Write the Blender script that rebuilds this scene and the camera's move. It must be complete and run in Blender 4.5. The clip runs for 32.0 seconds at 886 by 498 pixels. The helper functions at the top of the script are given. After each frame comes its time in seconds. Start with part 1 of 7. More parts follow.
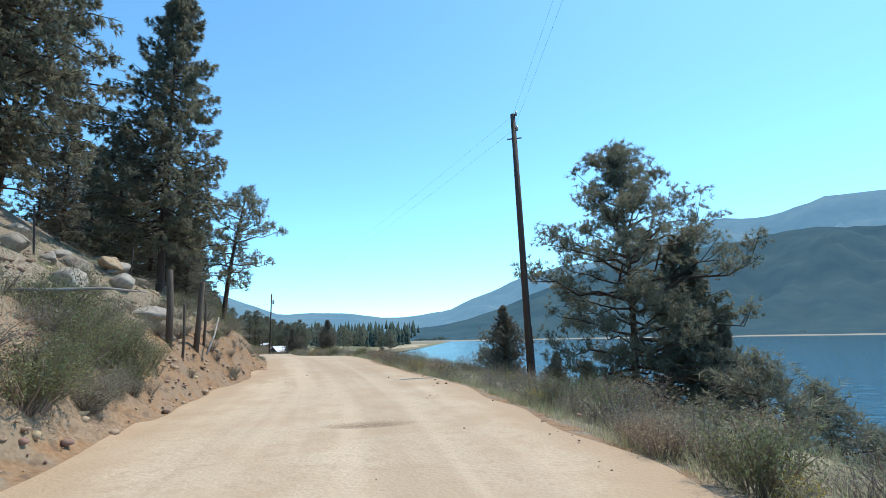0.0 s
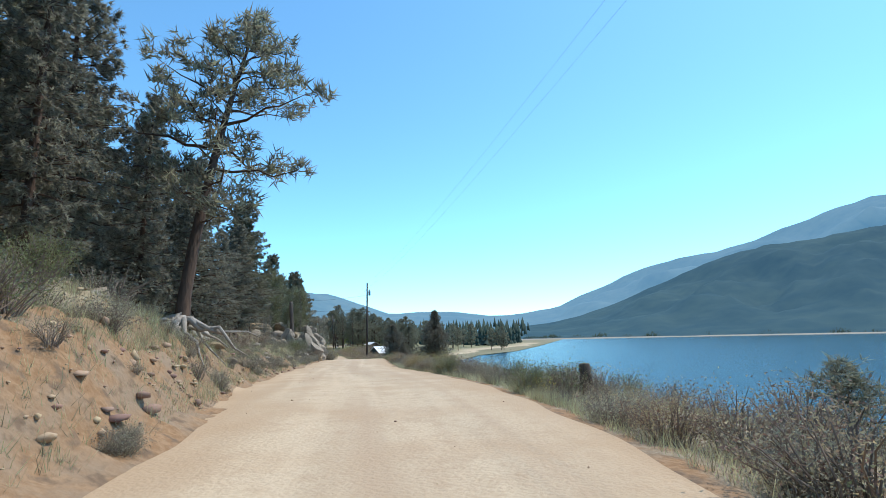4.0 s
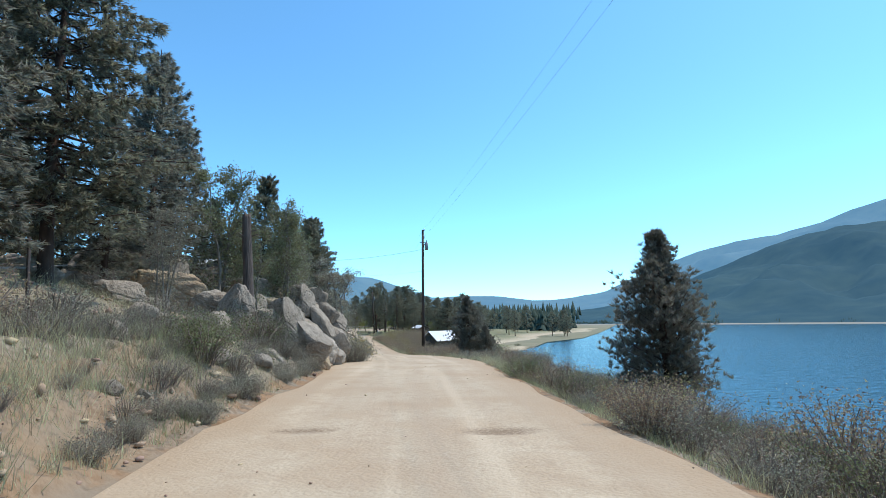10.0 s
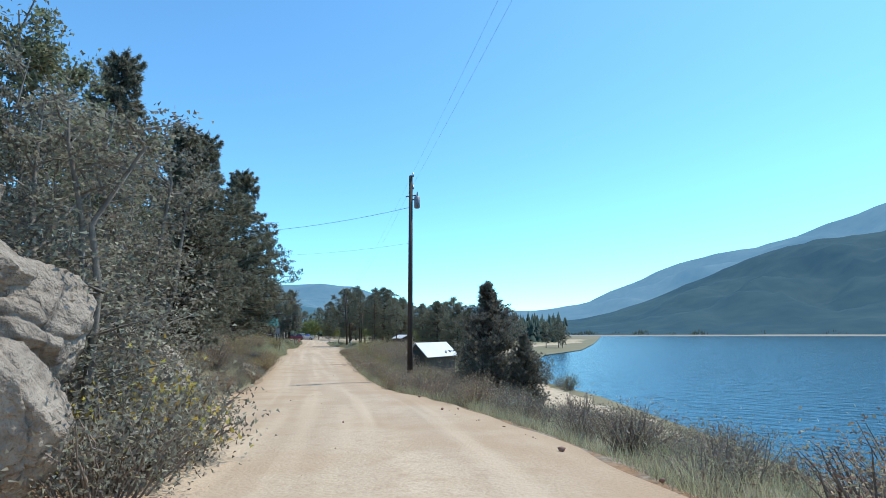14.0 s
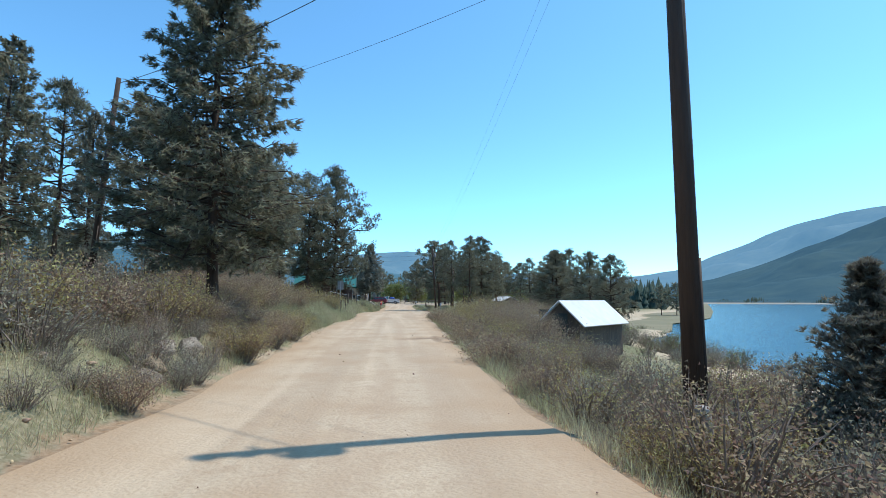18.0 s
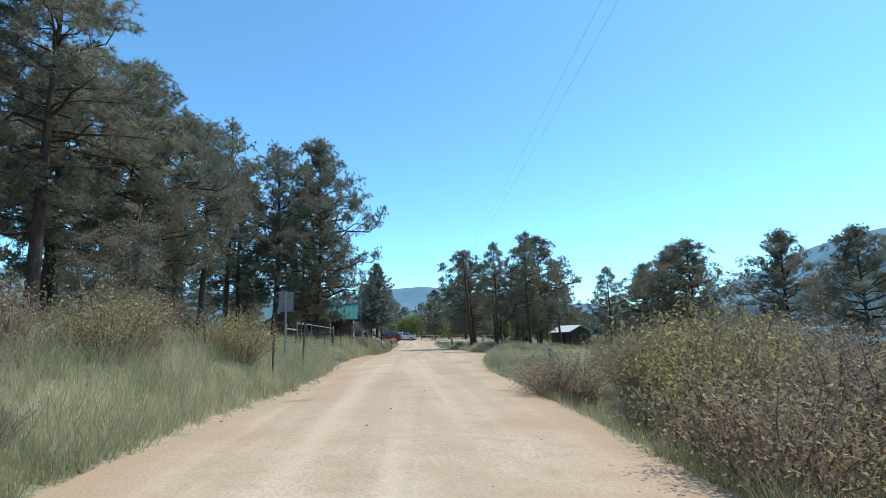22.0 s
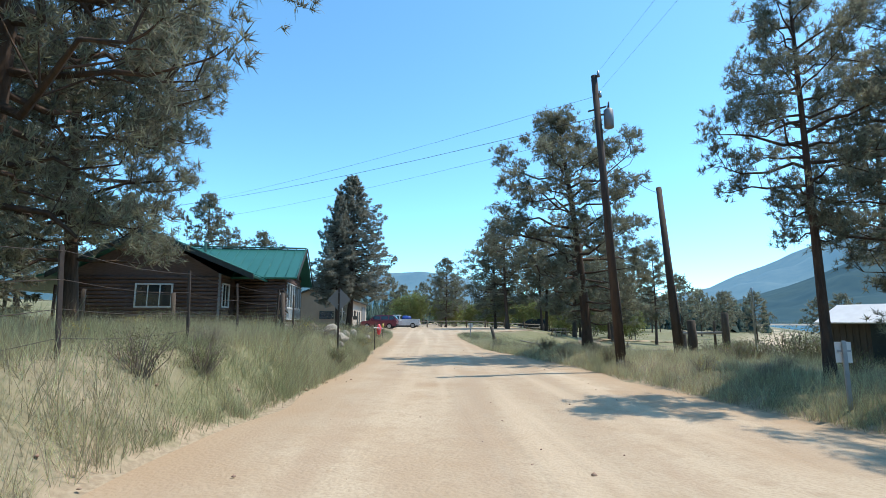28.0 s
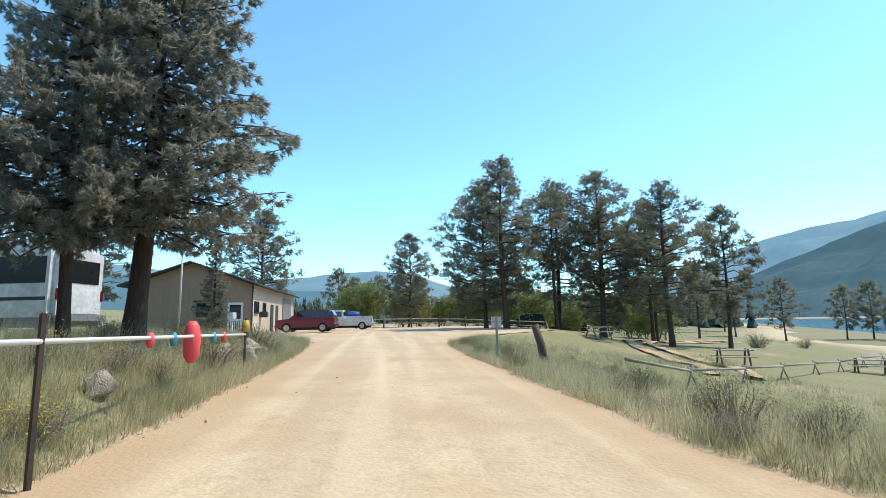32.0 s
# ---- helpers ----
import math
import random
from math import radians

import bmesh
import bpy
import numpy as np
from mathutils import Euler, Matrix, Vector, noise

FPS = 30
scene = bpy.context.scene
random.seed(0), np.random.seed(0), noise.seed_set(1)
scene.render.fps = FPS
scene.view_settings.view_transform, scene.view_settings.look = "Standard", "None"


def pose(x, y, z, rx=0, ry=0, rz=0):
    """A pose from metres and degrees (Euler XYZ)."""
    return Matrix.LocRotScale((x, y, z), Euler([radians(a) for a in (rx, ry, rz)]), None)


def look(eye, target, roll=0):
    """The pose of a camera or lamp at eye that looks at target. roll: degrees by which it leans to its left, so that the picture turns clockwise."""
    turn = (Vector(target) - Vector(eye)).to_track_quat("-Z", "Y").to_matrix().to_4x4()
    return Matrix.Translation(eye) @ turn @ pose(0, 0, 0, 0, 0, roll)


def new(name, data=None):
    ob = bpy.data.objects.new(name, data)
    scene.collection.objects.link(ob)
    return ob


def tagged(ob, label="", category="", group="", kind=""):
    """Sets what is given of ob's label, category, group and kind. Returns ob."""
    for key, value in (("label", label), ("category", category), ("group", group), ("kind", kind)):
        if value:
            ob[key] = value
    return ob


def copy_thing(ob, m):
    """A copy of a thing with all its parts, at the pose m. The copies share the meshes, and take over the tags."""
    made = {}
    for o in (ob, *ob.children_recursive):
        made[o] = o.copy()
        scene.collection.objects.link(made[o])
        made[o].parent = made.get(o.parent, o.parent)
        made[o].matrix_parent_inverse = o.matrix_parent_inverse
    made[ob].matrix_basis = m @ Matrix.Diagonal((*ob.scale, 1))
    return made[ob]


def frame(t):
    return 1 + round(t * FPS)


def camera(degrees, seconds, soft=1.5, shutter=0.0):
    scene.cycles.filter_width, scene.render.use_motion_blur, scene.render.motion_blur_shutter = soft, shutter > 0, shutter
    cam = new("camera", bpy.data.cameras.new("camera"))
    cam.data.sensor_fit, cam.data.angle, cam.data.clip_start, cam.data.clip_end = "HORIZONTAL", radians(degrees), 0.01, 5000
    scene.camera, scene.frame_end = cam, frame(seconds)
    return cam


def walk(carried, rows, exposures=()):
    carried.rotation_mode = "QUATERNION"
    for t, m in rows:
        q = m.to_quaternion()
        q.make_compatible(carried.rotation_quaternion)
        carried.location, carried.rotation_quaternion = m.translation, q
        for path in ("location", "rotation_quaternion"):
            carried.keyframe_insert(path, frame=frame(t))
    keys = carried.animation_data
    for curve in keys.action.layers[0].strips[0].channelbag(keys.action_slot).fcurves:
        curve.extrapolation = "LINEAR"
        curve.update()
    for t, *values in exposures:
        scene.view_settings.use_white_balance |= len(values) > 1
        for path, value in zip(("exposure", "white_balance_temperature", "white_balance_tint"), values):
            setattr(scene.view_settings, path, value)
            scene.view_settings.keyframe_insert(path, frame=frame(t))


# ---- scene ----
cam = camera(83, 32.0, 0.65)
PATH = [
    (0, (45.282, 86.448, 1.350), (44.817, 88.362, 1.697), -1.1),
    (0.5, (44.383, 88.753, 1.367), (43.866, 90.660, 1.678), -0.3),
    (1, (43.439, 91.083, 1.362), (42.867, 92.972, 1.685), -2.1),
    (1.5, (42.367, 93.295, 1.361), (41.716, 95.162, 1.664), 0.7),
    (2, (41.333, 95.468, 1.363), (40.654, 97.321, 1.687), -0.3),
    (2.5, (40.264, 97.635, 1.353), (39.557, 99.476, 1.685), -0.9),
    (3, (39.113, 99.860, 1.324), (38.366, 101.685, 1.660), -1.6),
    (3.5, (37.786, 102.128, 1.340), (36.988, 103.930, 1.685), -1.7),
    (5.5, (32.314, 110.166, 1.768), (31.312, 111.867, 2.089), -0.0),
    (6, (30.962, 112.021, 1.741), (29.927, 113.708, 2.027), -0.3),
    (6.5, (29.559, 113.876, 1.659), (28.497, 115.555, 1.889), -0.9),
    (7, (28.096, 115.759, 1.584), (27.021, 117.428, 1.828), -1.0),
    (7.5, (26.628, 117.589, 1.533), (25.553, 119.253, 1.806), -1.4),
    (8, (25.196, 119.367, 1.468), (24.126, 121.034, 1.740), -1.5),
    (8.5, (23.778, 121.201, 1.414), (22.718, 122.878, 1.661), -1.1),
    (9, (22.359, 123.069, 1.357), (21.326, 124.765, 1.594), -1.1),
    (9.5, (21.027, 124.797, 1.309), (20.018, 126.505, 1.569), -1.1),
    (10, (19.783, 126.489, 1.218), (18.779, 128.195, 1.508), -0.6),
    (10.5, (18.558, 128.232, 1.173), (17.561, 129.942, 1.457), -0.5),
    (11, (17.430, 129.970, 1.163), (16.470, 131.702, 1.444), -2.0),
    (11.5, (16.268, 131.706, 1.138), (15.317, 133.445, 1.408), 0.2),
    (12, (15.005, 133.487, 1.147), (14.073, 135.231, 1.447), 0.9),
    (12.5, (13.775, 135.332, 1.151), (12.868, 137.084, 1.478), 0.3),
    (13, (12.483, 137.257, 1.090), (11.593, 139.029, 1.352), 0.3),
    (13.5, (11.276, 139.189, 1.076), (10.384, 140.957, 1.356), -0.6),
    (14, (10.064, 141.070, 1.046), (9.124, 142.805, 1.375), -0.3),
    (14.5, (8.676, 142.963, 0.977), (7.684, 144.671, 1.292), 0.2),
    (16.5, (2.586, 150.426, 0.552), (1.444, 152.039, 0.856), 0.2),
    (17, (1.189, 152.084, 0.526), (0.011, 153.674, 0.818), 0.2),
    (17.5, (-0.385, 153.757, 0.406), (-1.599, 155.326, 0.660), 0.3),
    (18, (-1.977, 155.441, 0.246), (-3.207, 157.006, 0.447), 0.0),
    (18.5, (-3.705, 157.244, 0.124), (-4.939, 158.798, 0.375), -0.6),
    (19, (-5.553, 159.079, 0.002), (-6.796, 160.620, 0.282), -1.3),
    (19.5, (-7.523, 161.113, -0.022), (-8.778, 162.641, 0.274), -1.4),
    (20, (-9.447, 163.086, 0.013), (-10.714, 164.606, 0.304), -1.8),
    (20.5, (-11.462, 165.084, 0.103), (-12.731, 166.601, 0.402), -2.2),
    (21, (-13.483, 167.094, 0.131), (-14.742, 168.614, 0.453), -2.3),
    (21.5, (-15.441, 169.170, 0.112), (-16.700, 170.694, 0.417), -2.0),
    (22, (-17.375, 171.287, 0.104), (-18.630, 172.807, 0.443), -1.8),
    (22.5, (-19.379, 173.382, 0.086), (-20.653, 174.902, 0.342), -0.0),
    (23, (-21.378, 175.303, 0.116), (-22.638, 176.820, 0.447), -1.1),
    (23.5, (-23.335, 177.305, 0.172), (-24.602, 178.811, 0.530), -1.5),
    (24, (-25.270, 179.305, 0.191), (-26.549, 180.808, 0.515), -1.1),
    (24.5, (-27.253, 181.344, 0.197), (-28.540, 182.843, 0.508), -0.9),
    (25, (-29.315, 183.365, 0.181), (-30.602, 184.862, 0.501), -1.2),
    (25.5, (-31.404, 185.367, 0.118), (-32.702, 186.860, 0.412), -0.5),
    (27.5, (-39.230, 193.628, 0.154), (-40.508, 195.140, 0.438), -1.0),
    (28, (-41.179, 195.551, 0.115), (-42.438, 197.078, 0.400), -0.1),
    (28.5, (-43.074, 197.515, 0.047), (-44.295, 199.066, 0.367), 0.1),
    (29, (-45.012, 199.611, 0.005), (-46.193, 201.191, 0.333), 0.1),
    (29.5, (-46.943, 201.812, -0.013), (-48.083, 203.431, 0.268), 0.3),
    (30, (-48.726, 203.976, -0.106), (-49.817, 205.628, 0.182), -0.5),
    (30.5, (-50.511, 206.105, -0.063), (-51.580, 207.767, 0.242), -0.5),
    (31, (-52.213, 208.091, -0.112), (-53.279, 209.756, 0.188), -0.5),
    (31.5, (-53.988, 210.116, -0.093), (-55.076, 211.770, 0.191), -0.6),
    (32, (-55.883, 212.297, -0.115), (-57.005, 213.929, 0.167), -1.0),
]
walk(cam, [(t, look(eye, target, roll)) for t, eye, target, roll in PATH], [(0, 0.42, 6500, 10), (5, 0.42, 6400, 10), (7, 0.34, 6200, 10), (18, 0.34, 6250, 10), (22, 0.36, 6400, 10), (27, 0.44, 6500, 10), (29, 0.58, 6500, 10), (30.5, 0.58, 6550, 10), (32, 0.68, 7100, 10)])

# ---- light ----
SUN_AZ = math.atan2(0.585, 0.81)          # clockwise from +y
SUN_EL = radians(61)
sun = new("sun", bpy.data.lights.new("sun", "SUN"))
sun.data.energy, sun.data.angle, sun.data.color = 3.1, radians(0.6), (1.0, 0.93, 0.83)
sun.matrix_world = look((0, 150, 60), Vector((0, 150, 60)) - Vector((math.sin(SUN_AZ) * math.cos(SUN_EL), math.cos(SUN_AZ) * math.cos(SUN_EL), math.sin(SUN_EL))))
world = bpy.data.worlds.new("sky")
scene.world = world
world.use_nodes = True
wn, wl = world.node_tree.nodes, world.node_tree.links
sky = wn.new("ShaderNodeTexSky")
sky.sky_type, sky.sun_disc = "NISHITA", False
sky.sun_elevation, sky.sun_rotation = SUN_EL, SUN_AZ
sky.altitude, sky.air_density, sky.dust_density, sky.ozone_density = 2400, 1.0, 1.8, 2.0
wn["Background"].inputs["Strength"].default_value = 0.235
tint = wn.new("ShaderNodeMix")
tint.data_type, tint.blend_type = "RGBA", "MULTIPLY"
tint.inputs["Factor"].default_value = 1.0
tint.inputs["B"].default_value = (0.62, 0.98, 1.0, 1)
wl.new(sky.outputs["Color"], tint.inputs["A"])
wl.new(tint.outputs["Result"], wn["Background"].inputs["Color"])

# ---- small helpers ----
RNG = np.random.default_rng(7)


def mesh(name, verts, faces, mats=(), smooth=False):
    me = bpy.data.meshes.new(name)
    verts = np.asarray(verts, np.float32).reshape(-1, 3)
    if isinstance(faces, np.ndarray):
        n, k = faces.shape
        me.vertices.add(len(verts))
        me.vertices.foreach_set("co", verts.ravel())
        me.loops.add(n * k)
        me.loops.foreach_set("vertex_index", faces.astype(np.int32).ravel())
        me.polygons.add(n)
        me.polygons.foreach_set("loop_start", np.arange(0, n * k, k, dtype=np.int32))
        me.polygons.foreach_set("loop_total", np.full(n, k, np.int32))
        me.update(calc_edges=True)
    else:
        me.from_pydata(verts.tolist(), [], faces)
        me.update()
    for m in mats:
        me.materials.append(m)
    if smooth:
        me.polygons.foreach_set("use_smooth", np.ones(len(me.polygons), bool))
    return me


def part(name, me, material=None, parent=None, label="", at=None):
    """One mesh object, under a thing or under a part. me: a mesh or a bmesh."""
    if isinstance(me, bmesh.types.BMesh):
        bm, me = me, bpy.data.meshes.new(name)
        bm.to_mesh(me)
        bm.free()
    if material is not None and not me.materials:
        me.materials.append(material)
    ob = new(name, me)
    if parent is not None:
        ob.parent = parent
    if at is not None:
        ob.matrix_basis = at
    if label:
        tagged(ob, label)
    return ob


def thing(name, label, category, group="", kind="", at=None):
    ob = new(name)
    if at is not None:
        ob.matrix_basis = at
    return tagged(ob, label, category, group, kind)


def box(size, at=(0, 0, 0), bevel=0.0, turn=(0, 0, 0), bm=None, taper=1.0):
    """A bevelled block in a bmesh; its middle at 'at'."""
    bm = bm or bmesh.new()
    made = bmesh.ops.create_cube(bm, size=1.0)["verts"]
    for v in made:
        if taper != 1.0 and v.co.z > 0:
            v.co.x *= taper
            v.co.y *= taper
        v.co = Vector((v.co.x * size[0], v.co.y * size[1], v.co.z * size[2]))
    if bevel:
        edges = list({e for v in made for e in v.link_edges})
        made = list({v for f in bmesh.ops.bevel(bm, geom=edges, offset=bevel, segments=2, affect="EDGES")["faces"] for v in f.verts} | {v for v in made if v.is_valid})
    bmesh.ops.transform(bm, matrix=pose(*at, *turn), verts=made)
    return bm


def tube(points, radii, sides=8, bm=None, cap=True):
    """A tapered tube along points."""
    bm = bm or bmesh.new()
    pts = [Vector(p) for p in points]
    rings = []
    for i, p in enumerate(pts):
        d = (pts[min(i + 1, len(pts) - 1)] - pts[max(i - 1, 0)]).normalized()
        a = d.orthogonal().normalized() if abs(d.z) > 0.95 else d.cross(Vector((0, 0, 1))).normalized()
        b = d.cross(a)
        rings.append([bm.verts.new(p + radii[i] * (math.cos(k * math.tau / sides) * a + math.sin(k * math.tau / sides) * b)) for k in range(sides)])
    for r, s in zip(rings, rings[1:]):
        for k in range(sides):
            f = bm.faces.new((r[k], r[(k + 1) % sides], s[(k + 1) % sides], s[k]))
            f.smooth = True
    if cap:
        bm.faces.new(rings[0][::-1])
        bm.faces.new(rings[-1])
    return bm


def rod(a, b, r, r2=None, sides=8, bm=None):
    return tube([a, b], [r, r if r2 is None else r2], sides, bm)


# ---- materials ----
def material(name, color, rough=0.8, metal=0.0, second=None, scale=6.0, bump=0.0, bump_scale=30.0, island=0.0, coords="Object", detail=6.0, stretch=None, spec=0.4, trans=0.0, per_object=0.0):
    """Base colour that varies at two scales between color and second, with fine relief."""
    m = bpy.data.materials.new(name)
    m.use_nodes = True
    n, l = m.node_tree.nodes, m.node_tree.links
    p = n["Principled BSDF"]
    p.inputs["Roughness"].default_value, p.inputs["Metallic"].default_value = rough, metal
    p.inputs["Specular IOR Level"].default_value = spec
    second = second or tuple(c * 0.6 for c in color)
    tc = n.new("ShaderNodeTexCoord")
    src = tc.outputs[coords]
    if stretch:
        mp = n.new("ShaderNodeMapping")
        mp.inputs["Scale"].default_value = stretch
        l.new(src, mp.inputs["Vector"])
        src = mp.outputs["Vector"]
    a, b = n.new("ShaderNodeTexNoise"), n.new("ShaderNodeTexNoise")
    a.inputs["Scale"].default_value, a.inputs["Detail"].default_value = scale * 0.15, 4.0
    b.inputs["Scale"].default_value, b.inputs["Detail"].default_value = scale, detail
    l.new(src, a.inputs["Vector"])
    l.new(src, b.inputs["Vector"])
    add = n.new("ShaderNodeMath")
    add.operation = "ADD"
    l.new(a.outputs["Fac"], add.inputs[0])
    l.new(b.outputs["Fac"], add.inputs[1])
    mr = n.new("ShaderNodeMapRange")
    mr.inputs["From Min"].default_value, mr.inputs["From Max"].default_value = 0.7, 1.3
    l.new(add.outputs[0], mr.inputs["Value"])
    mix = n.new("ShaderNodeMix")
    mix.data_type = "RGBA"
    mix.inputs["A"].default_value, mix.inputs["B"].default_value = (*color, 1), (*second, 1)
    l.new(mr.outputs["Result"], mix.inputs["Factor"])
    out = mix.outputs["Result"]
    if island or per_object:
        hsv = n.new("ShaderNodeHueSaturation")
        ge = n.new("ShaderNodeNewGeometry" if island else "ShaderNodeObjectInfo")
        k = island or per_object
        for key, lo, hi in (("Hue", 0.5 - 0.06 * k, 0.5 + 0.04 * k), ("Value", 1 - 0.5 * k, 1 + 0.5 * k)):
            r = n.new("ShaderNodeMapRange")
            r.inputs["To Min"].default_value, r.inputs["To Max"].default_value = lo, hi
            l.new(ge.outputs["Random Per Island" if island else "Random"], r.inputs["Value"])
            l.new(r.outputs["Result"], hsv.inputs[key])
        l.new(out, hsv.inputs["Color"])
        out = hsv.outputs["Color"]
    l.new(out, p.inputs["Base Color"])
    if trans:
        tl, ms = n.new("ShaderNodeBsdfTranslucent"), n.new("ShaderNodeMixShader")
        ms.inputs["Fac"].default_value = trans
        l.new(out, tl.inputs["Color"])
        l.new(p.outputs["BSDF"], ms.inputs[1])
        l.new(tl.outputs["BSDF"], ms.inputs[2])
        l.new(ms.outputs["Shader"], n["Material Output"].inputs["Surface"])
    if bump:
        c = n.new("ShaderNodeTexNoise")
        c.inputs["Scale"].default_value, c.inputs["Detail"].default_value = bump_scale, 8.0
        l.new(src, c.inputs["Vector"])
        bp = n.new("ShaderNodeBump")
        bp.inputs["Strength"].default_value, bp.inputs["Distance"].default_value = min(1.0, bump), 0.05
        l.new(c.outputs["Fac"], bp.inputs["Height"])
        l.new(bp.outputs["Normal"], p.inputs["Normal"])
    return m


def rock_material(name, color, second):
    """Grained granite with lichen stains and dark joint cracks."""
    m = material(name, color, 0.92, second=second, scale=4.0, bump=1.0, bump_scale=16, coords="Object", spec=0.2)
    n, l = m.node_tree.nodes, m.node_tree.links
    p = n["Principled BSDF"]
    old = p.inputs["Base Color"].links[0].from_socket
    geo, warp = n.new("ShaderNodeNewGeometry"), n.new("ShaderNodeTexNoise")
    warp.inputs["Scale"].default_value = 1.5
    l.new(geo.outputs["Position"], warp.inputs["Vector"])
    add = n.new("ShaderNodeVectorMath")
    add.operation = "MULTIPLY_ADD"
    add.inputs[1].default_value = (0.55, 0.55, 0.55)
    l.new(warp.outputs["Color"], add.inputs[0])
    l.new(geo.outputs["Position"], add.inputs[2])
    vor = n.new("ShaderNodeTexVoronoi")
    vor.feature = "DISTANCE_TO_EDGE"
    vor.inputs["Scale"].default_value = 0.4
    l.new(add.outputs[0], vor.inputs["Vector"])
    r = n.new("ShaderNodeMapRange")
    r.inputs["From Min"].default_value, r.inputs["From Max"].default_value = -0.012, 0.011
    r.inputs["To Min"].default_value = 0.45
    l.new(vor.outputs["Distance"], r.inputs["Value"])
    mix = n.new("ShaderNodeMix")
    mix.data_type = "RGBA"
    mix.inputs["A"].default_value = (0.12, 0.10, 0.08, 1)
    l.new(r.outputs["Result"], mix.inputs["Factor"])
    l.new(old, mix.inputs["B"])
    l.new(mix.outputs["Result"], p.inputs["Base Color"])
    bump = [k for k in n if k.bl_idname == "ShaderNodeBump"][0]
    second_bump = n.new("ShaderNodeBump")
    second_bump.inputs["Strength"].default_value, second_bump.inputs["Distance"].default_value = 1.0, 0.08
    l.new(r.outputs["Result"], second_bump.inputs["Height"])
    l.new(bump.outputs["Normal"], second_bump.inputs["Normal"])
    l.new(second_bump.outputs["Normal"], p.inputs["Normal"])
    return m


M_BARK = material("pine_bark", (0.12, 0.075, 0.05), 0.95, second=(0.045, 0.032, 0.026), scale=9, bump=0.9, bump_scale=14, stretch=(1, 1, 0.25))
M_BARK_PALE = material("aspen_bark", (0.30, 0.27, 0.22), 0.85, second=(0.15, 0.13, 0.105), scale=8, bump=0.3)
M_NEEDLE = material("pine_needles", (0.275, 0.268, 0.18), 0.5, second=(0.165, 0.168, 0.118), scale=1.2, island=0.9, trans=0.6)
M_SPRUCE = material("spruce_needles", (0.295, 0.287, 0.218), 0.5, second=(0.175, 0.178, 0.138), scale=1.2, island=0.9, trans=0.6)
M_BLUESPRUCE = material("blue_spruce_needles", (0.36, 0.36, 0.295), 0.5, second=(0.245, 0.252, 0.205), scale=1.2, island=0.8, trans=0.5)
M_CEDAR = material("juniper_needles", (0.26, 0.235, 0.175), 0.6, second=(0.16, 0.155, 0.12), scale=2.0, island=0.8, trans=0.4)
M_LEAF = material("aspen_leaves", (0.25, 0.25, 0.13), 0.55, second=(0.16, 0.17, 0.09), scale=2.0, island=0.9, trans=0.45)
M_SAGE = material("sage_leaves", (0.34, 0.315, 0.235), 0.8, second=(0.21, 0.2, 0.145), scale=3.0, island=0.9, trans=0.4)
M_GOLD = material("turning_leaves", (0.44, 0.35, 0.14), 0.7, second=(0.27, 0.23, 0.115), scale=3.0, island=0.9, trans=0.45)
M_RUST = material("rust_leaves", (0.43, 0.315, 0.195), 0.8, second=(0.27, 0.22, 0.15), scale=3.0, island=0.9, trans=0.4)
M_GREEN = material("green_leaves", (0.24, 0.25, 0.12), 0.7, second=(0.15, 0.165, 0.08), scale=3.0, island=0.9, trans=0.45)
M_WILLOW = material("willow_leaves", (0.27, 0.29, 0.09), 0.7, second=(0.16, 0.19, 0.07), scale=1.0, island=0.7, trans=0.45)
M_TWIG = material("twigs", (0.3, 0.235, 0.185), 0.9, second=(0.17, 0.135, 0.11), scale=5)
M_GRASS = material("grass_blades", (0.58, 0.52, 0.335), 0.8, second=(0.255, 0.28, 0.14), scale=0.5, island=0.8, coords="Object", trans=0.5)
M_ROCK = rock_material("granite", (0.47, 0.395, 0.305), (0.215, 0.175, 0.135))
M_SNAG = material("weathered_bark", (0.17, 0.13, 0.105), 0.95, second=(0.06, 0.047, 0.04), scale=10, bump=1.0, bump_scale=26, stretch=(1, 1, 0.16))
M_ROCK_PALE = rock_material("pale_granite", (0.54, 0.48, 0.395), (0.30, 0.255, 0.205))
M_ROCK_WARM = rock_material("stained_granite", (0.55, 0.42, 0.26), (0.34, 0.24, 0.16))
M_WOOD_OLD = material("weathered_wood", (0.15, 0.115, 0.085), 0.9, second=(0.07, 0.055, 0.045), scale=12, bump=0.5, bump_scale=40, stretch=(1, 1, 0.12))
M_POLE = material("creosote_pole", (0.10, 0.068, 0.05), 0.85, second=(0.05, 0.036, 0.03), scale=14, bump=0.4, bump_scale=50, stretch=(1, 1, 0.08))
M_GREYWOOD = material("grey_rail_wood", (0.42, 0.38, 0.33), 0.9, second=(0.24, 0.21, 0.18), scale=10, bump=0.5, bump_scale=40)
M_STEEL = material("galvanised_steel", (0.45, 0.46, 0.47), 0.45, 0.8, second=(0.33, 0.34, 0.35), scale=8)
M_DARKSTEEL = material("rusty_post_steel", (0.10, 0.075, 0.06), 0.7, 0.4, second=(0.06, 0.05, 0.045), scale=20)
M_WIRE = material("wire", (0.06, 0.06, 0.065), 0.5, 0.5)
M_WHITE = material("white_paint", (0.75, 0.75, 0.73), 0.4, second=(0.62, 0.62, 0.60), scale=3)
M_LOG = material("dark_stained_log", (0.16, 0.095, 0.075), 0.7, second=(0.09, 0.055, 0.045), scale=5, bump=0.3, bump_scale=30, stretch=(1, 1, 4))
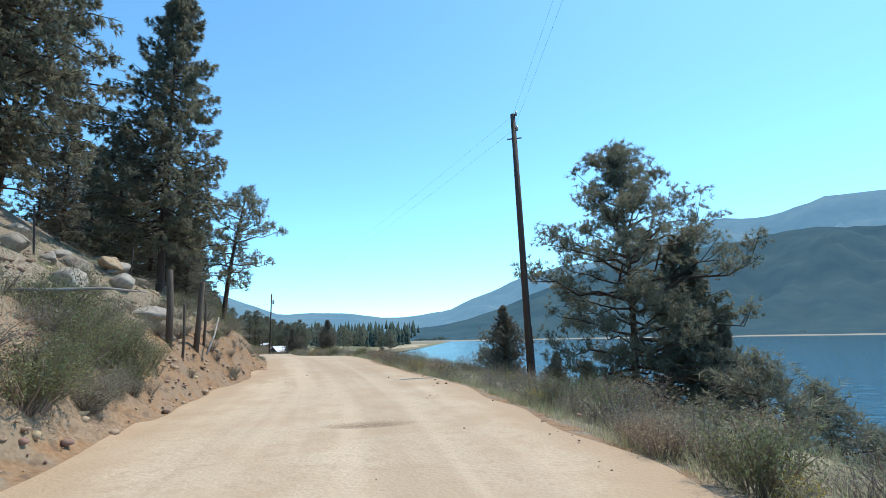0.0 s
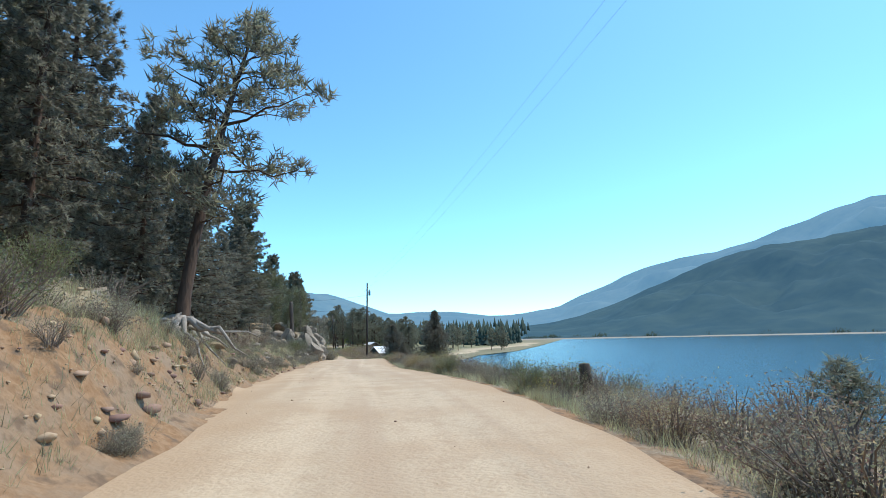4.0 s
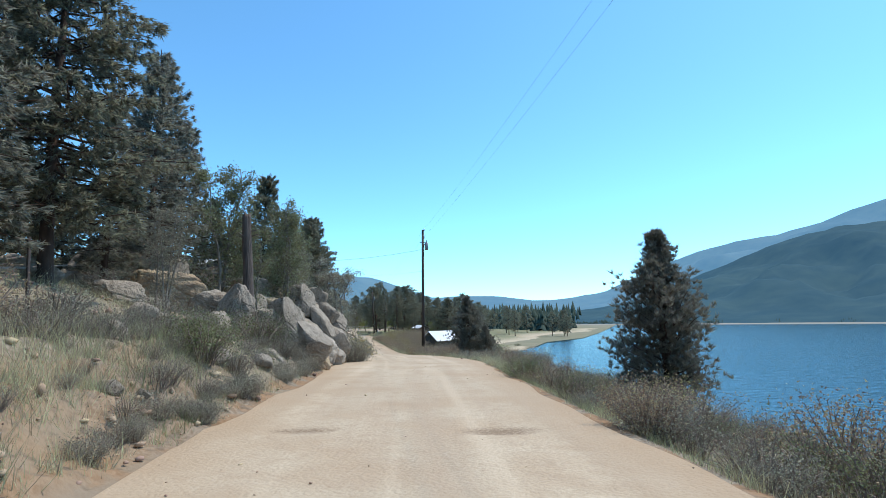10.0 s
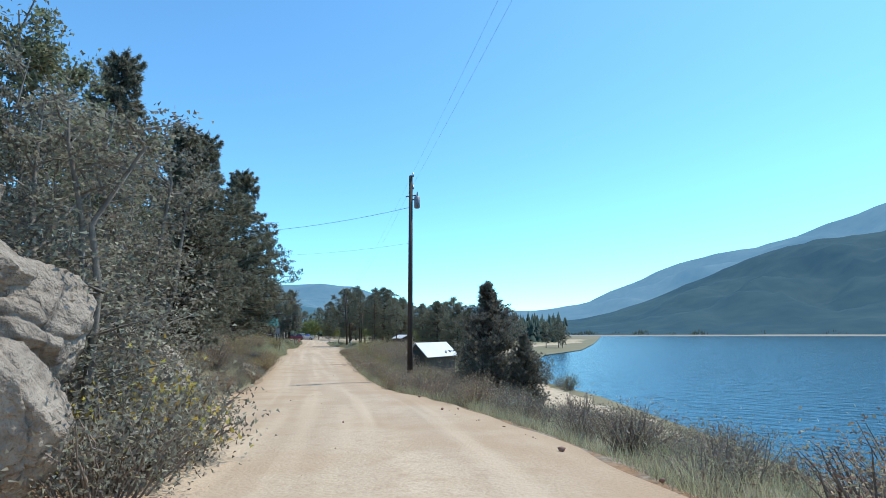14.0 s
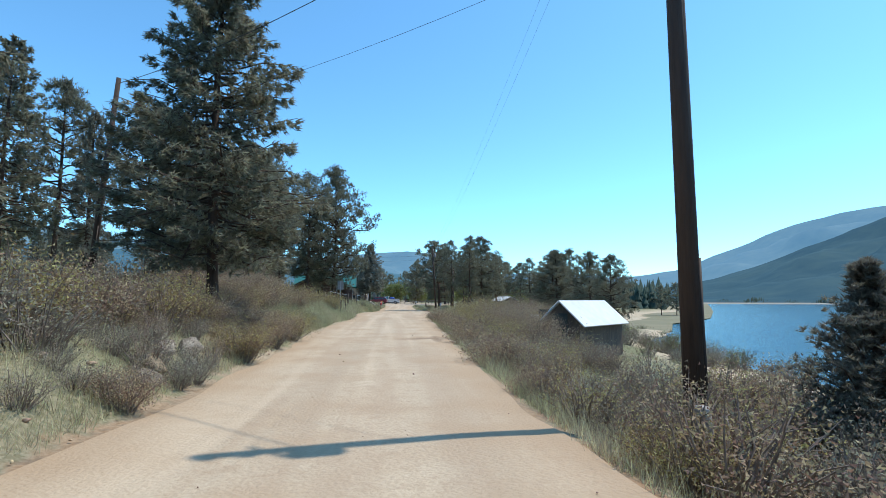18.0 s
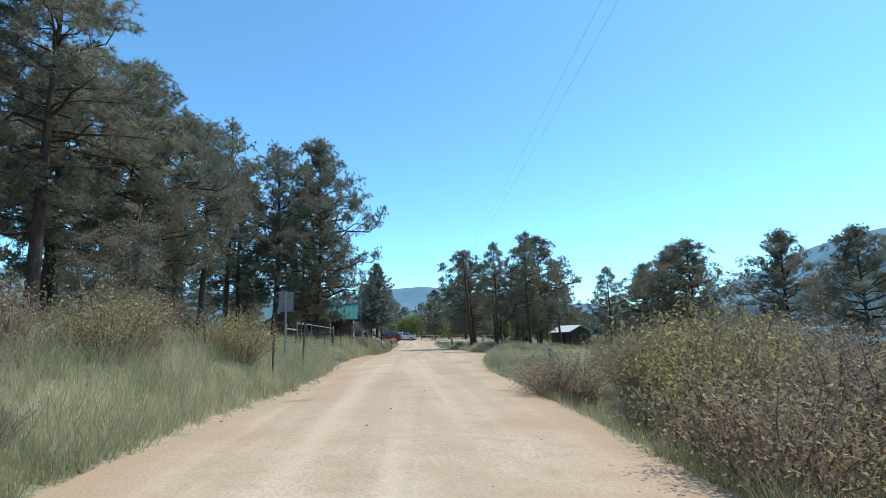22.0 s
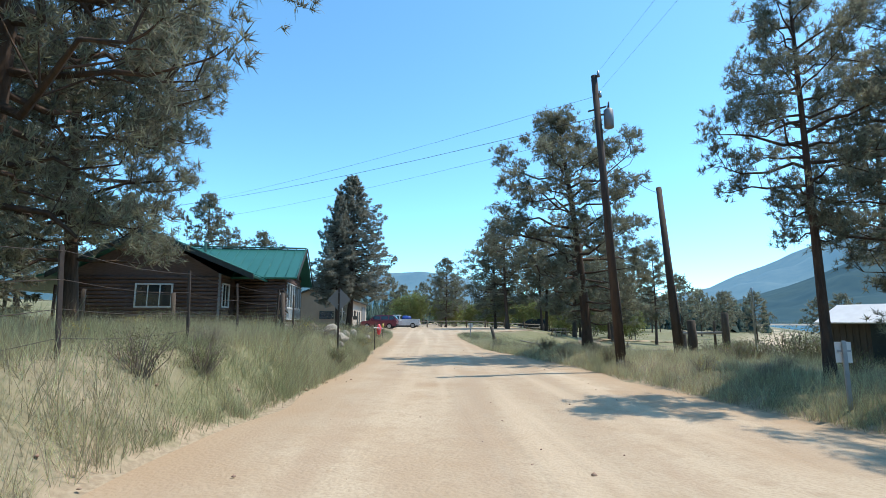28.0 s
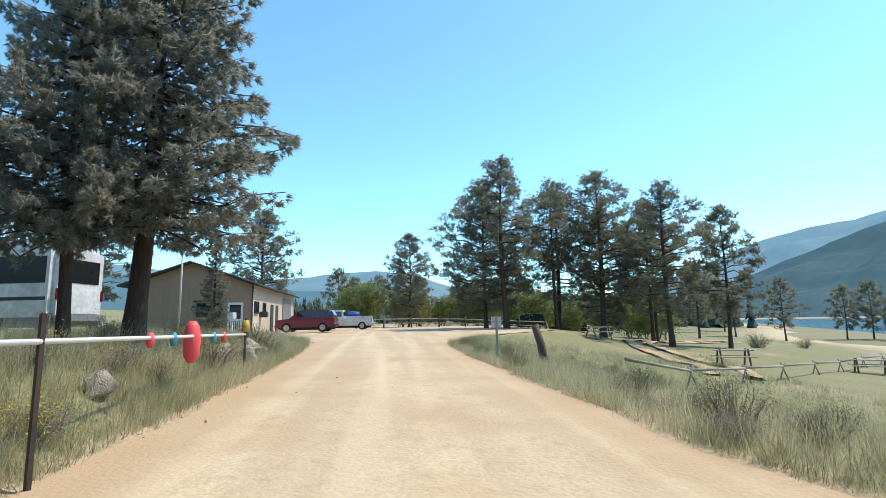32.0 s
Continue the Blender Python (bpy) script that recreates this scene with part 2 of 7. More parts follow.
M_GREENROOF = material("green_metal_roof", (0.035, 0.16, 0.135), 0.4, 0.2, second=(0.045, 0.19, 0.16), scale=1.5)
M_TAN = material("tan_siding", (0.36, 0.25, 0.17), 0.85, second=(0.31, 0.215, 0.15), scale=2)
# Paler version of the tan siding, with sunlight put into its colour.
M_TAN_LIT = material("tan_siding_lit", (0.58, 0.50, 0.40), 0.85, second=(0.50, 0.43, 0.35), scale=2)
M_TIN = material("bare_tin_roof", (0.76, 0.76, 0.75), 0.5, 0.0, second=(0.62, 0.61, 0.60), scale=3)
M_DARKROOF = material("dark_roof_edge", (0.05, 0.06, 0.055), 0.7)
M_GLASS = material("window_glass", (0.02, 0.03, 0.035), 0.06, spec=0.8)
M_RED = material("red_car_paint", (0.20, 0.012, 0.022), 0.22, 0.2, spec=0.6)
M_WHITECAR = material("white_car_paint", (0.72, 0.72, 0.72), 0.25, spec=0.6)
M_DARKCAR = material("dark_car_paint", (0.02, 0.025, 0.03), 0.22, spec=0.6)
M_TYRE = material("tyre_rubber", (0.018, 0.018, 0.018), 0.85)
M_RIM = material("alloy_rim", (0.55, 0.55, 0.56), 0.3, 0.8)
M_BLUE = material("blue_tarp", (0.015, 0.06, 0.28), 0.5)
M_MAROON = material("maroon_car_paint", (0.17, 0.022, 0.04), 0.3, second=(0.14, 0.018, 0.035), spec=0.6)
M_TINTED = material("tinted_glass", (0.012, 0.013, 0.015), 0.22, second=(0.02, 0.02, 0.022), spec=0.3)
M_CORAL = material("coral_plastic", (0.85, 0.10, 0.11), 0.5, second=(0.78, 0.09, 0.10))
M_TEAL = material("teal_plastic", (0.05, 0.35, 0.45), 0.5)
M_YELLOW = material("yellow_plastic", (0.6, 0.42, 0.1), 0.5)
M_SIGNBACK = material("sign_back_aluminium", (0.30, 0.29, 0.29), 0.55, 0.5, second=(0.25, 0.245, 0.245), scale=4)

# ---- the lie of the land ----
WATER = -5.0
_e = np.array([r[1] for r in PATH])
_d0, _d1 = _e[1, :2] - _e[0, :2], np.array([-0.66, 0.75])
_d0 = _d0 / np.hypot(*_d0)
_back = [(*(_e[0, :2] - _d0 * k), 1.3) for k in (40, 30, 20, 10, 5)]
_ahead = [(*(_e[-1, :2] + _d1 * k), z) for k, z in ((5, -0.05), (12, 0.1), (20, 0.25), (32, 0.4), (45, 0.45), (60, 0.45), (80, 0.4), (110, 0.4), (150, 0.4), (200, 0.5), (260, 1.0))]
_line = np.array(_back + [tuple(p) for p in _e] + _ahead)
_u = np.r_[0, np.cumsum(np.hypot(*np.diff(_line[:, :2], axis=0).T))] - 40.0
US = np.arange(-40, _u[-1], 0.5)


def _smooth(v, w):
    k = np.ones(2 * w + 1) / (2 * w + 1)
    return np.convolve(np.pad(v, w, mode="reflect", reflect_type="odd"), k, "valid")


CX, CY = (_smooth(np.interp(US, _u, _line[:, k]), 8) for k in (0, 1))
CZ = _smooth(np.interp(US, _u, _line[:, 2]), 10) - 1.3
_tx, _ty = np.gradient(CX), np.gradient(CY)
_tn = np.hypot(_tx, _ty)
TX, TY = _smooth(_tx / _tn, 6), _smooth(_ty / _tn, 6)
SHORE = np.array([(75, 60), (58, 90), (50, 112), (40, 126), (31, 139), (23, 151), (15, 163), (9, 175), (0, 190), (-12, 205), (-22, 222), (-24, 245), (-30, 270), (-30, 310), (-45, 400), (-75, 560)], float)


def xy(u, s):
    """The place at u metres along the drive and s metres to its left."""
    x, y, tx, ty = (np.interp(u, US, v) for v in (CX, CY, TX, TY))
    n = np.hypot(tx, ty)
    return x - ty / n * s, y + tx / n * s


def us(x, y):
    d = np.hypot(CX - x, CY - y)
    i = int(d.argmin())
    return float(US[i]), float((x - CX[i]) * -TY[i] + (y - CY[i]) * TX[i])


def shore_gap(x, y):
    """Metres to the shoreline, positive on land."""
    x, y = np.atleast_1d(np.asarray(x, float)), np.atleast_1d(np.asarray(y, float))
    best, side = np.full(x.shape, 1e9), np.ones(x.shape)
    for (ax, ay), (bx, by) in zip(SHORE, SHORE[1:]):
        ex, ey = bx - ax, by - ay
        t = np.clip(((x - ax) * ex + (y - ay) * ey) / (ex * ex + ey * ey), 0, 1)
        d = np.hypot(x - ax - t * ex, y - ay - t * ey)
        s = np.sign(ex * (y - ay) - ey * (x - ax))
        side = np.where(d < best - 1e-6, s, side)
        best = np.minimum(best, d)
    return best * side


def left_edge(u):
    return np.interp(u, (-40, 0, 7, 15, 19, 22, 26, 34, 48, 62, 70, 74, 79, 85, 92, 100, 108, 115, 119, 126, 132, 145, 150, 160, 166, 173, 180, 187, 195, 230, 240, 480), (3.3, 3.4, 3.35, 3.4, 2.7, 2.2, 2.0, 2.7, 2.6, 2.7, 3.1, 3.1, 3.9, 3.5, 3.2, 3.0, 3.3, 3.0, 2.5, 2.5, 3.0, 2.7, 2.4, 2.4, 2.8, 2.6, 2.7, 3.3, 9, 12, 5, 4))


def right_edge(u):
    return np.interp(u, (-40, 0, 8, 14, 22, 37, 48, 63, 72, 78, 85, 95, 107, 119, 124, 131, 143, 150, 157, 162, 167, 177, 183, 189, 197, 225, 240, 480), (-2.7, -2.7, -2.9, -3.2, -2.6, -3.1, -2.7, -2.5, -3.1, -2.7, -1.9, -2.0, -2.4, -2.8, -3.0, -4.0, -6.2, -5.4, -4.9, -4.0, -3.0, -2.4, -2.5, -5, -12, -14, -5, -4))


def wobble(x, y, k, seed):
    return np.array([noise.noise((a * k + seed, b * k, seed * 1.7)) for a, b in zip(np.ravel(x), np.ravel(y))]).reshape(np.shape(x))


def height(u, s, x=None, y=None, rough=True):
    """The ground's height."""
    u, s = np.atleast_1d(np.asarray(u, float)), np.atleast_1d(np.asarray(s, float))
    if x is None:
        x, y = xy(u, s)
    z0 = np.interp(u, US, CZ)
    el, er = left_edge(u), right_edge(u)
    hb = np.interp(u, (-40, 0, 18, 27, 33, 45, 52, 62, 70, 80, 95, 106, 117, 127, 134, 142, 150, 158, 168, 175, 188, 480), (1.5, 1.5, 1.35, 1.25, 1.15, 0.9, 0.8, 0.9, 0.8, 0.8, 0.7, 0.65, 0.85, 0.8, 0.6, 0.95, 1.1, 0.95, 0.68, 0.5, 0.12, 0.05))
    wb = np.interp(u, (-40, 8, 25, 40, 60, 95, 160, 170, 480), (1.5, 1.4, 1.3, 1.6, 1.7, 1.6, 1.2, 1.2, 1.8))
    sl = np.interp(u, (-40, 0, 25, 40, 60, 72, 90, 108, 124, 136, 148, 160, 480), (0.72, 0.72, 0.55, 0.3, 0.34, 0.24, 0.16, 0.17, 0.15, 0.09, 0.055, 0.045, 0.03))
    a = s - el
    k = np.clip(a / wb, 0, 1)
    left = hb * k * k * (3 - 2 * k) + sl * np.clip(a - wb * 0.8, 0, np.interp(u, (-40, 40, 70), (12, 14, 40))) + 0.12 * np.clip(a - 45, 0, 400)
    b = np.clip(er - 2.0 - s, 0, None)
    gap = shore_gap(x, y)
    p = np.where(gap > 0, b / np.maximum(b + gap, 1e-3), 1.0)
    steep = np.interp(u, (-40, 40, 66, 80, 108, 130, 158, 170, 480), (1.6, 1.5, 1.15, 1.05, 1.1, 1.8, 1.7, 1.2, 1.3))
    right = (WATER - z0) * p ** steep + np.where(gap < 0, gap * 0.12, 0.0) * (b > 0)
    c = np.clip((er - s) / 1.3, 0, 1)
    drop = np.interp(u, (-40, 40, 60, 115, 128, 142, 162, 170, 480), (0.15, 0.2, 0.38, 0.38, 0.12, -0.42, -0.4, 0.05, 0)) * c * c * (3 - 2 * c) * np.clip(gap / 4, 0, 1)
    k = np.clip((er - s) / 7.0, 0, 1)
    drop = drop + np.interp(u, (158, 172, 260, 320), (0, 0.85, 0.85, 0)) * k * k * (3 - 2 * k) * np.clip(gap / 6, 0, 1)
    z = z0 + np.where(a > 0, left, 0) + np.where(b > 0, right, 0) - drop
    if rough:
        off = np.clip(np.maximum(a, -s + er), 0, 1.5) / 1.5
        cut = np.clip(a / 0.3, 0, 1) * np.clip((3.6 - a) / 1.5, 0, 1) * np.interp(u, (-10, 40, 62, 70), (1, 1, 0.5, 0))
        if (cut > 0).any():
            z = z + cut * (0.24 * wobble(x, y, 1.7, 1.3) + 0.15 * wobble(x, y, 4.0, 7.7))
        z = z + off * (0.22 * wobble(x, y, 0.35, 3.1) + 0.12 * wobble(x, y, 1.1, 9.2)) * (np.where(s > 0, np.interp(u, (0, 60, 110, 480), (1.5, 1.3, 0.6, 0.5)), 0.6))
    return z


def gz(x, y):
    u, s = us(x, y)
    return float(height(u, s, np.array([x]), np.array([y]))[0])


def on(x, y, turn=0.0, scale=1.0, sink=0.0):
    return pose(x, y, gz(x, y) - sink, 0, 0, turn) @ Matrix.Diagonal((scale, scale, scale, 1))


def ribbon(name, us_, ss, mats, lift=0.0):
    U, S = np.meshgrid(us_, ss, indexing="ij")
    X, Y = xy(U.ravel(), S.ravel())
    Z = height(U.ravel(), S.ravel(), X, Y) + lift
    n, m = U.shape
    i = (np.arange(n - 1)[:, None] * m + np.arange(m - 1)).ravel()
    f = np.stack([i, i + 1, i + m + 1, i + m], 1)[:, ::-1]
    me = mesh(name, np.stack([X, Y, Z], 1), f, mats, True)
    at = me.attributes.new("along", "FLOAT_VECTOR", "POINT")
    el, er = left_edge(U.ravel()), right_edge(U.ravel())
    at.data.foreach_set("vector", np.stack([U.ravel(), S.ravel(), np.maximum(S.ravel() - el, er - S.ravel())], 1).astype(np.float32).ravel())
    return me


def ground_material():
    """Bare orange dirt on the cut bank, dry grass and litter beyond it, pale sand by the water."""
    m = bpy.data.materials.new("soil_and_grass")
    m.use_nodes = True
    n, l = m.node_tree.nodes, m.node_tree.links
    p = n["Principled BSDF"]
    p.inputs["Roughness"].default_value = 0.95
    p.inputs["Specular IOR Level"].default_value = 0.15
    at = n.new("ShaderNodeAttribute")
    at.attribute_name = "along"
    sep = n.new("ShaderNodeSeparateXYZ")
    l.new(at.outputs["Vector"], sep.inputs[0])
    tc = n.new("ShaderNodeTexCoord")

    def noise_at(scale, detail=6.0):
        a = n.new("ShaderNodeTexNoise")
        a.inputs["Scale"].default_value, a.inputs["Detail"].default_value = scale, detail
        l.new(tc.outputs["Object"], a.inputs["Vector"])
        return a.outputs["Fac"]

    def ramp(v, lo, hi):
        r = n.new("ShaderNodeMapRange")
        r.interpolation_type = "SMOOTHSTEP"
        r.inputs["From Min"].default_value, r.inputs["From Max"].default_value = lo, hi
        l.new(v, r.inputs["Value"])
        return r.outputs["Result"]

    def math_(op, a, b):
        k = n.new("ShaderNodeMath")
        k.operation = op
        for i, v in enumerate((a, b)):
            if isinstance(v, float):
                k.inputs[i].default_value = v
            else:
                l.new(v, k.inputs[i])
        return k.outputs[0]

    def blend(f, a, b):
        k = n.new("ShaderNodeMix")
        k.data_type = "RGBA"
        l.new(f, k.inputs["Factor"])
        for key, v in (("A", a), ("B", b)):
            if isinstance(v, tuple):
                k.inputs[key].default_value = (*v, 1)
            else:
                l.new(v, k.inputs[key])
        return k.outputs["Result"]

    fine, mid, wide = noise_at(14.0, 8.0), noise_at(1.7), noise_at(0.25)
    dirt = blend(ramp(fine, 0.35, 0.65), (0.25, 0.145, 0.075), (0.32, 0.20, 0.112))
    dirt = blend(ramp(mid, 0.4, 0.7), dirt, (0.27, 0.195, 0.13))
    dirt = blend(ramp(noise_at(5.0, 10.0), 0.52, 0.68), dirt, (0.17, 0.115, 0.075))
    dirt = blend(ramp(sep.outputs["X"], 84.0, 100.0), dirt, blend(ramp(fine, 0.35, 0.65), (0.33, 0.25, 0.165), (0.43, 0.335, 0.225)))
    grass = blend(ramp(mid, 0.35, 0.65), (0.27, 0.225, 0.145), (0.36, 0.295, 0.195))
    grass = blend(ramp(fine, 0.45, 0.7), grass, (0.19, 0.17, 0.105))
    litter = blend(ramp(fine, 0.4, 0.6), (0.19, 0.145, 0.10), (0.32, 0.265, 0.195))
    green = blend(ramp(fine, 0.4, 0.6), (0.17, 0.17, 0.085), (0.26, 0.235, 0.13))
    lit_zone = ramp(sep.outputs["X"], 96.0, 82.0)
    cover = blend(lit_zone, blend(ramp(wide, 0.32, 0.5), grass, green), blend(ramp(wide, 0.3, 0.5), grass, litter))
    edge = math_("ADD", sep.outputs["Z"], math_("MULTIPLY", math_("SUBTRACT", mid, 0.5), 1.8))
    bank = ramp(edge, 2.6, 1.3)
    early = math_("MULTIPLY", ramp(sep.outputs["X"], 64.0, 48.0), ramp(math_("ADD", sep.outputs["X"], math_("MULTIPLY", mid, 6.0)), 5.0, 15.0))
    side = ramp(sep.outputs["Y"], -0.5, 0.5)
    bare = math_("MAXIMUM", math_("MULTIPLY", math_("MULTIPLY", bank, early), side), ramp(edge, 0.45, 0.05))
    col = blend(bare, cover, dirt)
    geo = n.new("ShaderNodeNewGeometry")
    gs = n.new("ShaderNodeSeparateXYZ")
    l.new(geo.outputs["Position"], gs.inputs[0])
    sand = ramp(math_("ADD", gs.outputs["Z"], math_("MULTIPLY", ramp(sep.outputs["X"], 140.0, 160.0), 1.0)), WATER + 1.9, WATER + 1.2)
    col = blend(math_("MULTIPLY", sand, ramp(sep.outputs["X"], 74.0, 92.0)), col, blend(ramp(mid, 0.4, 0.6), (0.45, 0.34, 0.22), (0.52, 0.42, 0.29)))
    l.new(col, p.inputs["Base Color"])
    bp = n.new("ShaderNodeBump")
    bp.inputs["Strength"].default_value, bp.inputs["Distance"].default_value = 0.7, 0.06
    l.new(math_("ADD", math_("MULTIPLY", fine, 0.5), mid), bp.inputs["Height"])
    l.new(bp.outputs["Normal"], p.inputs["Normal"])
    return m


def road_material():
    """Pale packed sand with faint wheel tracks, washboard and darker damp spots."""
    m = bpy.data.materials.new("packed_sand")
    m.use_nodes = True
    n, l = m.node_tree.nodes, m.node_tree.links
    p = n["Principled BSDF"]
    p.inputs["Roughness"].default_value = 0.9
    p.inputs["Specular IOR Level"].default_value = 0.2
    at = n.new("ShaderNodeAttribute")
    at.attribute_name = "along"
    mp = n.new("ShaderNodeMapping")
    mp.inputs["Scale"].default_value = (0.07, 0.75, 0.0)
    l.new(at.outputs["Vector"], mp.inputs["Vector"])
    tc = n.new("ShaderNodeTexCoord")
    outs = []
    for vec, scale, detail in ((mp.outputs["Vector"], 1.0, 3.0), (tc.outputs["Object"], 0.7, 5.0), (tc.outputs["Object"], 22.0, 8.0), (tc.outputs["Object"], 4.5, 7.0)):
        a = n.new("ShaderNodeTexNoise")
        a.inputs["Scale"].default_value, a.inputs["Detail"].default_value = scale, detail
        l.new(vec, a.inputs["Vector"])
        outs.append(a.outputs["Fac"])

    def blend(fac, lo, hi, a, b):
        r = n.new("ShaderNodeMapRange")
        r.inputs["From Min"].default_value, r.inputs["From Max"].default_value = lo, hi
        l.new(fac, r.inputs["Value"])
        k = n.new("ShaderNodeMix")
        k.data_type = "RGBA"
        l.new(r.outputs["Result"], k.inputs["Factor"])
        for key, v in (("A", a), ("B", b)):
            if isinstance(v, tuple):
                k.inputs[key].default_value = (*v, 1)
            else:
                l.new(v, k.inputs[key])
        return k.outputs["Result"]

    c = blend(outs[0], 0.3, 0.7, (0.60, 0.473, 0.325), (0.445, 0.34, 0.23))
    c = blend(outs[1], 0.45, 0.75, c, (0.43, 0.295, 0.18))
    c = blend(outs[2], 0.42, 0.8, c, (0.43, 0.32, 0.215))
    c = blend(outs[3], 0.5, 0.8, c, (0.42, 0.305, 0.2))
    sep = n.new("ShaderNodeSeparateXYZ")
    l.new(at.outputs["Vector"], sep.inputs[0])
    streak = n.new("ShaderNodeMapping")
    streak.inputs["Scale"].default_value = (0.06, 1.5, 0.0)
    l.new(at.outputs["Vector"], streak.inputs["Vector"])
    fine_tracks = n.new("ShaderNodeTexNoise")
    fine_tracks.inputs["Scale"].default_value, fine_tracks.inputs["Detail"].default_value = 1.0, 2.5
    fine_tracks.inputs["Distortion"].default_value = 0.25
    l.new(streak.outputs["Vector"], fine_tracks.inputs["Vector"])
    c = blend(fine_tracks.outputs["Fac"], 0.5, 0.8, c, (0.43, 0.31, 0.205))
    c = blend(fine_tracks.outputs["Fac"], 0.48, 0.22, c, (0.59, 0.455, 0.312))
    shoulder = n.new("ShaderNodeMath")
    shoulder.operation = "MULTIPLY_ADD"
    l.new(outs[1], shoulder.inputs[0])
    shoulder.inputs[1].default_value = 1.6
    l.new(sep.outputs["Z"], shoulder.inputs[2])
    c = blend(shoulder.outputs[0], -0.6, 1.0, c, (0.43, 0.30, 0.185))
    wear = n.new("ShaderNodeAttribute")
    wear.attribute_name = "worn"
    frayed = n.new("ShaderNodeMath")
    frayed.operation = "MULTIPLY"
    l.new(wear.outputs["Fac"], frayed.inputs[0])
    l.new(outs[2], frayed.inputs[1])
    c = blend(frayed.outputs[0], 0.12, 0.5, c, (0.27, 0.185, 0.115))
    l.new(c, p.inputs["Base Color"])
    bp = n.new("ShaderNodeBump")
    bp.inputs["Strength"].default_value, bp.inputs["Distance"].default_value = 0.55, 0.03
    add = n.new("ShaderNodeMath")
    add.operation = "ADD"
    l.new(outs[2], add.inputs[0])
    l.new(outs[0], add.inputs[1])
    l.new(add.outputs[0], bp.inputs["Height"])
    l.new(bp.outputs["Normal"], p.inputs["Normal"])
    return m


M_GROUND, M_ROAD = ground_material(), road_material()
_near = np.r_[np.arange(-40, -6, 0.5), np.arange(-6, 66, 0.2), np.arange(66, 178, 0.5), np.arange(178, 260, 2.0), np.arange(260, US[-1], 8.0)]
_sl = np.r_[-300, -240, -190, -150, -120, -100, -85, -72, -62, -54, -47, -41, -36, -32, -28, -25, np.arange(-22, -12, 1.0), np.arange(-12, 2.4, 0.4), np.arange(2.4, 7.4, 0.16), np.arange(7.4, 14, 0.4), np.arange(14, 30, 1.2), 32, 36, 41, 47, 54, 62, 72, 84]
ground = part("ground", ribbon("ground", _near, _sl, [M_GROUND], -0.04))
tagged(ground, "dry grassy and rocky ground with bare dirt bank", "ground", kind="structure")


# worn hollows in the road: place, half sizes, heading
HOLLOWS = ((42.2, 94.0, 0.75, 0.32, 25), (17.0, 132.6, 0.6, 0.25, 35), (14.8, 131.4, 0.5, 0.2, 35), (-13.9, 170.2, 0.22, 1.7, 42), (-26.6, 177.6, 0.4, 0.2, 40), (-32.2, 190.2, 0.7, 0.25, 45), (-38.2, 195.2, 0.8, 0.2, 45), (-23.6, 181.0, 0.45, 0.2, 45), (-28.4, 184.2, 0.5, 0.2, 45), (-30.5, 184.0, 0.45, 0.2, 45), (-16.4, 174.6, 0.8, 0.5, 45), (-18.4, 176.4, 0.5, 0.3, 45), (-14.2, 170.1, 1.3, 0.45, 70))


def road_mesh():
    uu = np.r_[np.arange(-40, -6, 0.5), np.arange(-6, 190, 0.2), np.arange(190, 240, 0.5)]
    ts = np.linspace(0, 1, 41)
    U, T = np.meshgrid(uu, ts, indexing="ij")
    el = left_edge(U) + 0.25 * wobble(U, U * 0, 0.5, 2.0)
    er = right_edge(U) + 0.25 * wobble(U, U * 0, 0.5, 6.0)
    S = er + (el - er) * T
    X, Y = xy(U.ravel(), S.ravel())
    Z = np.interp(U.ravel(), US, CZ) + 0.015 * wobble(X, Y, 0.8, 5.0) - 0.05 * (np.abs(2 * T.ravel() - 1) ** 8)
    Z = np.maximum(Z, height(U.ravel(), S.ravel(), X, Y) - 0.02)
    n, m = U.shape
    i = (np.arange(n - 1)[:, None] * m + np.arange(m - 1)).ravel()
    me = mesh("road", np.stack([X, Y, Z], 1), np.stack([i, i + 1, i + m + 1, i + m], 1)[:, ::-1], [M_ROAD], True)
    worn = np.zeros(len(X))
    for px, py, rx, ry, turn in HOLLOWS:
        c, s = math.cos(radians(turn)), math.sin(radians(turn))
        dx, dy = (X - px) * c + (Y - py) * s, (Y - py) * c - (X - px) * s
        worn = np.maximum(worn, np.exp(-((dx / rx) ** 2 + (dy / ry) ** 2) ** 1.5))
    me.vertices.foreach_set("co", np.stack([X, Y, Z - 0.03 * worn], 1).astype(np.float32).ravel())
    w = me.attributes.new("worn", "FLOAT", "POINT")
    w.data.foreach_set("value", worn.astype(np.float32))
    a = me.attributes.new("along", "FLOAT_VECTOR", "POINT")
    a.data.foreach_set("vector", np.stack([U.ravel(), S.ravel(), np.maximum(S - left_edge(U), right_edge(U) - S).ravel()], 1).astype(np.float32).ravel())
    return me


road = part("road", road_mesh())
tagged(road, "pale packed sand road with wheel tracks", "road", kind="structure")


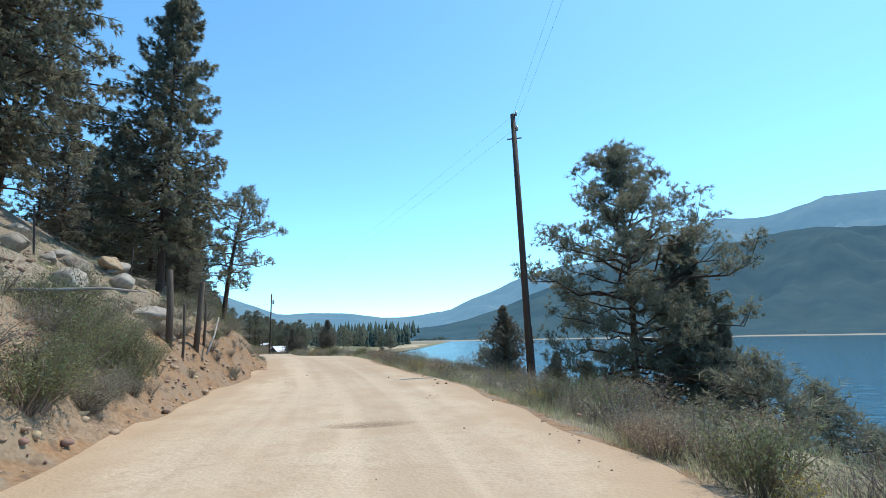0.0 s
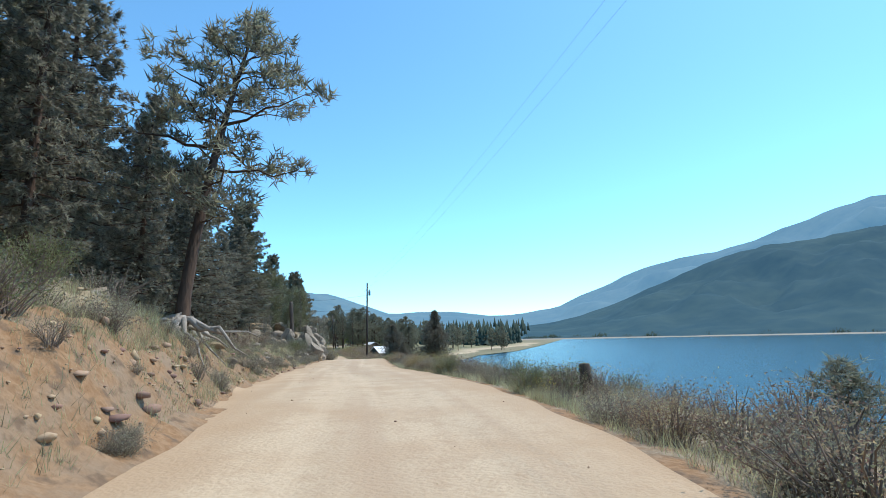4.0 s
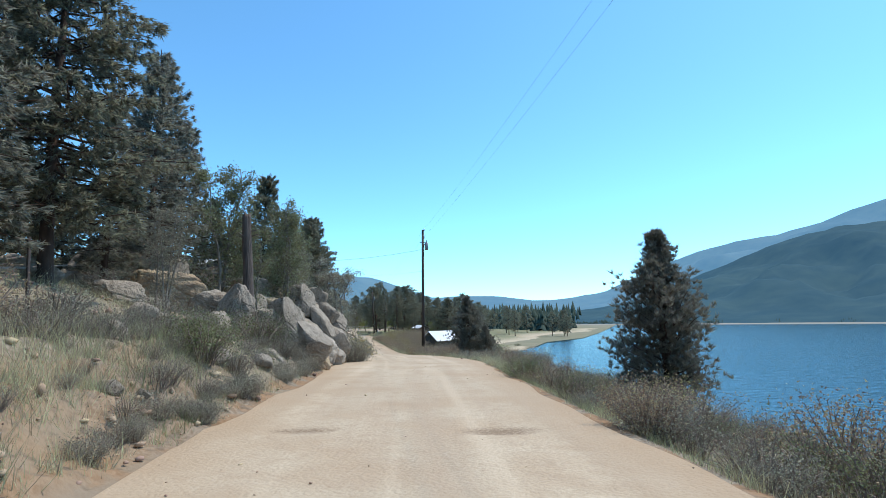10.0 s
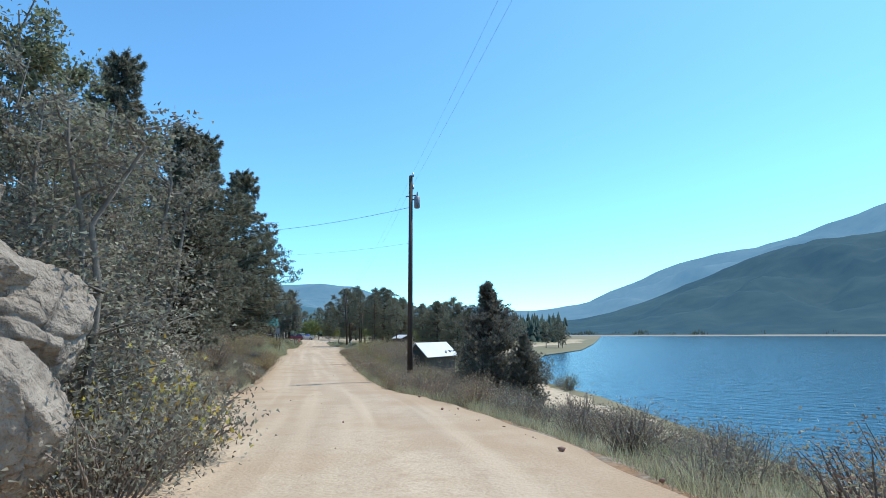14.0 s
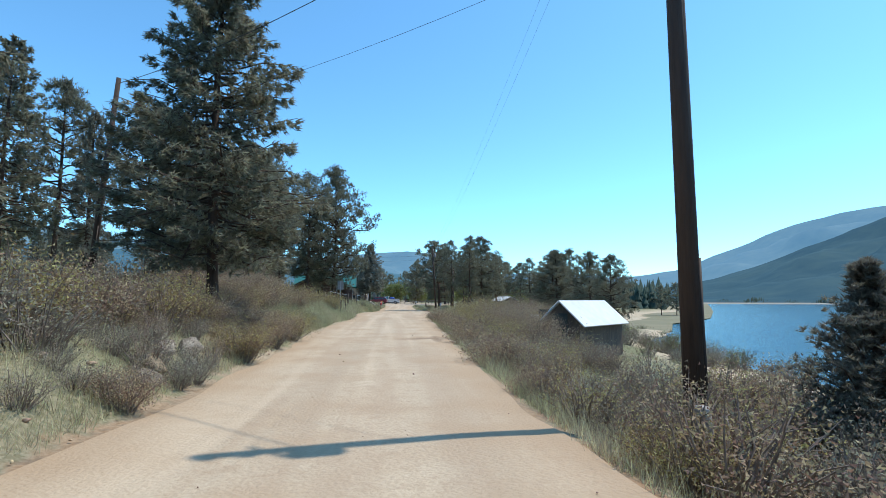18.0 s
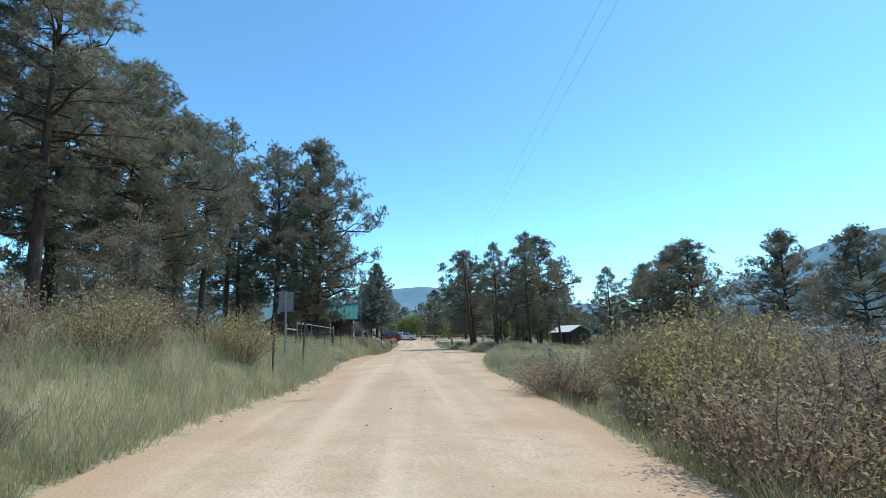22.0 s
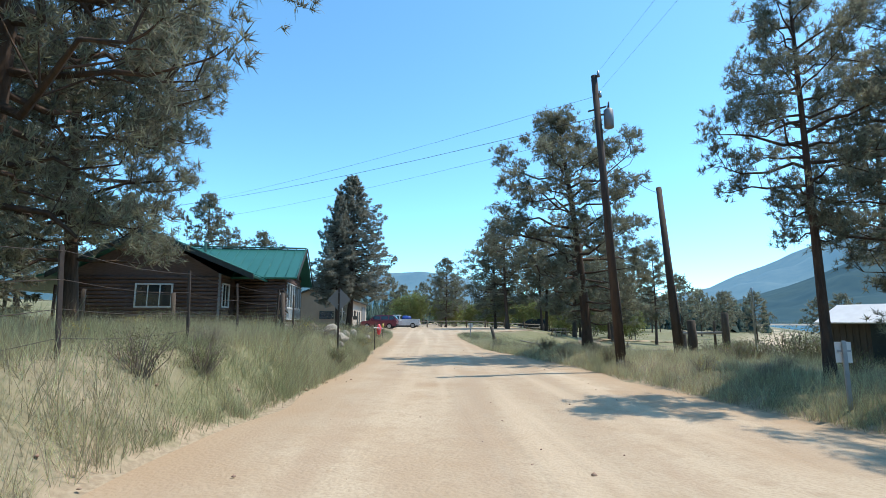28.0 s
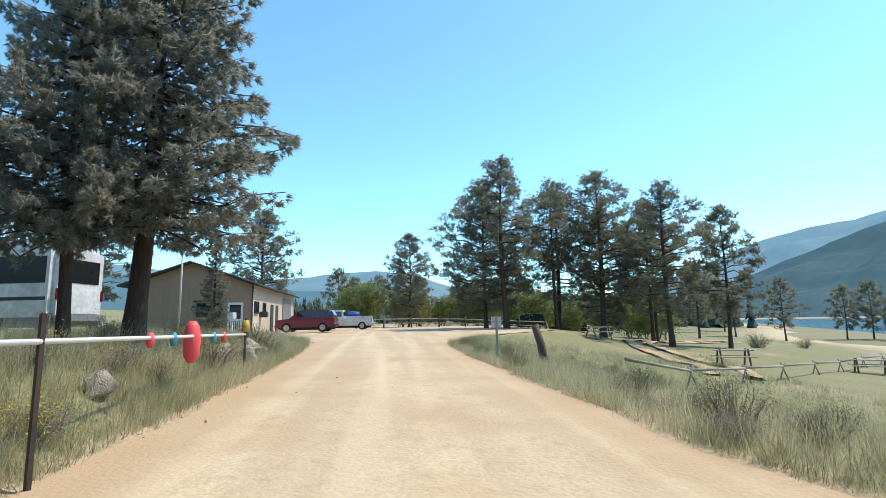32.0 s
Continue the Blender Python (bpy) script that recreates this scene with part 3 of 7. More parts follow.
def water_material():
    m = bpy.data.materials.new("lake_water")
    m.use_nodes = True
    n, l = m.node_tree.nodes, m.node_tree.links
    p = n["Principled BSDF"]
    p.inputs["Base Color"].default_value = (0.010, 0.068, 0.11, 1)
    p.inputs["Roughness"].default_value, p.inputs["IOR"].default_value = 0.12, 1.33
    tc, mp = n.new("ShaderNodeTexCoord"), n.new("ShaderNodeMapping")
    mp.inputs["Scale"].default_value = (0.5, 1.4, 1)
    l.new(tc.outputs["Object"], mp.inputs["Vector"])
    a = n.new("ShaderNodeTexNoise")
    a.inputs["Scale"].default_value, a.inputs["Detail"].default_value = 0.8, 6.0
    l.new(mp.outputs["Vector"], a.inputs["Vector"])
    bp = n.new("ShaderNodeBump")
    bp.inputs["Strength"].default_value, bp.inputs["Distance"].default_value = 0.6, 0.25
    l.new(a.outputs["Fac"], bp.inputs["Height"])
    l.new(bp.outputs["Normal"], p.inputs["Normal"])
    return m


M_WATER = water_material()
wv = [(-500, -1500, WATER), (3500, -1500, WATER), (3500, 3500, WATER), (-500, 3500, WATER)]
water = part("water", mesh("water", wv, [(0, 1, 2, 3)], [M_WATER]))
tagged(water, "rippled deep blue lake", "lake", kind="structure")


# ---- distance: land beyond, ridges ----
# Distant land: the blue haze is put in as emission over the base colour.
def far_material(name, base, haze_glow, strength, second):
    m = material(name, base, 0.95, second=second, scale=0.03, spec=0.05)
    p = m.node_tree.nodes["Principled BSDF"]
    p.inputs["Emission Color"].default_value = (*haze_glow, 1)
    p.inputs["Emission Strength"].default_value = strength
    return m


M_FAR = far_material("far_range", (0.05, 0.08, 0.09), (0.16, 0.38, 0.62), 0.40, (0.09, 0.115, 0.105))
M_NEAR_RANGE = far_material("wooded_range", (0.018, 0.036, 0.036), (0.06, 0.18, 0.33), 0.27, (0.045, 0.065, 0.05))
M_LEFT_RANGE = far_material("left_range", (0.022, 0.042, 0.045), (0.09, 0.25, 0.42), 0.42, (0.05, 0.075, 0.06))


def range_mesh(name, centre, az, el, near, far, mat, seed, rough):
    """A mountain range whose crest stands at the elevations el over the bearings az (degrees left of +y)."""
    A = np.linspace(az[0], az[-1], 260)
    E = np.interp(A, az, el)
    rows = 26
    V = []
    for j in range(rows):
        f = j / (rows - 1)
        d = near + (far - near) * f
        crest = far * np.tan(np.radians(E))
        h = crest * f ** 1.25
        w = np.array([noise.fractal((a * 0.16 + seed, f * 5.0, seed), 1.0, 2.0, 6) for a in A])
        g = np.array([noise.fractal((a * 0.55 + 3 * seed, f * 2.5, seed + 7), 0.9, 2.1, 5) for a in A])
        h = h * (1 + rough * w * (1 - f) * f ** 0.2) + 0.02 * crest * w + 0.07 * crest * g * f * (1.25 - f)
        V.append(np.stack([centre[0] - np.sin(np.radians(A)) * d, centre[1] + np.cos(np.radians(A)) * d, WATER - 2 + np.maximum(h, 0) + 2.5 * (f > 0)], 1))
    V = np.concatenate(V)
    m = len(A)
    i = (np.arange(rows - 1)[:, None] * m + np.arange(m - 1)).ravel()
    ob = part(name, mesh(name, V, np.stack([i, i + 1, i + m + 1, i + m], 1), [mat], True))
    return ob


C0 = (0.0, 150.0)
RANGE_AZ = (-150, -60, -31, -26, -20, -17, -14.5, -12, -9.5, -6, -3.5, -1, 1.5, 3.5, 6, 8.5, 10.5, 12.5, 14.5, 17.5, 20.5, 23, 26, 29, 31.5, 34.5, 36.5, 38.5, 41, 44, 46.5, 49.5, 53, 60, 80, 150)
RANGE_EL = (5, 9, 11.8, 12.2, 11.2, 11.5, 11.0, 10.2, 9.6, 8.5, 8.1, 7.9, 7.3, 7.0, 5.8, 4.9, 4.2, 3.2, 2.9, 2.5, 2.5, 2.9, 3.1, 3.1, 2.9, 3.9, 4.6, 5.2, 5.4, 5.5, 5.4, 4.9, 4.5, 5, 7, 5)
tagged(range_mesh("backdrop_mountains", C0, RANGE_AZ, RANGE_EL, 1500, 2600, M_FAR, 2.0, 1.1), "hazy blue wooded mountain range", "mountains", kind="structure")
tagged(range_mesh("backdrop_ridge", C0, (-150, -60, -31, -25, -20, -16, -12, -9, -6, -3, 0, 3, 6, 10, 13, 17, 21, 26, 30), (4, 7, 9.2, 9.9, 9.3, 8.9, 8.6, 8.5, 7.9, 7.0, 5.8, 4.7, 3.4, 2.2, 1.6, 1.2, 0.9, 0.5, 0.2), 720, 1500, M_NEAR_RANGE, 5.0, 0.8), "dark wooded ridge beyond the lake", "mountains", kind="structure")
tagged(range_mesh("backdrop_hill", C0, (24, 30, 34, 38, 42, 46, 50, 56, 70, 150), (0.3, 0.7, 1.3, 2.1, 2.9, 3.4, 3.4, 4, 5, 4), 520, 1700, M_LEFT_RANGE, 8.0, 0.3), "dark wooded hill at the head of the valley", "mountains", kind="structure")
_az = np.radians(np.linspace(-60, 26, 120))
_strip = np.concatenate([np.stack([-np.sin(_az) * d, 150 + np.cos(_az) * d, np.full(120, z)], 1) for d, z in ((700, WATER - 0.2), (712, WATER + 0.7), (735, WATER + 1.5))])
_i = (np.arange(2)[:, None] * 120 + np.arange(119)).ravel()
tagged(part("backdrop_shore", mesh("backdrop_shore", _strip, np.stack([_i, _i + 1, _i + 121, _i + 120], 1), [material("far_sand", (0.36, 0.31, 0.24), 0.95)])), "pale sand strip along the far shore", "shore", kind="structure")
_land = [tuple(p) for p in SHORE] + [(-140, 900), (-600, 2400), (-2600, 2400), (-2600, -600), (75, -600)]
far_land = part("ground_beyond", mesh("ground_beyond", [(x, y, WATER + 0.15) for x, y in _land], [tuple(range(len(_land)))[::-1]], [material("valley_floor", (0.17, 0.16, 0.08), 0.95, second=(0.26, 0.21, 0.12), scale=0.1)]))
tagged(far_land, "dry valley floor beyond the lake head", "ground", kind="structure")

# ---- plants ----
def tube_np(pts, rad, sides):
    pts = np.asarray(pts, float)
    d = np.gradient(pts, axis=0)
    d /= np.linalg.norm(d, axis=1)[:, None] + 1e-9
    ref = np.where(np.abs(d[:, 2:3]) > 0.9, np.array([[1.0, 0, 0]]), np.array([[0, 0, 1.0]]))
    a = np.cross(d, ref)
    a /= np.linalg.norm(a, axis=1)[:, None] + 1e-9
    b = np.cross(d, a)
    k = np.arange(sides) * math.tau / sides
    v = pts[:, None] + np.asarray(rad)[:, None, None] * (np.cos(k)[None, :, None] * a[:, None] + np.sin(k)[None, :, None] * b[:, None])
    n = len(pts)
    i, j = np.meshgrid(np.arange(n - 1), np.arange(sides), indexing="ij")
    f = np.stack([i * sides + j, i * sides + (j + 1) % sides, (i + 1) * sides + (j + 1) % sides, (i + 1) * sides + j], -1).reshape(-1, 4)
    return v.reshape(-1, 3), f


def join_np(pieces):
    vs, fs, k = [], [], 0
    for v, f in pieces:
        vs.append(v)
        fs.append(f + k)
        k += len(v)
    return np.concatenate(vs), np.concatenate(fs)


def blades(c, d, n, length, width, spread, rng):
    """n slim triangles at each centre c, fanned about the way d."""
    m = len(c)
    w = rng.normal(size=(m, n, 3))
    w /= np.linalg.norm(w, axis=2)[..., None]
    w = d[:, None] * (1 - spread) + w * spread
    w /= np.linalg.norm(w, axis=2)[..., None] + 1e-9
    side = np.cross(w, rng.normal(size=(m, n, 3)))
    side /= np.linalg.norm(side, axis=2)[..., None] + 1e-9
    l = length * rng.uniform(0.6, 1.25, (m, n, 1))
    base = c[:, None] + rng.normal(size=(m, n, 3)) * length * 0.12
    v = np.stack([base - side * width / 2, base + side * width / 2, base + w * l], 2).reshape(-1, 3)
    return v, np.arange(len(v)).reshape(-1, 3)


def conifer(name, seed, h, kind="pine", base=0.25, radius=2.2, limbs=60, tufts=22, n=8, needle=0.3, width=0.06, lean=(0, 0), mat=None, bark=None, trunk_r=None, clump=15):
    """Trunk, limbs and needles of a conifer as three meshes, foot at the origin."""
    rng = np.random.default_rng(seed)
    zs = np.linspace(-0.4, h, 9)
    f = np.clip(zs / h, 0, 1)
    bend = rng.normal(size=2) * 0.012 * h
    cx = lean[0] * f ** 1.3 + bend[0] * np.sin(f * 3.0)
    cy = lean[1] * f ** 1.3 + bend[1] * np.sin(f * 3.0)
    r0 = trunk_r or 0.0105 * h + 0.03
    pts = np.stack([cx, cy, zs], 1)
    rad = r0 * (1.02 - f) ** 0.8 + 0.012
    rad[0] *= 1.35
    trunk = tube_np(pts, rad, 9)
    woods, cs, ds = [], [], []
    g = base + (0.985 - base) * (np.arange(limbs) + rng.uniform(0, 1, limbs)) / limbs
    az = np.arange(limbs) * 2.4 + rng.uniform(-0.6, 0.6, limbs)
    for i in range(limbs):
        q = (g[i] - base) / (1 - base)
        if kind == "pine":
            prof = (0.5 + 0.75 * math.sin(min(1.0, 0.18 + q * 1.0) * math.pi * 0.92)) * (1 - q ** 5) * (0.75 if q < 0.12 else 1)
            rise = -0.15 + 0.75 * q
            length = radius * prof * rng.uniform(0.55, 1.12)
        elif kind == "spruce":
            prof = (1 - q) ** 0.68 * (1.0 if q > 0.08 else 0.75) + 0.05
            rise = -0.32 + 0.7 * q * q
            bough = noise.noise((math.cos(az[i]) * 1.3 + seed, math.sin(az[i]) * 1.3, g[i] * h * 0.55))
            length = radius * prof * rng.uniform(0.7, 1.1) * (1 + 0.55 * bough)
        else:
            prof = (1 - q) ** 0.95 * (0.7 + 0.3 * min(1, q * 6)) + 0.03
            rise = 0.35 + 0.8 * q
            bough = noise.noise((math.cos(az[i]) * 1.5 + seed, math.sin(az[i]) * 1.5, g[i] * h * 1.1))
            length = radius * prof * rng.uniform(0.6, 1.15) * (1 + 0.75 * bough)
        o = np.array([np.interp(g[i], f, cx), np.interp(g[i], f, cy), g[i] * h])
        out = np.array([math.cos(az[i]), math.sin(az[i]), 0.0])
        t = np.linspace(0, 1, 5)[:, None]
        curve = o + out * length * t + np.array([0, 0, 1.0]) * length * (rise * t + (0.25 if kind != "pine" else 0.1) * t * t * (1 if kind == "spruce" else 0.6))
        curve[1:-1] += rng.normal(size=(3, 3)) * 0.05 * length
        lr = 0.012 + 0.022 * length * (0.5 if kind != "pine" else 0.8)
        woods.append(tube_np(curve, lr * np.array([1, 0.8, 0.6, 0.4, 0.2]), 4))
        m = max(4, int(tufts * (0.35 + 0.65 * length / radius)))
        tt = rng.uniform(0.18 if kind != "pine" else 0.38, 1.04, m) ** (0.7 if kind == "pine" else 0.8)
        if kind == "pine":
            pads = max(3, m // clump)
            pick = rng.integers(0, pads, m)
            tp = rng.uniform(0.25, 1.02, pads)
            tp[0] = 1.0
            foot = np.stack([np.interp(tp, t[:, 0], curve[:, k]) for k in range(3)], 1)
            across = np.cross(out, (0, 0, 1.0))
            tip = foot + across * (rng.uniform(-1, 1, pads) * 0.34 * length * (1.15 - 0.6 * tp))[:, None] + out * 0.1 * length + np.array([0, 0, 1.0]) * (np.abs(rng.normal(size=pads)) * 0.14 * length)[:, None]
            for a, b in zip(foot, tip):
                woods.append(tube_np([a, (a + b) / 2 - np.array([0, 0, 0.03]), b], np.array([0.3, 0.22, 0.12]) * lr, 3))
            p = tip[pick]
            p = p + rng.normal(size=(m, 3)) * np.array([0.19, 0.19, 0.14]) + np.array([0, 0, 0.05])
            d = out * 0.6 + np.array([0, 0, 0.75]) + rng.normal(size=(m, 3)) * 0.35
        elif kind == "spruce":
            p = np.stack([np.interp(tt, t[:, 0], curve[:, k]) for k in range(3)], 1)
            side = np.cross(out, (0, 0, 1.0))
            lat = rng.uniform(-1, 1, m) * length * 0.32 * (1.15 - tt)
            p += side * lat[:, None] + np.array([0, 0, -0.06]) - np.array([0, 0, 0.12]) * np.abs(rng.normal(size=(m, 1)))
            d = out * 0.8 + side * np.sign(lat)[:, None] * 0.5 + np.array([0, 0, -0.22]) + rng.normal(size=(m, 3)) * 0.25
        else:
            p = np.stack([np.interp(tt, t[:, 0], curve[:, k]) for k in range(3)], 1)
            p += rng.normal(size=(m, 3)) * 0.16 * min(length, 1.0)
            d = out * 0.4 + np.array([0, 0, 1.0]) + rng.normal(size=(m, 3)) * 0.3
        d /= np.linalg.norm(d, axis=1)[:, None]
        cs.append(p)
        ds.append(d)
    v, fc = blades(np.concatenate(cs), np.concatenate(ds), n, needle, width, 0.62 if kind == "pine" else 0.45, rng)
    bark = bark or M_BARK
    return mesh(name + "_trunk", *trunk, [bark], True), mesh(name + "_limbs", *join_np(woods), [bark], True), mesh(name + "_crown", v, fc, [mat or M_NEEDLE])


def leafy(name, seed, h, trunks=2, radius=1.3, leaves=2200, leaf=0.07, mat=None, bark=None, base=0.3):
    """Trunk, limbs and leaves of a small broadleaf tree."""
    rng = np.random.default_rng(seed)
    stems, woods, cs, ds = [], [], [], []
    for k in range(trunks):
        foot = rng.normal(size=3) * (0.15 * radius, 0.15 * radius, 0)
        top = foot + np.array([*(rng.normal(size=2) * radius * 0.35), h * rng.uniform(0.8, 1.0)])
        t = np.linspace(0, 1, 7)[:, None]
        pts = foot + (top - foot) * t + rng.normal(size=(7, 3)) * 0.03 * h * t
        pts[0, 2] -= 0.3
        stems.append(tube_np(pts, (0.0075 * h + 0.012) * (1.05 - t[:, 0]) ** 0.8 + 0.005, 7))
        for j in range(18):
            q = rng.uniform(base, 0.97)
            o = np.array([np.interp(q, t[:, 0], pts[:, i]) for i in range(3)])
            a = rng.uniform(0, math.tau)
            ln = radius * (1.1 - q * 0.7) * rng.uniform(0.5, 1)
            e = o + np.array([math.cos(a), math.sin(a), rng.uniform(0.3, 0.9)]) * ln
            tt = np.linspace(0, 1, 4)[:, None]
            c = o + (e - o) * tt + rng.normal(size=(4, 3)) * 0.05 * ln
            woods.append(tube_np(c, np.array([0.018, 0.012, 0.008, 0.004]) * (0.5 + h / 8), 4))
            m = leaves // (trunks * 18)
            p = np.stack([np.interp(rng.uniform(0.3, 1.1, m), tt[:, 0], c[:, i]) for i in range(3)], 1) + rng.normal(size=(m, 3)) * 0.22 * ln
            cs.append(p)
            d = rng.normal(size=(m, 3))
            ds.append(d / np.linalg.norm(d, axis=1)[:, None])
    v, f = blades(np.concatenate(cs), np.concatenate(ds), 1, leaf * 1.5, leaf, 0.5, rng)
    return mesh(name + "_trunk", *join_np(stems), [bark or M_BARK_PALE], True), mesh(name + "_limbs", *join_np(woods), [bark or M_BARK_PALE], True), mesh(name + "_crown", v, f, [mat or M_LEAF])


def bush(name, seed, h, radius, mat, leaves=900, leaf=0.06, stems=34, sparse=0.0):
    rng = np.random.default_rng(seed)
    woods, cs, ds = [], [], []
    for k in range(stems):
        a, rr = rng.uniform(0, math.tau), radius * math.sqrt(rng.uniform(0, 1))
        e = np.array([math.cos(a) * rr, math.sin(a) * rr, h * rng.uniform(0.55, 1.05) * (1 - 0.35 * (rr / radius) ** 2)])
        o = np.array([e[0] * 0.25, e[1] * 0.25, -0.1])
        t = np.linspace(0, 1, 4)[:, None]
        c = o + (e - o) * t + np.array([0, 0, 0.12 * h]) * np.sin(t * 3.14) + rng.normal(size=(4, 3)) * 0.04 * h
        woods.append(tube_np(c, np.array([0.010, 0.007, 0.005, 0.0025]) * (0.6 + h), 3))
        m = leaves // stems
        q = rng.uniform(0.25 + sparse, 1.05, m)
        p = np.stack([np.interp(q, t[:, 0], c[:, i]) for i in range(3)], 1) + rng.normal(size=(m, 3)) * 0.09 * (0.4 + h)
        cs.append(p)
        d = rng.normal(size=(m, 3)) + np.array([0, 0, 0.6])
        ds.append(d / np.linalg.norm(d, axis=1)[:, None])
    v, f = blades(np.concatenate(cs), np.concatenate(ds), 1, leaf * 1.8, leaf, 0.4, rng)
    v[:, 2] = np.maximum(v[:, 2], -0.1)
    return mesh(name + "_stems", *join_np(woods), [M_TWIG], True), mesh(name + "_leaves", v, f, [mat])


def plant_kind(name, meshes, names, label, category, group):
    """A first plant, parked under the hill until its copies are set out."""
    ob = thing(name, label, category, group)
    for nm, me in zip(names, meshes):
        part(nm, me, None, ob)
    return ob


TREE = ("trunk", "branch_work", "crown")
KINDS = {
    "pine": (plant_kind("pine_tree", conifer("pine_a", 11, 12, "pine", 0.2, 2.4, 62, 74, 17, 0.2, 0.022), TREE, "tall dark green ponderosa pine with reddish bark", "tree", "roadside pines"), 12),
    "pine_back": (plant_kind("pine_tree", conifer("pine_a_back", 11, 12, "pine", 0.2, 2.6, 62, 66, 9, 0.26, 0.052), TREE, "tall dark green ponderosa pine with reddish bark", "tree", "roadside pines"), 12),
    "pine_b": (plant_kind("pine_tree", conifer("pine_b", 12, 12, "pine", 0.3, 2.0, 52, 70, 17, 0.2, 0.022), TREE, "slim dark green ponderosa pine with bare lower trunk", "tree", "roadside pines"), 12),
    "pine_b_back": (plant_kind("pine_tree", conifer("pine_b_back", 12, 12, "pine", 0.26, 2.2, 54, 62, 9, 0.26, 0.052), TREE, "slim dark green ponderosa pine with bare lower trunk", "tree", "roadside pines"), 12),
    "pine_c": (plant_kind("pine_tree", conifer("pine_c", 13, 12, "pine", 0.12, 3.0, 82, 112, 17, 0.2, 0.022), TREE, "broad full-crowned ponderosa pine", "tree", "roadside pines"), 12),
    "pine_c_back": (plant_kind("pine_tree", conifer("pine_c_back", 13, 12, "pine", 0.12, 3.0, 70, 66, 9, 0.26, 0.052), TREE, "broad full-crowned ponderosa pine", "tree", "roadside pines"), 12),
    "thin": (plant_kind("pine_tree", conifer("pine_d", 14, 12, "pine", 0.42, 1.7, 44, 44, 12, 0.23, 0.03), TREE, "thin pine with a sparse high crown", "tree", "roadside pines"), 12),
    "thin_back": (plant_kind("pine_tree", conifer("pine_d_back", 14, 12, "pine", 0.42, 1.7, 35, 22, 7, 0.30, 0.063), TREE, "thin pine with a sparse high crown", "tree", "roadside pines"), 12),
    "spruce": (plant_kind("spruce_tree", conifer("spruce_a", 15, 12, "spruce", 0.09, 2.7, 165, 36, 11, 0.2, 0.042, mat=M_SPRUCE), TREE, "dense grey-green spruce with drooping branches", "tree", "hillside spruces"), 12),
    "spruce_back": (plant_kind("spruce_tree", conifer("spruce_a_back", 15, 12, "spruce", 0.09, 2.7, 132, 18, 6, 0.26, 0.088, mat=M_SPRUCE), TREE, "dense grey-green spruce with drooping branches", "tree", "hillside spruces"), 12),
    "spruce_b": (plant_kind("spruce_tree", conifer("spruce_b", 16, 12, "spruce", 0.1, 2.0, 140, 30, 11, 0.2, 0.042, mat=M_SPRUCE), TREE, "narrow dark spruce on the slope", "tree", "hillside spruces"), 12),
    "spruce_b_back": (plant_kind("spruce_tree", conifer("spruce_b_back", 16, 12, "spruce", 0.1, 2.0, 112, 15, 6, 0.26, 0.088, mat=M_SPRUCE), TREE, "narrow dark spruce on the slope", "tree", "hillside spruces"), 12),
    "fir": (plant_kind("fir_tree", conifer("fir_a", 17, 12, "spruce", 0.16, 3.3, 180, 58, 12, 0.2, 0.04, mat=M_NEEDLE), TREE, "large bushy dark green fir", "tree", "hillside spruces"), 12),
    "fir_back": (plant_kind("fir_tree", conifer("fir_a_back", 17, 12, "spruce", 0.16, 3.3, 144, 29, 7, 0.26, 0.084, mat=M_NEEDLE), TREE, "large bushy dark green fir", "tree", "hillside spruces"), 12),
    "house_spruce": (plant_kind("spruce_tree", conifer("spruce_c", 27, 12, "spruce", 0.24, 2.9, 210, 60, 16, 0.17, 0.03, mat=M_BLUESPRUCE, trunk_r=0.2), TREE, "tall grey-green spruce with bare lower trunk", "tree", "spruces by the house"), 12),
    "back": (plant_kind("fir_tree", conifer("fir_back", 28, 12, "spruce", 0.04, 3.0, 80, 16, 6, 0.5, 0.12, mat=M_NEEDLE), TREE, "dark fir deep in the hillside wood", "tree", "hillside spruces"), 12),
    "juniper": (plant_kind("juniper_tree", conifer("juniper", 18, 4, "juniper", 0.02, 1.15, 150, 40, 15, 0.11, 0.018, mat=M_CEDAR), TREE, "bushy cone-shaped juniper on the lakeside verge", "tree", "lakeside junipers"), 4),
    "young": (plant_kind("young_pine_tree", conifer("young_pine", 19, 4, "pine", 0.1, 1.1, 40, 20, 10, 0.3, 0.03), TREE, "young pine with open tufted branches", "tree", "young pines"), 4),
    "aspen": (plant_kind("aspen_tree", leafy("aspen_a", 21, 6, 3, 1.5, 9000, 0.06, base=0.16), TREE, "pale-barked aspen with light green leaves", "tree", "aspens by the rocks"), 6),
    "aspen_b": (plant_kind("aspen_tree", leafy("aspen_b", 22, 6, 4, 1.3, 9500, 0.05, mat=M_SAGE, base=0.12), TREE, "thin aspen with sparse greyish leaves", "tree", "aspens by the rocks"), 6),
    "willow": (plant_kind("willow_tree", leafy("willow", 23, 5, 6, 2.6, 5200, 0.16, mat=M_WILLOW, bark=M_TWIG, base=0.08), TREE, "rounded yellow-green willow by the fence", "tree", "willows behind the parking area"), 5),
    "far": (plant_kind("far_pine_tree", conifer("pine_far", 24, 12, "pine", 0.2, 2.9, 44, 14, 6, 0.7, 0.17), TREE, "dark pine at the far side of the meadow", "tree", "far pines"), 12),
}
BUSH = ("twig_work", "foliage")
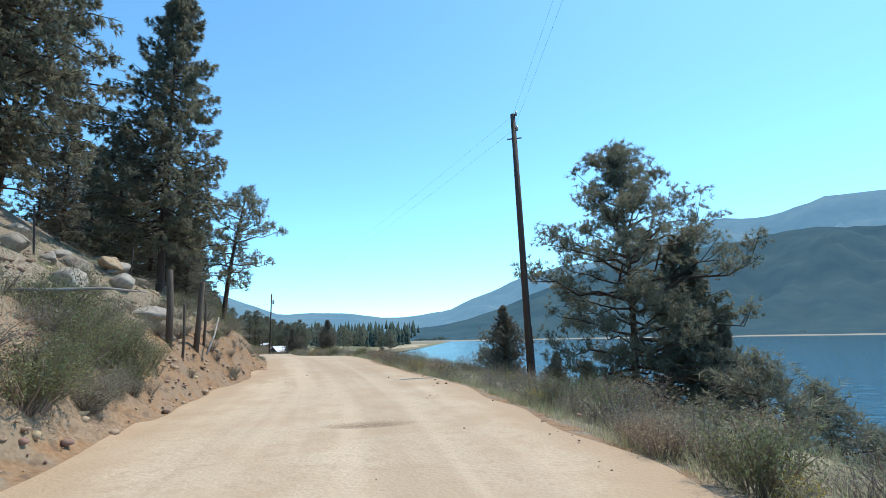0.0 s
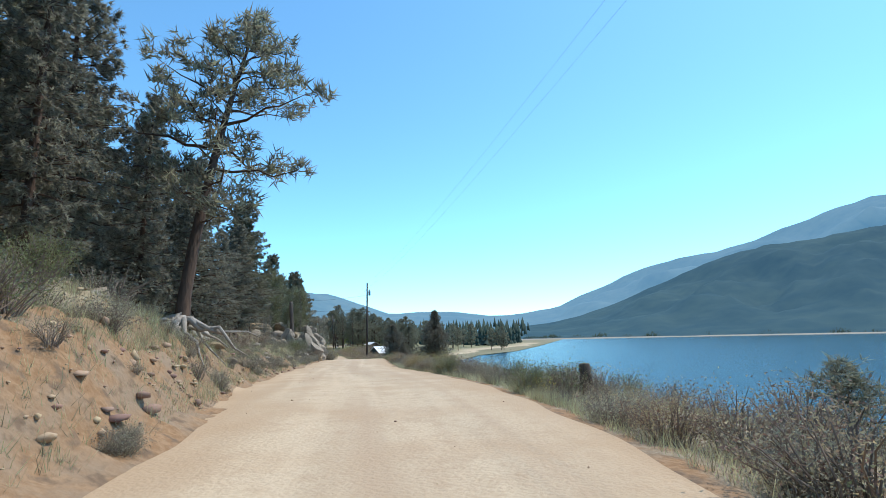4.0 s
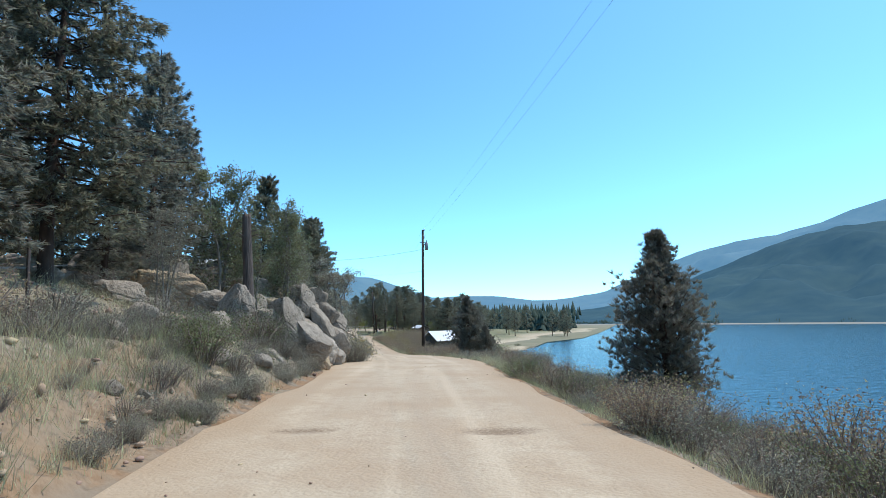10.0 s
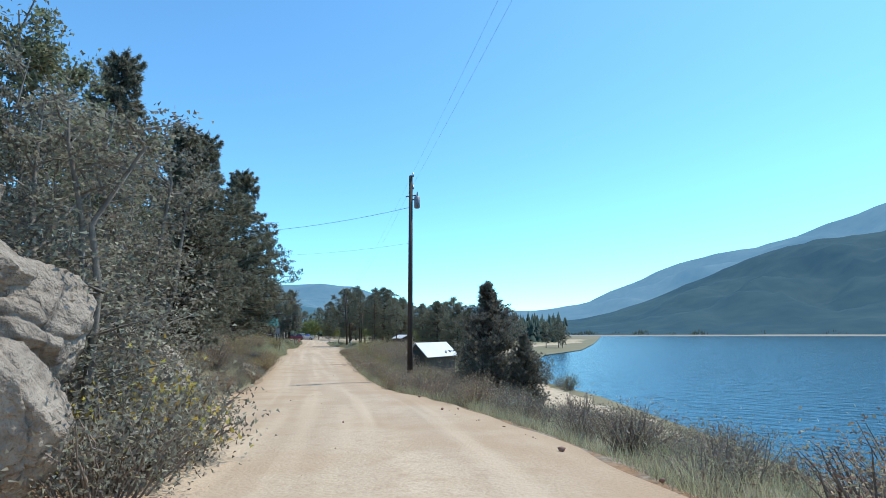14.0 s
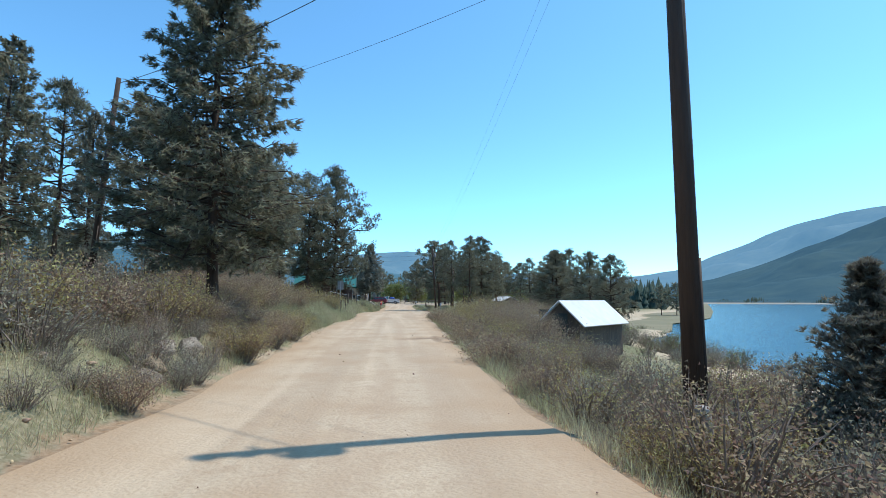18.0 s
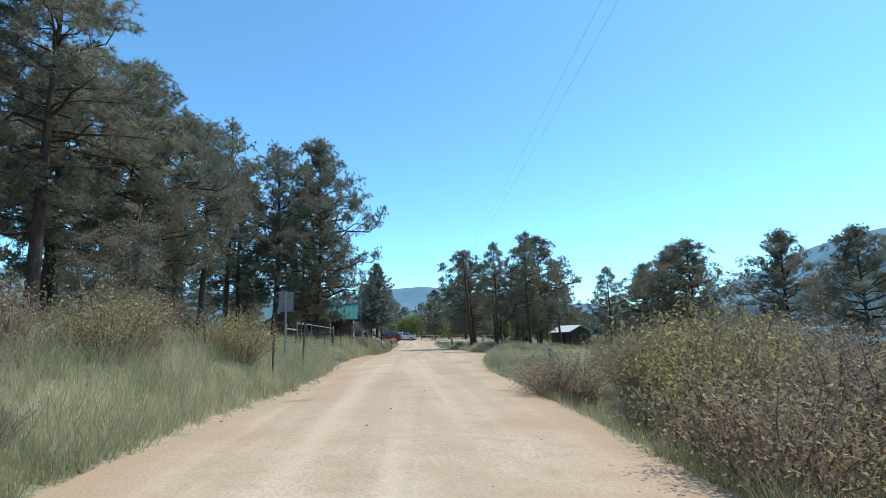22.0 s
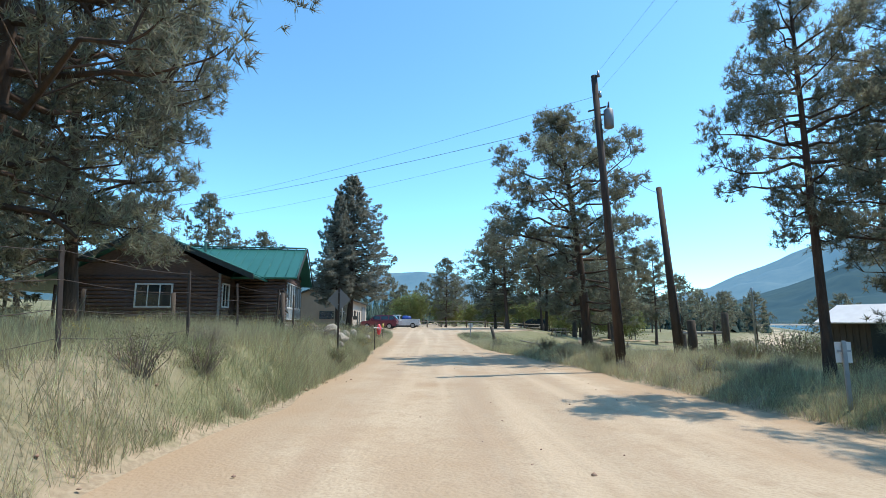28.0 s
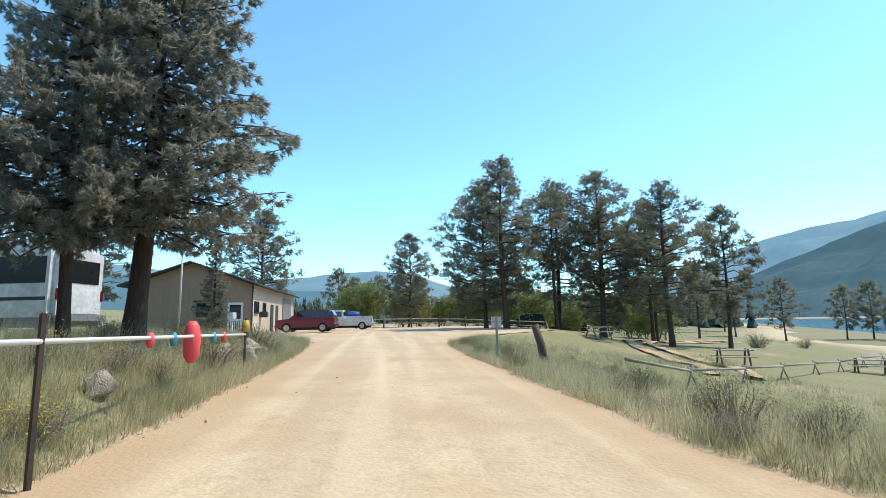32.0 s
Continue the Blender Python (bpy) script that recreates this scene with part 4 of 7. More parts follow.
for key, args, label, group in (
    ("sage", (31, 0.7, 0.6, M_SAGE, 3400, 0.022, 40), "grey-green sagebrush on the verge", "roadside bushes"),
    ("sage_b", (32, 0.9, 0.7, M_SAGE, 3400, 0.024, 42), "dry greyish brush beside the road", "roadside bushes"),
    ("gold", (33, 1.2, 0.9, M_GOLD, 4200, 0.027, 50), "yellowing leafy bush on the verge", "roadside bushes"),
    ("rust", (34, 1.1, 0.9, M_RUST, 4600, 0.026, 46), "rust-brown dry bush on the verge", "roadside bushes"),
    ("green", (35, 1.1, 0.9, M_GREEN, 4200, 0.027, 50), "green leafy bush on the verge", "roadside bushes"),
    ("stalks", (36, 0.9, 0.4, M_RUST, 420, 0.026, 30, 0.3), "tall dry seed stalks on the verge", "roadside bushes"),
    ("thicket", (37, 2.0, 1.7, M_RUST, 15000, 0.028, 130), "large brown thicket of dry twigs", "roadside thickets"),
):
    KINDS[key] = (plant_kind("bush", bush("bush_" + key, *args), BUSH, label, "bush", group), 1.0)
# flower heads stand on the twig ends
M_BLOOM = material("yellow_flower_heads", (0.60, 0.47, 0.09), 0.8, second=(0.42, 0.33, 0.10), scale=3.0, island=0.7, trans=0.4)
_bloom = bush("bush_bloom", 38, 0.75, 0.55, M_BLOOM, 520, 0.03, 26, 0.55)[1]
KINDS["bloom"] = (plant_kind("bush", (*bush("bush_bloom_base", 38, 0.7, 0.6, M_SAGE, 3000, 0.022, 36), _bloom), BUSH + ("flower_heads",), "grey-green brush with yellow flower heads", "bush", "roadside bushes"), 1.0)
for _c in KINDS["bloom"][0].children:
    if _c.name.startswith("flower_heads"):
        tagged(_c, kind="stuff")
_used = set()


def plant(key, x, y, h=1.0, turn=None, wide=1.0, sink=0.05, label=""):
    """Set out one plant h metres high (bushes: h times its own size)."""
    if key + "_back" in KINDS and not -24 < us(x, y)[1] < 13:
        key += "_back"
    first, own = KINDS[key]
    k = h / own
    turn = RNG.uniform(0, 360) if turn is None else turn
    m = pose(x, y, gz(x, y) - sink, 0, 0, turn) @ Matrix.Diagonal((k * wide, k * wide, k, 1))
    if key not in _used:
        _used.add(key)
        first.matrix_basis = m
        ob = first
    else:
        ob = copy_thing(first, m)
        ob.scale = (k * wide, k * wide, k)
    if label:
        tagged(ob, label)
    return ob


# hillside by the first bend
for key, x, y, h, w in (("fir", 28.3, 104.5, 14.6, 0.76), ("fir", 28.0, 97.4, 15.6, 0.74), ("spruce", 23.6, 97.6, 13, 1.0), ("spruce_b", 25.8, 109.0, 8.2, 0.85), ("spruce_b", 22.7, 104.4, 7.0, 1), ("fir", 22.8, 97.4, 15.5, 0.9),
                        ("spruce", 25.3, 92.2, 14.7, 1), ("fir", 28.9, 91.5, 14.2, 0.9), ("spruce_b", 24.6, 107.6, 8.6, 0.9), ("spruce", 23.6, 110.4, 8.3, 1), ("spruce_b", 22.4, 113.4, 7.2, 0.9), ("spruce", 19.2, 117.4, 7.2, 1.1),
                        ("fir", 18.3, 111.3, 11.7, 0.9), ("pine_c", 19.3, 103.5, 13.5, 1), ("spruce", 15.6, 108.3, 8.0, 1), ("fir", 32.1, 86.3, 15.4, 0.9)):
    plant(key, x, y, h, wide=w)
# slope above the second straight
for key, x, y, h, w in (("spruce", 17.3, 116.5, 8.4, 1.1), ("spruce_b", 14.3, 121.1, 7.4, 1.25), ("spruce", 11.9, 124.8, 6.5, 1.05), ("spruce_b", 12, 121.3, 8.5, 1.2), ("spruce", 9.5, 125.2, 7.6, 1.05), ("spruce", 9.5, 128.4, 7.7, 1.2), ("fir", 6.4, 131.6, 10.2, 1.05),
                        ("spruce_b", 5.8, 127.1, 10.3, 1.2), ("spruce_b", 2.1, 136.2, 8.9, 1.1), ("spruce_b", -6.0, 126, 12.5, 1.2), ("spruce", -1.4, 138, 11.2, 1), ("fir", 6.2, 120.5, 11.9, 0.9), ("spruce", 9.6, 115.3, 12.7, 1), ("fir", 13.5, 113.8, 11.7, 0.9), ("spruce", -3.6, 133.1, 11.8, 1.05), ("spruce", -1.9, 128.6, 11.4, 0.9),
                        ("spruce_b", 3.2, 134.3, 6.6, 1.1), ("spruce", 15.3, 118, 7.5, 1.1)):
    plant(key, x, y, h, wide=w)
for x, y, h in ((-7.2, 134.8, 6.0), (-10.1, 136.5, 7.0), (-6.8, 136.2, 5.5), (-10.4, 138.7, 7.0), (-4.1, 133.2, 5.0), (-2.6, 135.2, 4.5)):
    plant("back", x, y, h)
# round the outcrop
for key, x, y, h, w in (("aspen", 1.6, 139.6, 7, 1), ("aspen", -1.4, 145.1, 6.5, 1), ("aspen_b", 0, 144.7, 4.8, 1), ("aspen_b", -2.3, 147.3, 4.8, 1), ("aspen_b", -4.7, 149.7, 4.5, 1), ("aspen", -3.7, 148.1, 6.7, 0.9), ("fir", -5.2, 151.1, 8.3, 0.95), ("fir", -10.3, 151.5, 12.1, 0.9),
                        ("fir", -8.3, 154, 9.8, 1), ("aspen", 3.4, 140.9, 5.6, 0.9), ("aspen_b", 5.4, 134.9, 3.2, 0.9), ("aspen", 5.3, 138.2, 3.8, 0.8), ("spruce", -6.8, 146.4, 7.0, 0.9), ("fir", -10.5, 147.3, 8.8, 0.8), ("aspen_b", -6.7, 153, 4.3, 1.1), ("aspen_b", 3.3, 144.3, 4.5, 1.3), ("aspen_b", 2.5, 143.8, 3.1, 1.1), ("aspen_b", 1.9, 145.7, 4.7, 1.2), ("spruce", -4.4, 141.5, 10.2, 1)):
    plant(key, x, y, h, wide=w)
# past the transformer pole
for key, x, y, h, w in (("fir", -17.6, 163.5, 12.4, 1.08), ("spruce_b", -25.6, 162.3, 7.4, 0.85), ("fir", -27.6, 160.0, 9.6, 0.8), ("pine_b", -34.6, 174.6, 10.6, 1.25), ("pine", -30.3, 162.4, 9.2, 0.9),
                        ("juniper", 0.9, 162.2, 5.5, 1.2), ("juniper", 2.8, 161.6, 3.4, 1.3), ("juniper", -1.6, 166.1, 3.3, 1.4), ("juniper", 18.0, 140.8, 4.7, 1.15)):
    plant(key, x, y, h, wide=w)
# by the lake at the start
for key, x, y, h, w in (("pine_c", 48.0, 111.3, 14.0, 1.0), ("fir", 50.6, 111.6, 11.0, 0.95), ("juniper", 51.8, 110.7, 6.7, 1), ("juniper", 41.7, 115.5, 5.1, 1.1), ("juniper", 44.6, 114.2, 3.5, 1.2), ("juniper", 46.1, 112.4, 3.3, 1.2), ("young", 50.2, 102.0, 3.4, 1.1), ("young", 53.0, 105.2, 4.6, 1), ("young", 54.3, 105.4, 3.3, 1.2), ("young", 39.9, 120.6, 3.4, 1.1), ("juniper", 49.2, 109.1, 2.5, 1.5)):
    plant(key, x, y, h, wide=w)
# the stand of tall pines before the house
for key, x, y, h, w in (("pine_c", -52.6, 197.0, 17.4, 0.82), ("thin", -57.6, 191.6, 18.8, 0.8), ("pine_b", -50, 186.1, 14.3, 1), ("pine_b", -46.9, 183.4, 13.3, 1.1), ("pine_c", -41.8, 179.3, 12.4, 0.9), ("pine", -52.9, 193.2, 15.7, 1), ("pine_c", -53.8, 183, 13.5, 1), ("pine", -45.9, 177.5, 12.5, 1), ("pine_c", -40.5, 172.8, 11.7, 1), ("pine", -58.4, 193.3, 14.1, 1),
                        ("pine_b", -36.4, 171.7, 10.8, 1), ("pine_b", -41.9, 176.3, 11.6, 1), ("fir", -33.2, 170.1, 7.5, 0.9), ("pine", -32.2, 167.2, 10.2, 1), ("aspen_b", -39.0, 178.4, 4.6, 1.5), ("aspen_b", -37.2, 176.6, 3.6, 1.4), ("pine_c", -57.6, 199.7, 14.6, 0.9)):
    plant(key, x, y, h, wide=w)
# meadow between road and lake
for key, x, y, h, w in (("pine_b", -41.7, 207.7, 9.0, 0.78), ("pine_c", -39.2, 210.6, 9.6, 1.05), ("pine_b", -35.8, 218.1, 8, 1), ("pine", -32.4, 218.3, 7.4, 1.2), ("pine_c", -30.9, 220.5, 9.9, 1), ("pine_c", -26.8, 207.4, 7.6, 1.05), ("pine_c", -25.2, 204.1, 7.4, 1.05), ("pine_c", -20, 200.6, 7.4, 0.95), ("pine_c", -17.2, 198.4, 7.2, 0.9), ("pine", -37.8, 206.6, 9.1, 0.9), ("thin", -40.2, 216.4, 7.9, 1.2), ("pine_c", -33.9, 223.3, 9, 1),
                        ("pine", -75.2, 249.5, 14.4, 1.25), ("pine_c", -77.8, 250.6, 12.5, 1.1), ("pine", -73.6, 256.5, 14, 1.25), ("pine_b", -69.3, 255.8, 14.8, 1.3), ("pine", -63.4, 253.3, 12.6, 1.2), ("pine_c", -70.6, 260.5, 12.5, 0.9), ("pine", -66.4, 262.5, 11.9, 1), ("pine_b", -60.1, 258.4, 11.4, 1), ("thin", -72.2, 252.8, 12, 1), ("pine_b", -65.8, 258.4, 12.5, 1), ("pine_c", -94.2, 260.4, 11.4, 0.9), ("pine_c", -99.9, 244.3, 12.2, 1)):
    plant(key, x, y, h, wide=w)
# by the house
for key, x, y, h, w in (("house_spruce", -67.2, 217.3, 10.7, 1.12), ("house_spruce", -66.6, 215.9, 9, 0.72), ("pine_b", -82.5, 214.8, 10.8, 0.9), ("spruce_b", -77.9, 225.5, 4.4, 1.2), ("pine", -87.9, 210.5, 10.6, 1), ("spruce", -89.7, 220.1, 9.6, 1), ("pine", -93.2, 226.2, 10.6, 1), ("pine", -77.4, 202.1, 11.5, 1)):
    plant(key, x, y, h, wide=w)
for k in range(16):
    plant("willow", -104 + k * 2.4 + RNG.uniform(-1, 1), 262 + k * 0.9 + RNG.uniform(-3, 3), RNG.uniform(3.6, 5.6))
for k in range(29):
    plant("far", -150 + k * 3.0 + RNG.uniform(-2, 2), 300 + RNG.uniform(-10, 75) - 0.1 * k, RNG.uniform(9, 13.5))
for x, y, h in ((-48, 330, 10), (-44, 333, 11), (-41, 328, 9), (-57, 312, 10)):
    plant("far", x, y, h)
for k in range(26):
    x, y = (float(q) for q in xy(RNG.uniform(28, 64), RNG.uniform(15, 24)))
    plant("back", x, y, RNG.uniform(4.5, 7.5))
for k in range(30):
    x, y = (float(q) for q in xy(RNG.uniform(112, 146), RNG.uniform(26, 46)))
    plant("back", x, y, RNG.uniform(4, 7))
for k in range(18):
    x, y = RNG.uniform(-92, -66), RNG.uniform(174, 202)
    plant("back", float(x), float(y), RNG.uniform(7, 10))
for k in range(40):
    u, s = RNG.uniform(-10, 78), RNG.uniform(22, 60)
    x, y = xy(u, s)
    plant(("back", "back", "back", "far")[k % 4], float(x), float(y), RNG.uniform(8, 12))


def lone_pine():
    """A leaning pine with long bare trunk and open crown, its roots laid bare by the cut bank."""
    x, y = 25.4, 112.5
    ob = thing("leaning_pine_tree", "leaning pine with open crown and bared roots", "tree", at=on(x, y))
    for nm, me in zip(TREE, conifer("lone_pine", 41, 9.6, "pine", 0.29, 1.9, 38, 30, 9, 0.32, 0.05, lean=(-0.3, 2.2), trunk_r=0.15)):
        part(nm, me, None, ob)
    rng = np.random.default_rng(5)
    for k in range(16):
        a = rng.uniform(-2.6, 1.2)
        t = np.linspace(0, 1, 6)[:, None]
        e = np.array([math.cos(a), math.sin(a), 0]) * rng.uniform(0.9, 1.9)
        c = e * t + np.array([0, 0, -1.0]) * (t ** 1.5) * rng.uniform(0.5, 1.2) + np.array([0, 0, 0.25]) + rng.normal(size=(6, 3)) * 0.07
        part("root", mesh("bare_root", *tube_np(c, np.array([0.1, 0.085, 0.07, 0.05, 0.03, 0.012]) * rng.uniform(0.6, 1.2), 6), [M_GREYWOOD], True), None, ob, "grey bare root")


def meadow_pine():
    """The big open-crowned pine at the meadow's edge, leaning over the road."""
    ob = thing("pine_tree", "big open-crowned ponderosa pine leaning over the road", "tree", "roadside pines", at=on(-50.0, 215.7))
    for nm, me in zip(TREE, conifer("meadow_pine", 43, 10.2, "pine", 0.12, 2.8, 58, 130, 15, 0.2, 0.024, lean=(-0.8, -0.5), trunk_r=0.2, clump=26)):
        part(nm, me, None, ob)


lone_pine()
meadow_pine()


# bushes along both verges: the nearer ones are things, those behind them one mass
_mass = {}


def bushes(n, u0, u1, side, near, far, kinds, lo, hi):
    for k in range(n):
        u = RNG.uniform(u0, u1)
        a = near + (far - near) * RNG.uniform(0, 1) ** 1.3
        s = left_edge(u) + a if side > 0 else right_edge(u) - a
        x, y = xy(u, s)
        key, h, w, turn = kinds[int(RNG.integers(len(kinds)))], RNG.uniform(lo, hi), RNG.uniform(0.9, 1.3), RNG.uniform(0, 360)
        if a < near + 0.2:
            plant(key, float(x), float(y), h, turn, w)
        else:
            _mass.setdefault(key, []).append(pose(float(x), float(y), gz(float(x), float(y)) - 0.05, 0, 0, turn) @ Matrix.Diagonal((h * w, h * w, h, 1)))


def brush_mass():
    for key, places in _mass.items():
        for me in (c.data for c in KINDS[key][0].children):
            co = np.empty(len(me.vertices) * 3, np.float32)
            me.vertices.foreach_get("co", co)
            co = np.c_[co.reshape(-1, 3), np.ones(len(me.vertices))]
            k = me.polygons[0].loop_total
            fc = np.empty(len(me.polygons) * k, np.int32)
            me.loops.foreach_get("vertex_index", fc)
            fc = fc.reshape(-1, k)
            if k == 3:
                fc = np.arange(len(fc[::3]) * 3).reshape(-1, 3)
                co = co.reshape(-1, 3, 4)[::3].reshape(-1, 4)
            pieces = [((co @ np.array(m).T)[:, :3], fc) for m in places]
            ob = part("brush", mesh("brush", *join_np(pieces), [me.materials[0]]))
            tagged(ob, "dry brush and weeds behind the verge", "brush", kind="stuff")


bushes(26, -3, 30, 1, 2.3, 9, ("sage", "green", "sage_b"), 0.4, 0.8)
bushes(60, -6, 11, 1, 0.5, 2.6, ("sage", "green", "sage", "sage_b"), 0.4, 0.8)
bushes(40, 8, 29, 1, 1.2, 3.2, ("sage", "sage_b", "green"), 0.35, 0.7)
bushes(22, 28, 58, 1, 1.6, 9, ("sage", "sage_b", "rust"), 0.5, 1.0)
bushes(70, 54, 70, 1, 0.3, 3.2, ("sage", "sage_b", "sage_b", "sage_b"), 0.35, 0.75)
bushes(170, 30, 62, 1, 0.3, 3.6, ("sage", "sage_b", "sage"), 0.22, 0.45)
bushes(26, 10, 29, 1, 0.25, 1.3, ("sage", "sage_b"), 0.2, 0.42)
bushes(30, 38, 58, 1, 0.5, 2.5, ("sage", "sage_b"), 0.3, 0.6)
bushes(26, 56, 76, 1, 1.2, 6, ("sage", "sage_b", "sage_b", "green"), 0.6, 1.2)
bushes(70, 74, 100, 1, 1.3, 7, ("sage_b", "sage_b", "rust", "rust", "rust"), 0.6, 1.25)
bushes(60, 97, 106.5, 1, 0.5, 2.6, ("sage", "sage_b", "rust", "bloom"), 0.35, 0.65)
bushes(60, 97, 113, 1, 2.6, 6.0, ("rust", "rust", "sage_b", "gold", "sage"), 0.6, 1.0)
bushes(48, 82, 102.5, 1, 0.3, 2.0, ("rust", "sage_b", "sage_b", "sage"), 0.35, 0.7)
bushes(40, 94, 102.5, 1, 0.3, 3.4, ("rust", "sage_b", "sage", "rust", "gold"), 0.45, 0.95)
bushes(8, 104, 122, 1, 2.5, 9, ("sage", "gold"), 0.7, 1.1)
bushes(80, -4, 30, -1, 0.6, 5, ("sage", "green", "stalks", "sage_b", "sage_b", "rust"), 0.4, 0.85)
bushes(90, 30, 64, -1, 0.6, 5.5, ("gold", "rust", "sage_b", "green", "sage", "stalks"), 0.4, 0.8)
bushes(90, 62, 88, -1, 0.7, 6.5, ("rust", "sage_b", "sage_b", "stalks", "sage"), 0.6, 1.1)
bushes(90, 52, 88, -1, 4, 12, ("rust", "sage_b", "sage", "gold"), 0.6, 1.1)
bushes(50, 0, 52, -1, 4, 9, ("green", "sage_b", "sage", "rust"), 0.5, 0.9)
bushes(80, 84, 100, -1, 0.6, 6.5, ("gold", "rust", "sage_b", "rust", "stalks", "sage"), 0.55, 1.0)
bushes(70, 99, 118, -1, 0.6, 7.5, ("gold", "rust", "sage_b", "rust", "stalks", "sage"), 0.7, 1.25)
bushes(90, 112, 168, -1, 12, 24, ("green", "sage", "sage_b", "green"), 0.9, 1.9)
bushes(60, 112, 156, -1, 0.4, 7, ("sage", "bloom", "green", "sage"), 0.3, 0.6)
bushes(60, 108, 158, 1, 0.5, 7, ("sage", "bloom", "green", "sage_b"), 0.3, 0.6)
bushes(70, 154, 180, 1, 0.4, 6, ("green", "sage", "green", "bloom"), 0.35, 0.7)
bushes(60, 154, 184, -1, 0.4, 6, ("green", "sage", "bloom", "green"), 0.3, 0.6)
bushes(12, 168, 260, -1, 6, 40, ("green", "sage"), 0.8, 1.5)
bushes(150, -4, 64, -1, 0.45, 2.6, ("sage_b", "rust", "bloom", "green", "sage", "sage_b"), 0.35, 0.72)
for u, a, h in ((105, 3.8, 0.8), (107.5, 3.4, 0.85), (110, 3.1, 0.9), (112.5, 3.3, 0.9), (108.5, 5.6, 0.9), (114.5, 3.6, 0.8), (117, 3.4, 0.95), (119, 3.8, 1.0), (118, 5.8, 1.15), (120, 7.0, 1.15), (115.6, 5.2, 1.05), (121, 8.6, 1.1)):
    x, y = xy(u, right_edge(u) - a)
    plant("thicket", float(x), float(y), h)
for u, a, h in ((99, 3.6, 0.4), (102, 3.4, 0.42), (104.6, 3.6, 0.55), (107, 3.4, 0.75), (109.6, 3.8, 0.95), (101, 5.4, 0.4), (105, 5.8, 0.6), (111.6, 3.6, 0.85), (108, 6.0, 1.15), (113.4, 4.4, 0.8)):
    x, y = xy(u, left_edge(u) + a)
    plant("thicket", float(x), float(y), h)
for u, a, key, h in ((113, 1.7, "gold", 1.35), (108.4, 2.0, "gold", 1.2), (110.6, 1.5, "gold", 0.9), (103, 2.2, "gold", 1.0), (97, 2.4, "gold", 0.8), (48.5, 2.4, "sage_b", 0.9), (50.2, 1.9, "gold", 0.9), (46.6, 2.0, "bloom", 0.9), (53.0, 2.0, "rust", 0.85), (51.5, 3.2, "gold", 1.05)):
    x, y = xy(u, right_edge(u) - a)
    plant(key, float(x), float(y), h)
for u, a, key, h in ((103, 2.4, "rust", 1.0), (105, 2.6, "gold", 1.05), (107, 2.8, "rust", 1.2), (109, 2.7, "rust", 1.25), (111, 3.1, "gold", 1.2), (113, 3.4, "rust", 1.15), (115, 3.8, "rust", 1.0), (106, 4.2, "rust", 1.4), (108.4, 4.4, "sage_b", 1.6), (110.6, 4.6, "rust", 1.5)):
    x, y = xy(u, left_edge(u) + a)
    plant(key, float(x), float(y), h)
for x, y, h in ((38.6, 91.8, 0.75), (37.8, 92.9, 0.85), (37.2, 94.2, 0.7), (39.0, 90.2, 0.6), (36.6, 95.6, 0.5), (36.8, 93.2, 0.8)):
    plant("green", x, y, h)
# brush over the last rocks of the outcrop
for x, y, key, h in ((5.5, 144.4, "sage_b", 1.25), (5.0, 145.1, "bloom", 1.5), (4.5, 145.7, "sage", 1.7), (3.6, 144.2, "sage_b", 1.3), (2.8, 144.7, "sage", 2), (1.8, 145.3, "sage_b", 2.1), (1, 146.9, "sage", 1.8), (0.1, 147.7, "sage_b", 1.5), (-1.1, 148.9, "gold", 1.2), (-2.3, 150, "sage_b", 1.3)):
    plant(key, x - 0.55, y - 0.5, h)
# tall yellowing bushes at both sides before the meadow
for x, y, key, h in ((-14.7, 180.1, "gold", 1.55), (-20.1, 184.3, "gold", 1.75), (-21, 185.6, "gold", 1.5), (-18.1, 182.2, "sage_b", 1.3), (-23.6, 187.6, "gold", 1.3), (-17.1, 182.2, "sage_b", 1.5), (-27.8, 174.5, "gold", 1.15), (-28.3, 175.2, "rust", 0.8), (-19.6, 181.2, "gold", 1.75), (-18.9, 181.3, "gold", 1.5), (-20.8, 182.9, "green", 1.4), (-35.0, 177.5, "rust", 1.3), (-36.2, 178.0, "rust", 1.1), (-33.2, 179.2, "rust", 0.7), (-24.6, 171.6, "rust", 1.1),
                     (-28.9, 177.6, "gold", 1)):
    plant(key, x, y, h)
# brush between the transformer pole and the water, and on the bank across the road
for x, y, key, h in ((-3.5, 164.9, "rust", 1.0), (-2.5, 165.6, "sage_b", 1.1), (-4.1, 165.8, "gold", 0.9), (-2.9, 166.6, "rust", 1.2), (-4.8, 166.8, "sage_b", 1.1), (-1.6, 165.1, "sage_b", 1.2), (-0.6, 164.2, "rust", 1.2), (-5.4, 168.0, "sage_b", 1.0), (-3.6, 168.0, "rust", 1.1), (-1.9, 167.4, "sage_b", 1.3),
                     (-11.2, 156.6, "sage_b", 1.5), (-12.4, 157.6, "gold", 1.25), (-13.6, 158.6, "rust", 1.3), (-10.2, 155.6, "sage_b", 1.6), (-14.4, 160.6, "gold", 1.15), (-15.6, 161.0, "sage_b", 1.4), (-12.6, 155.6, "sage_b", 1.6), (-16.8, 160.4, "rust", 1.3)):
    plant(key, x, y, h)


brush_mass()


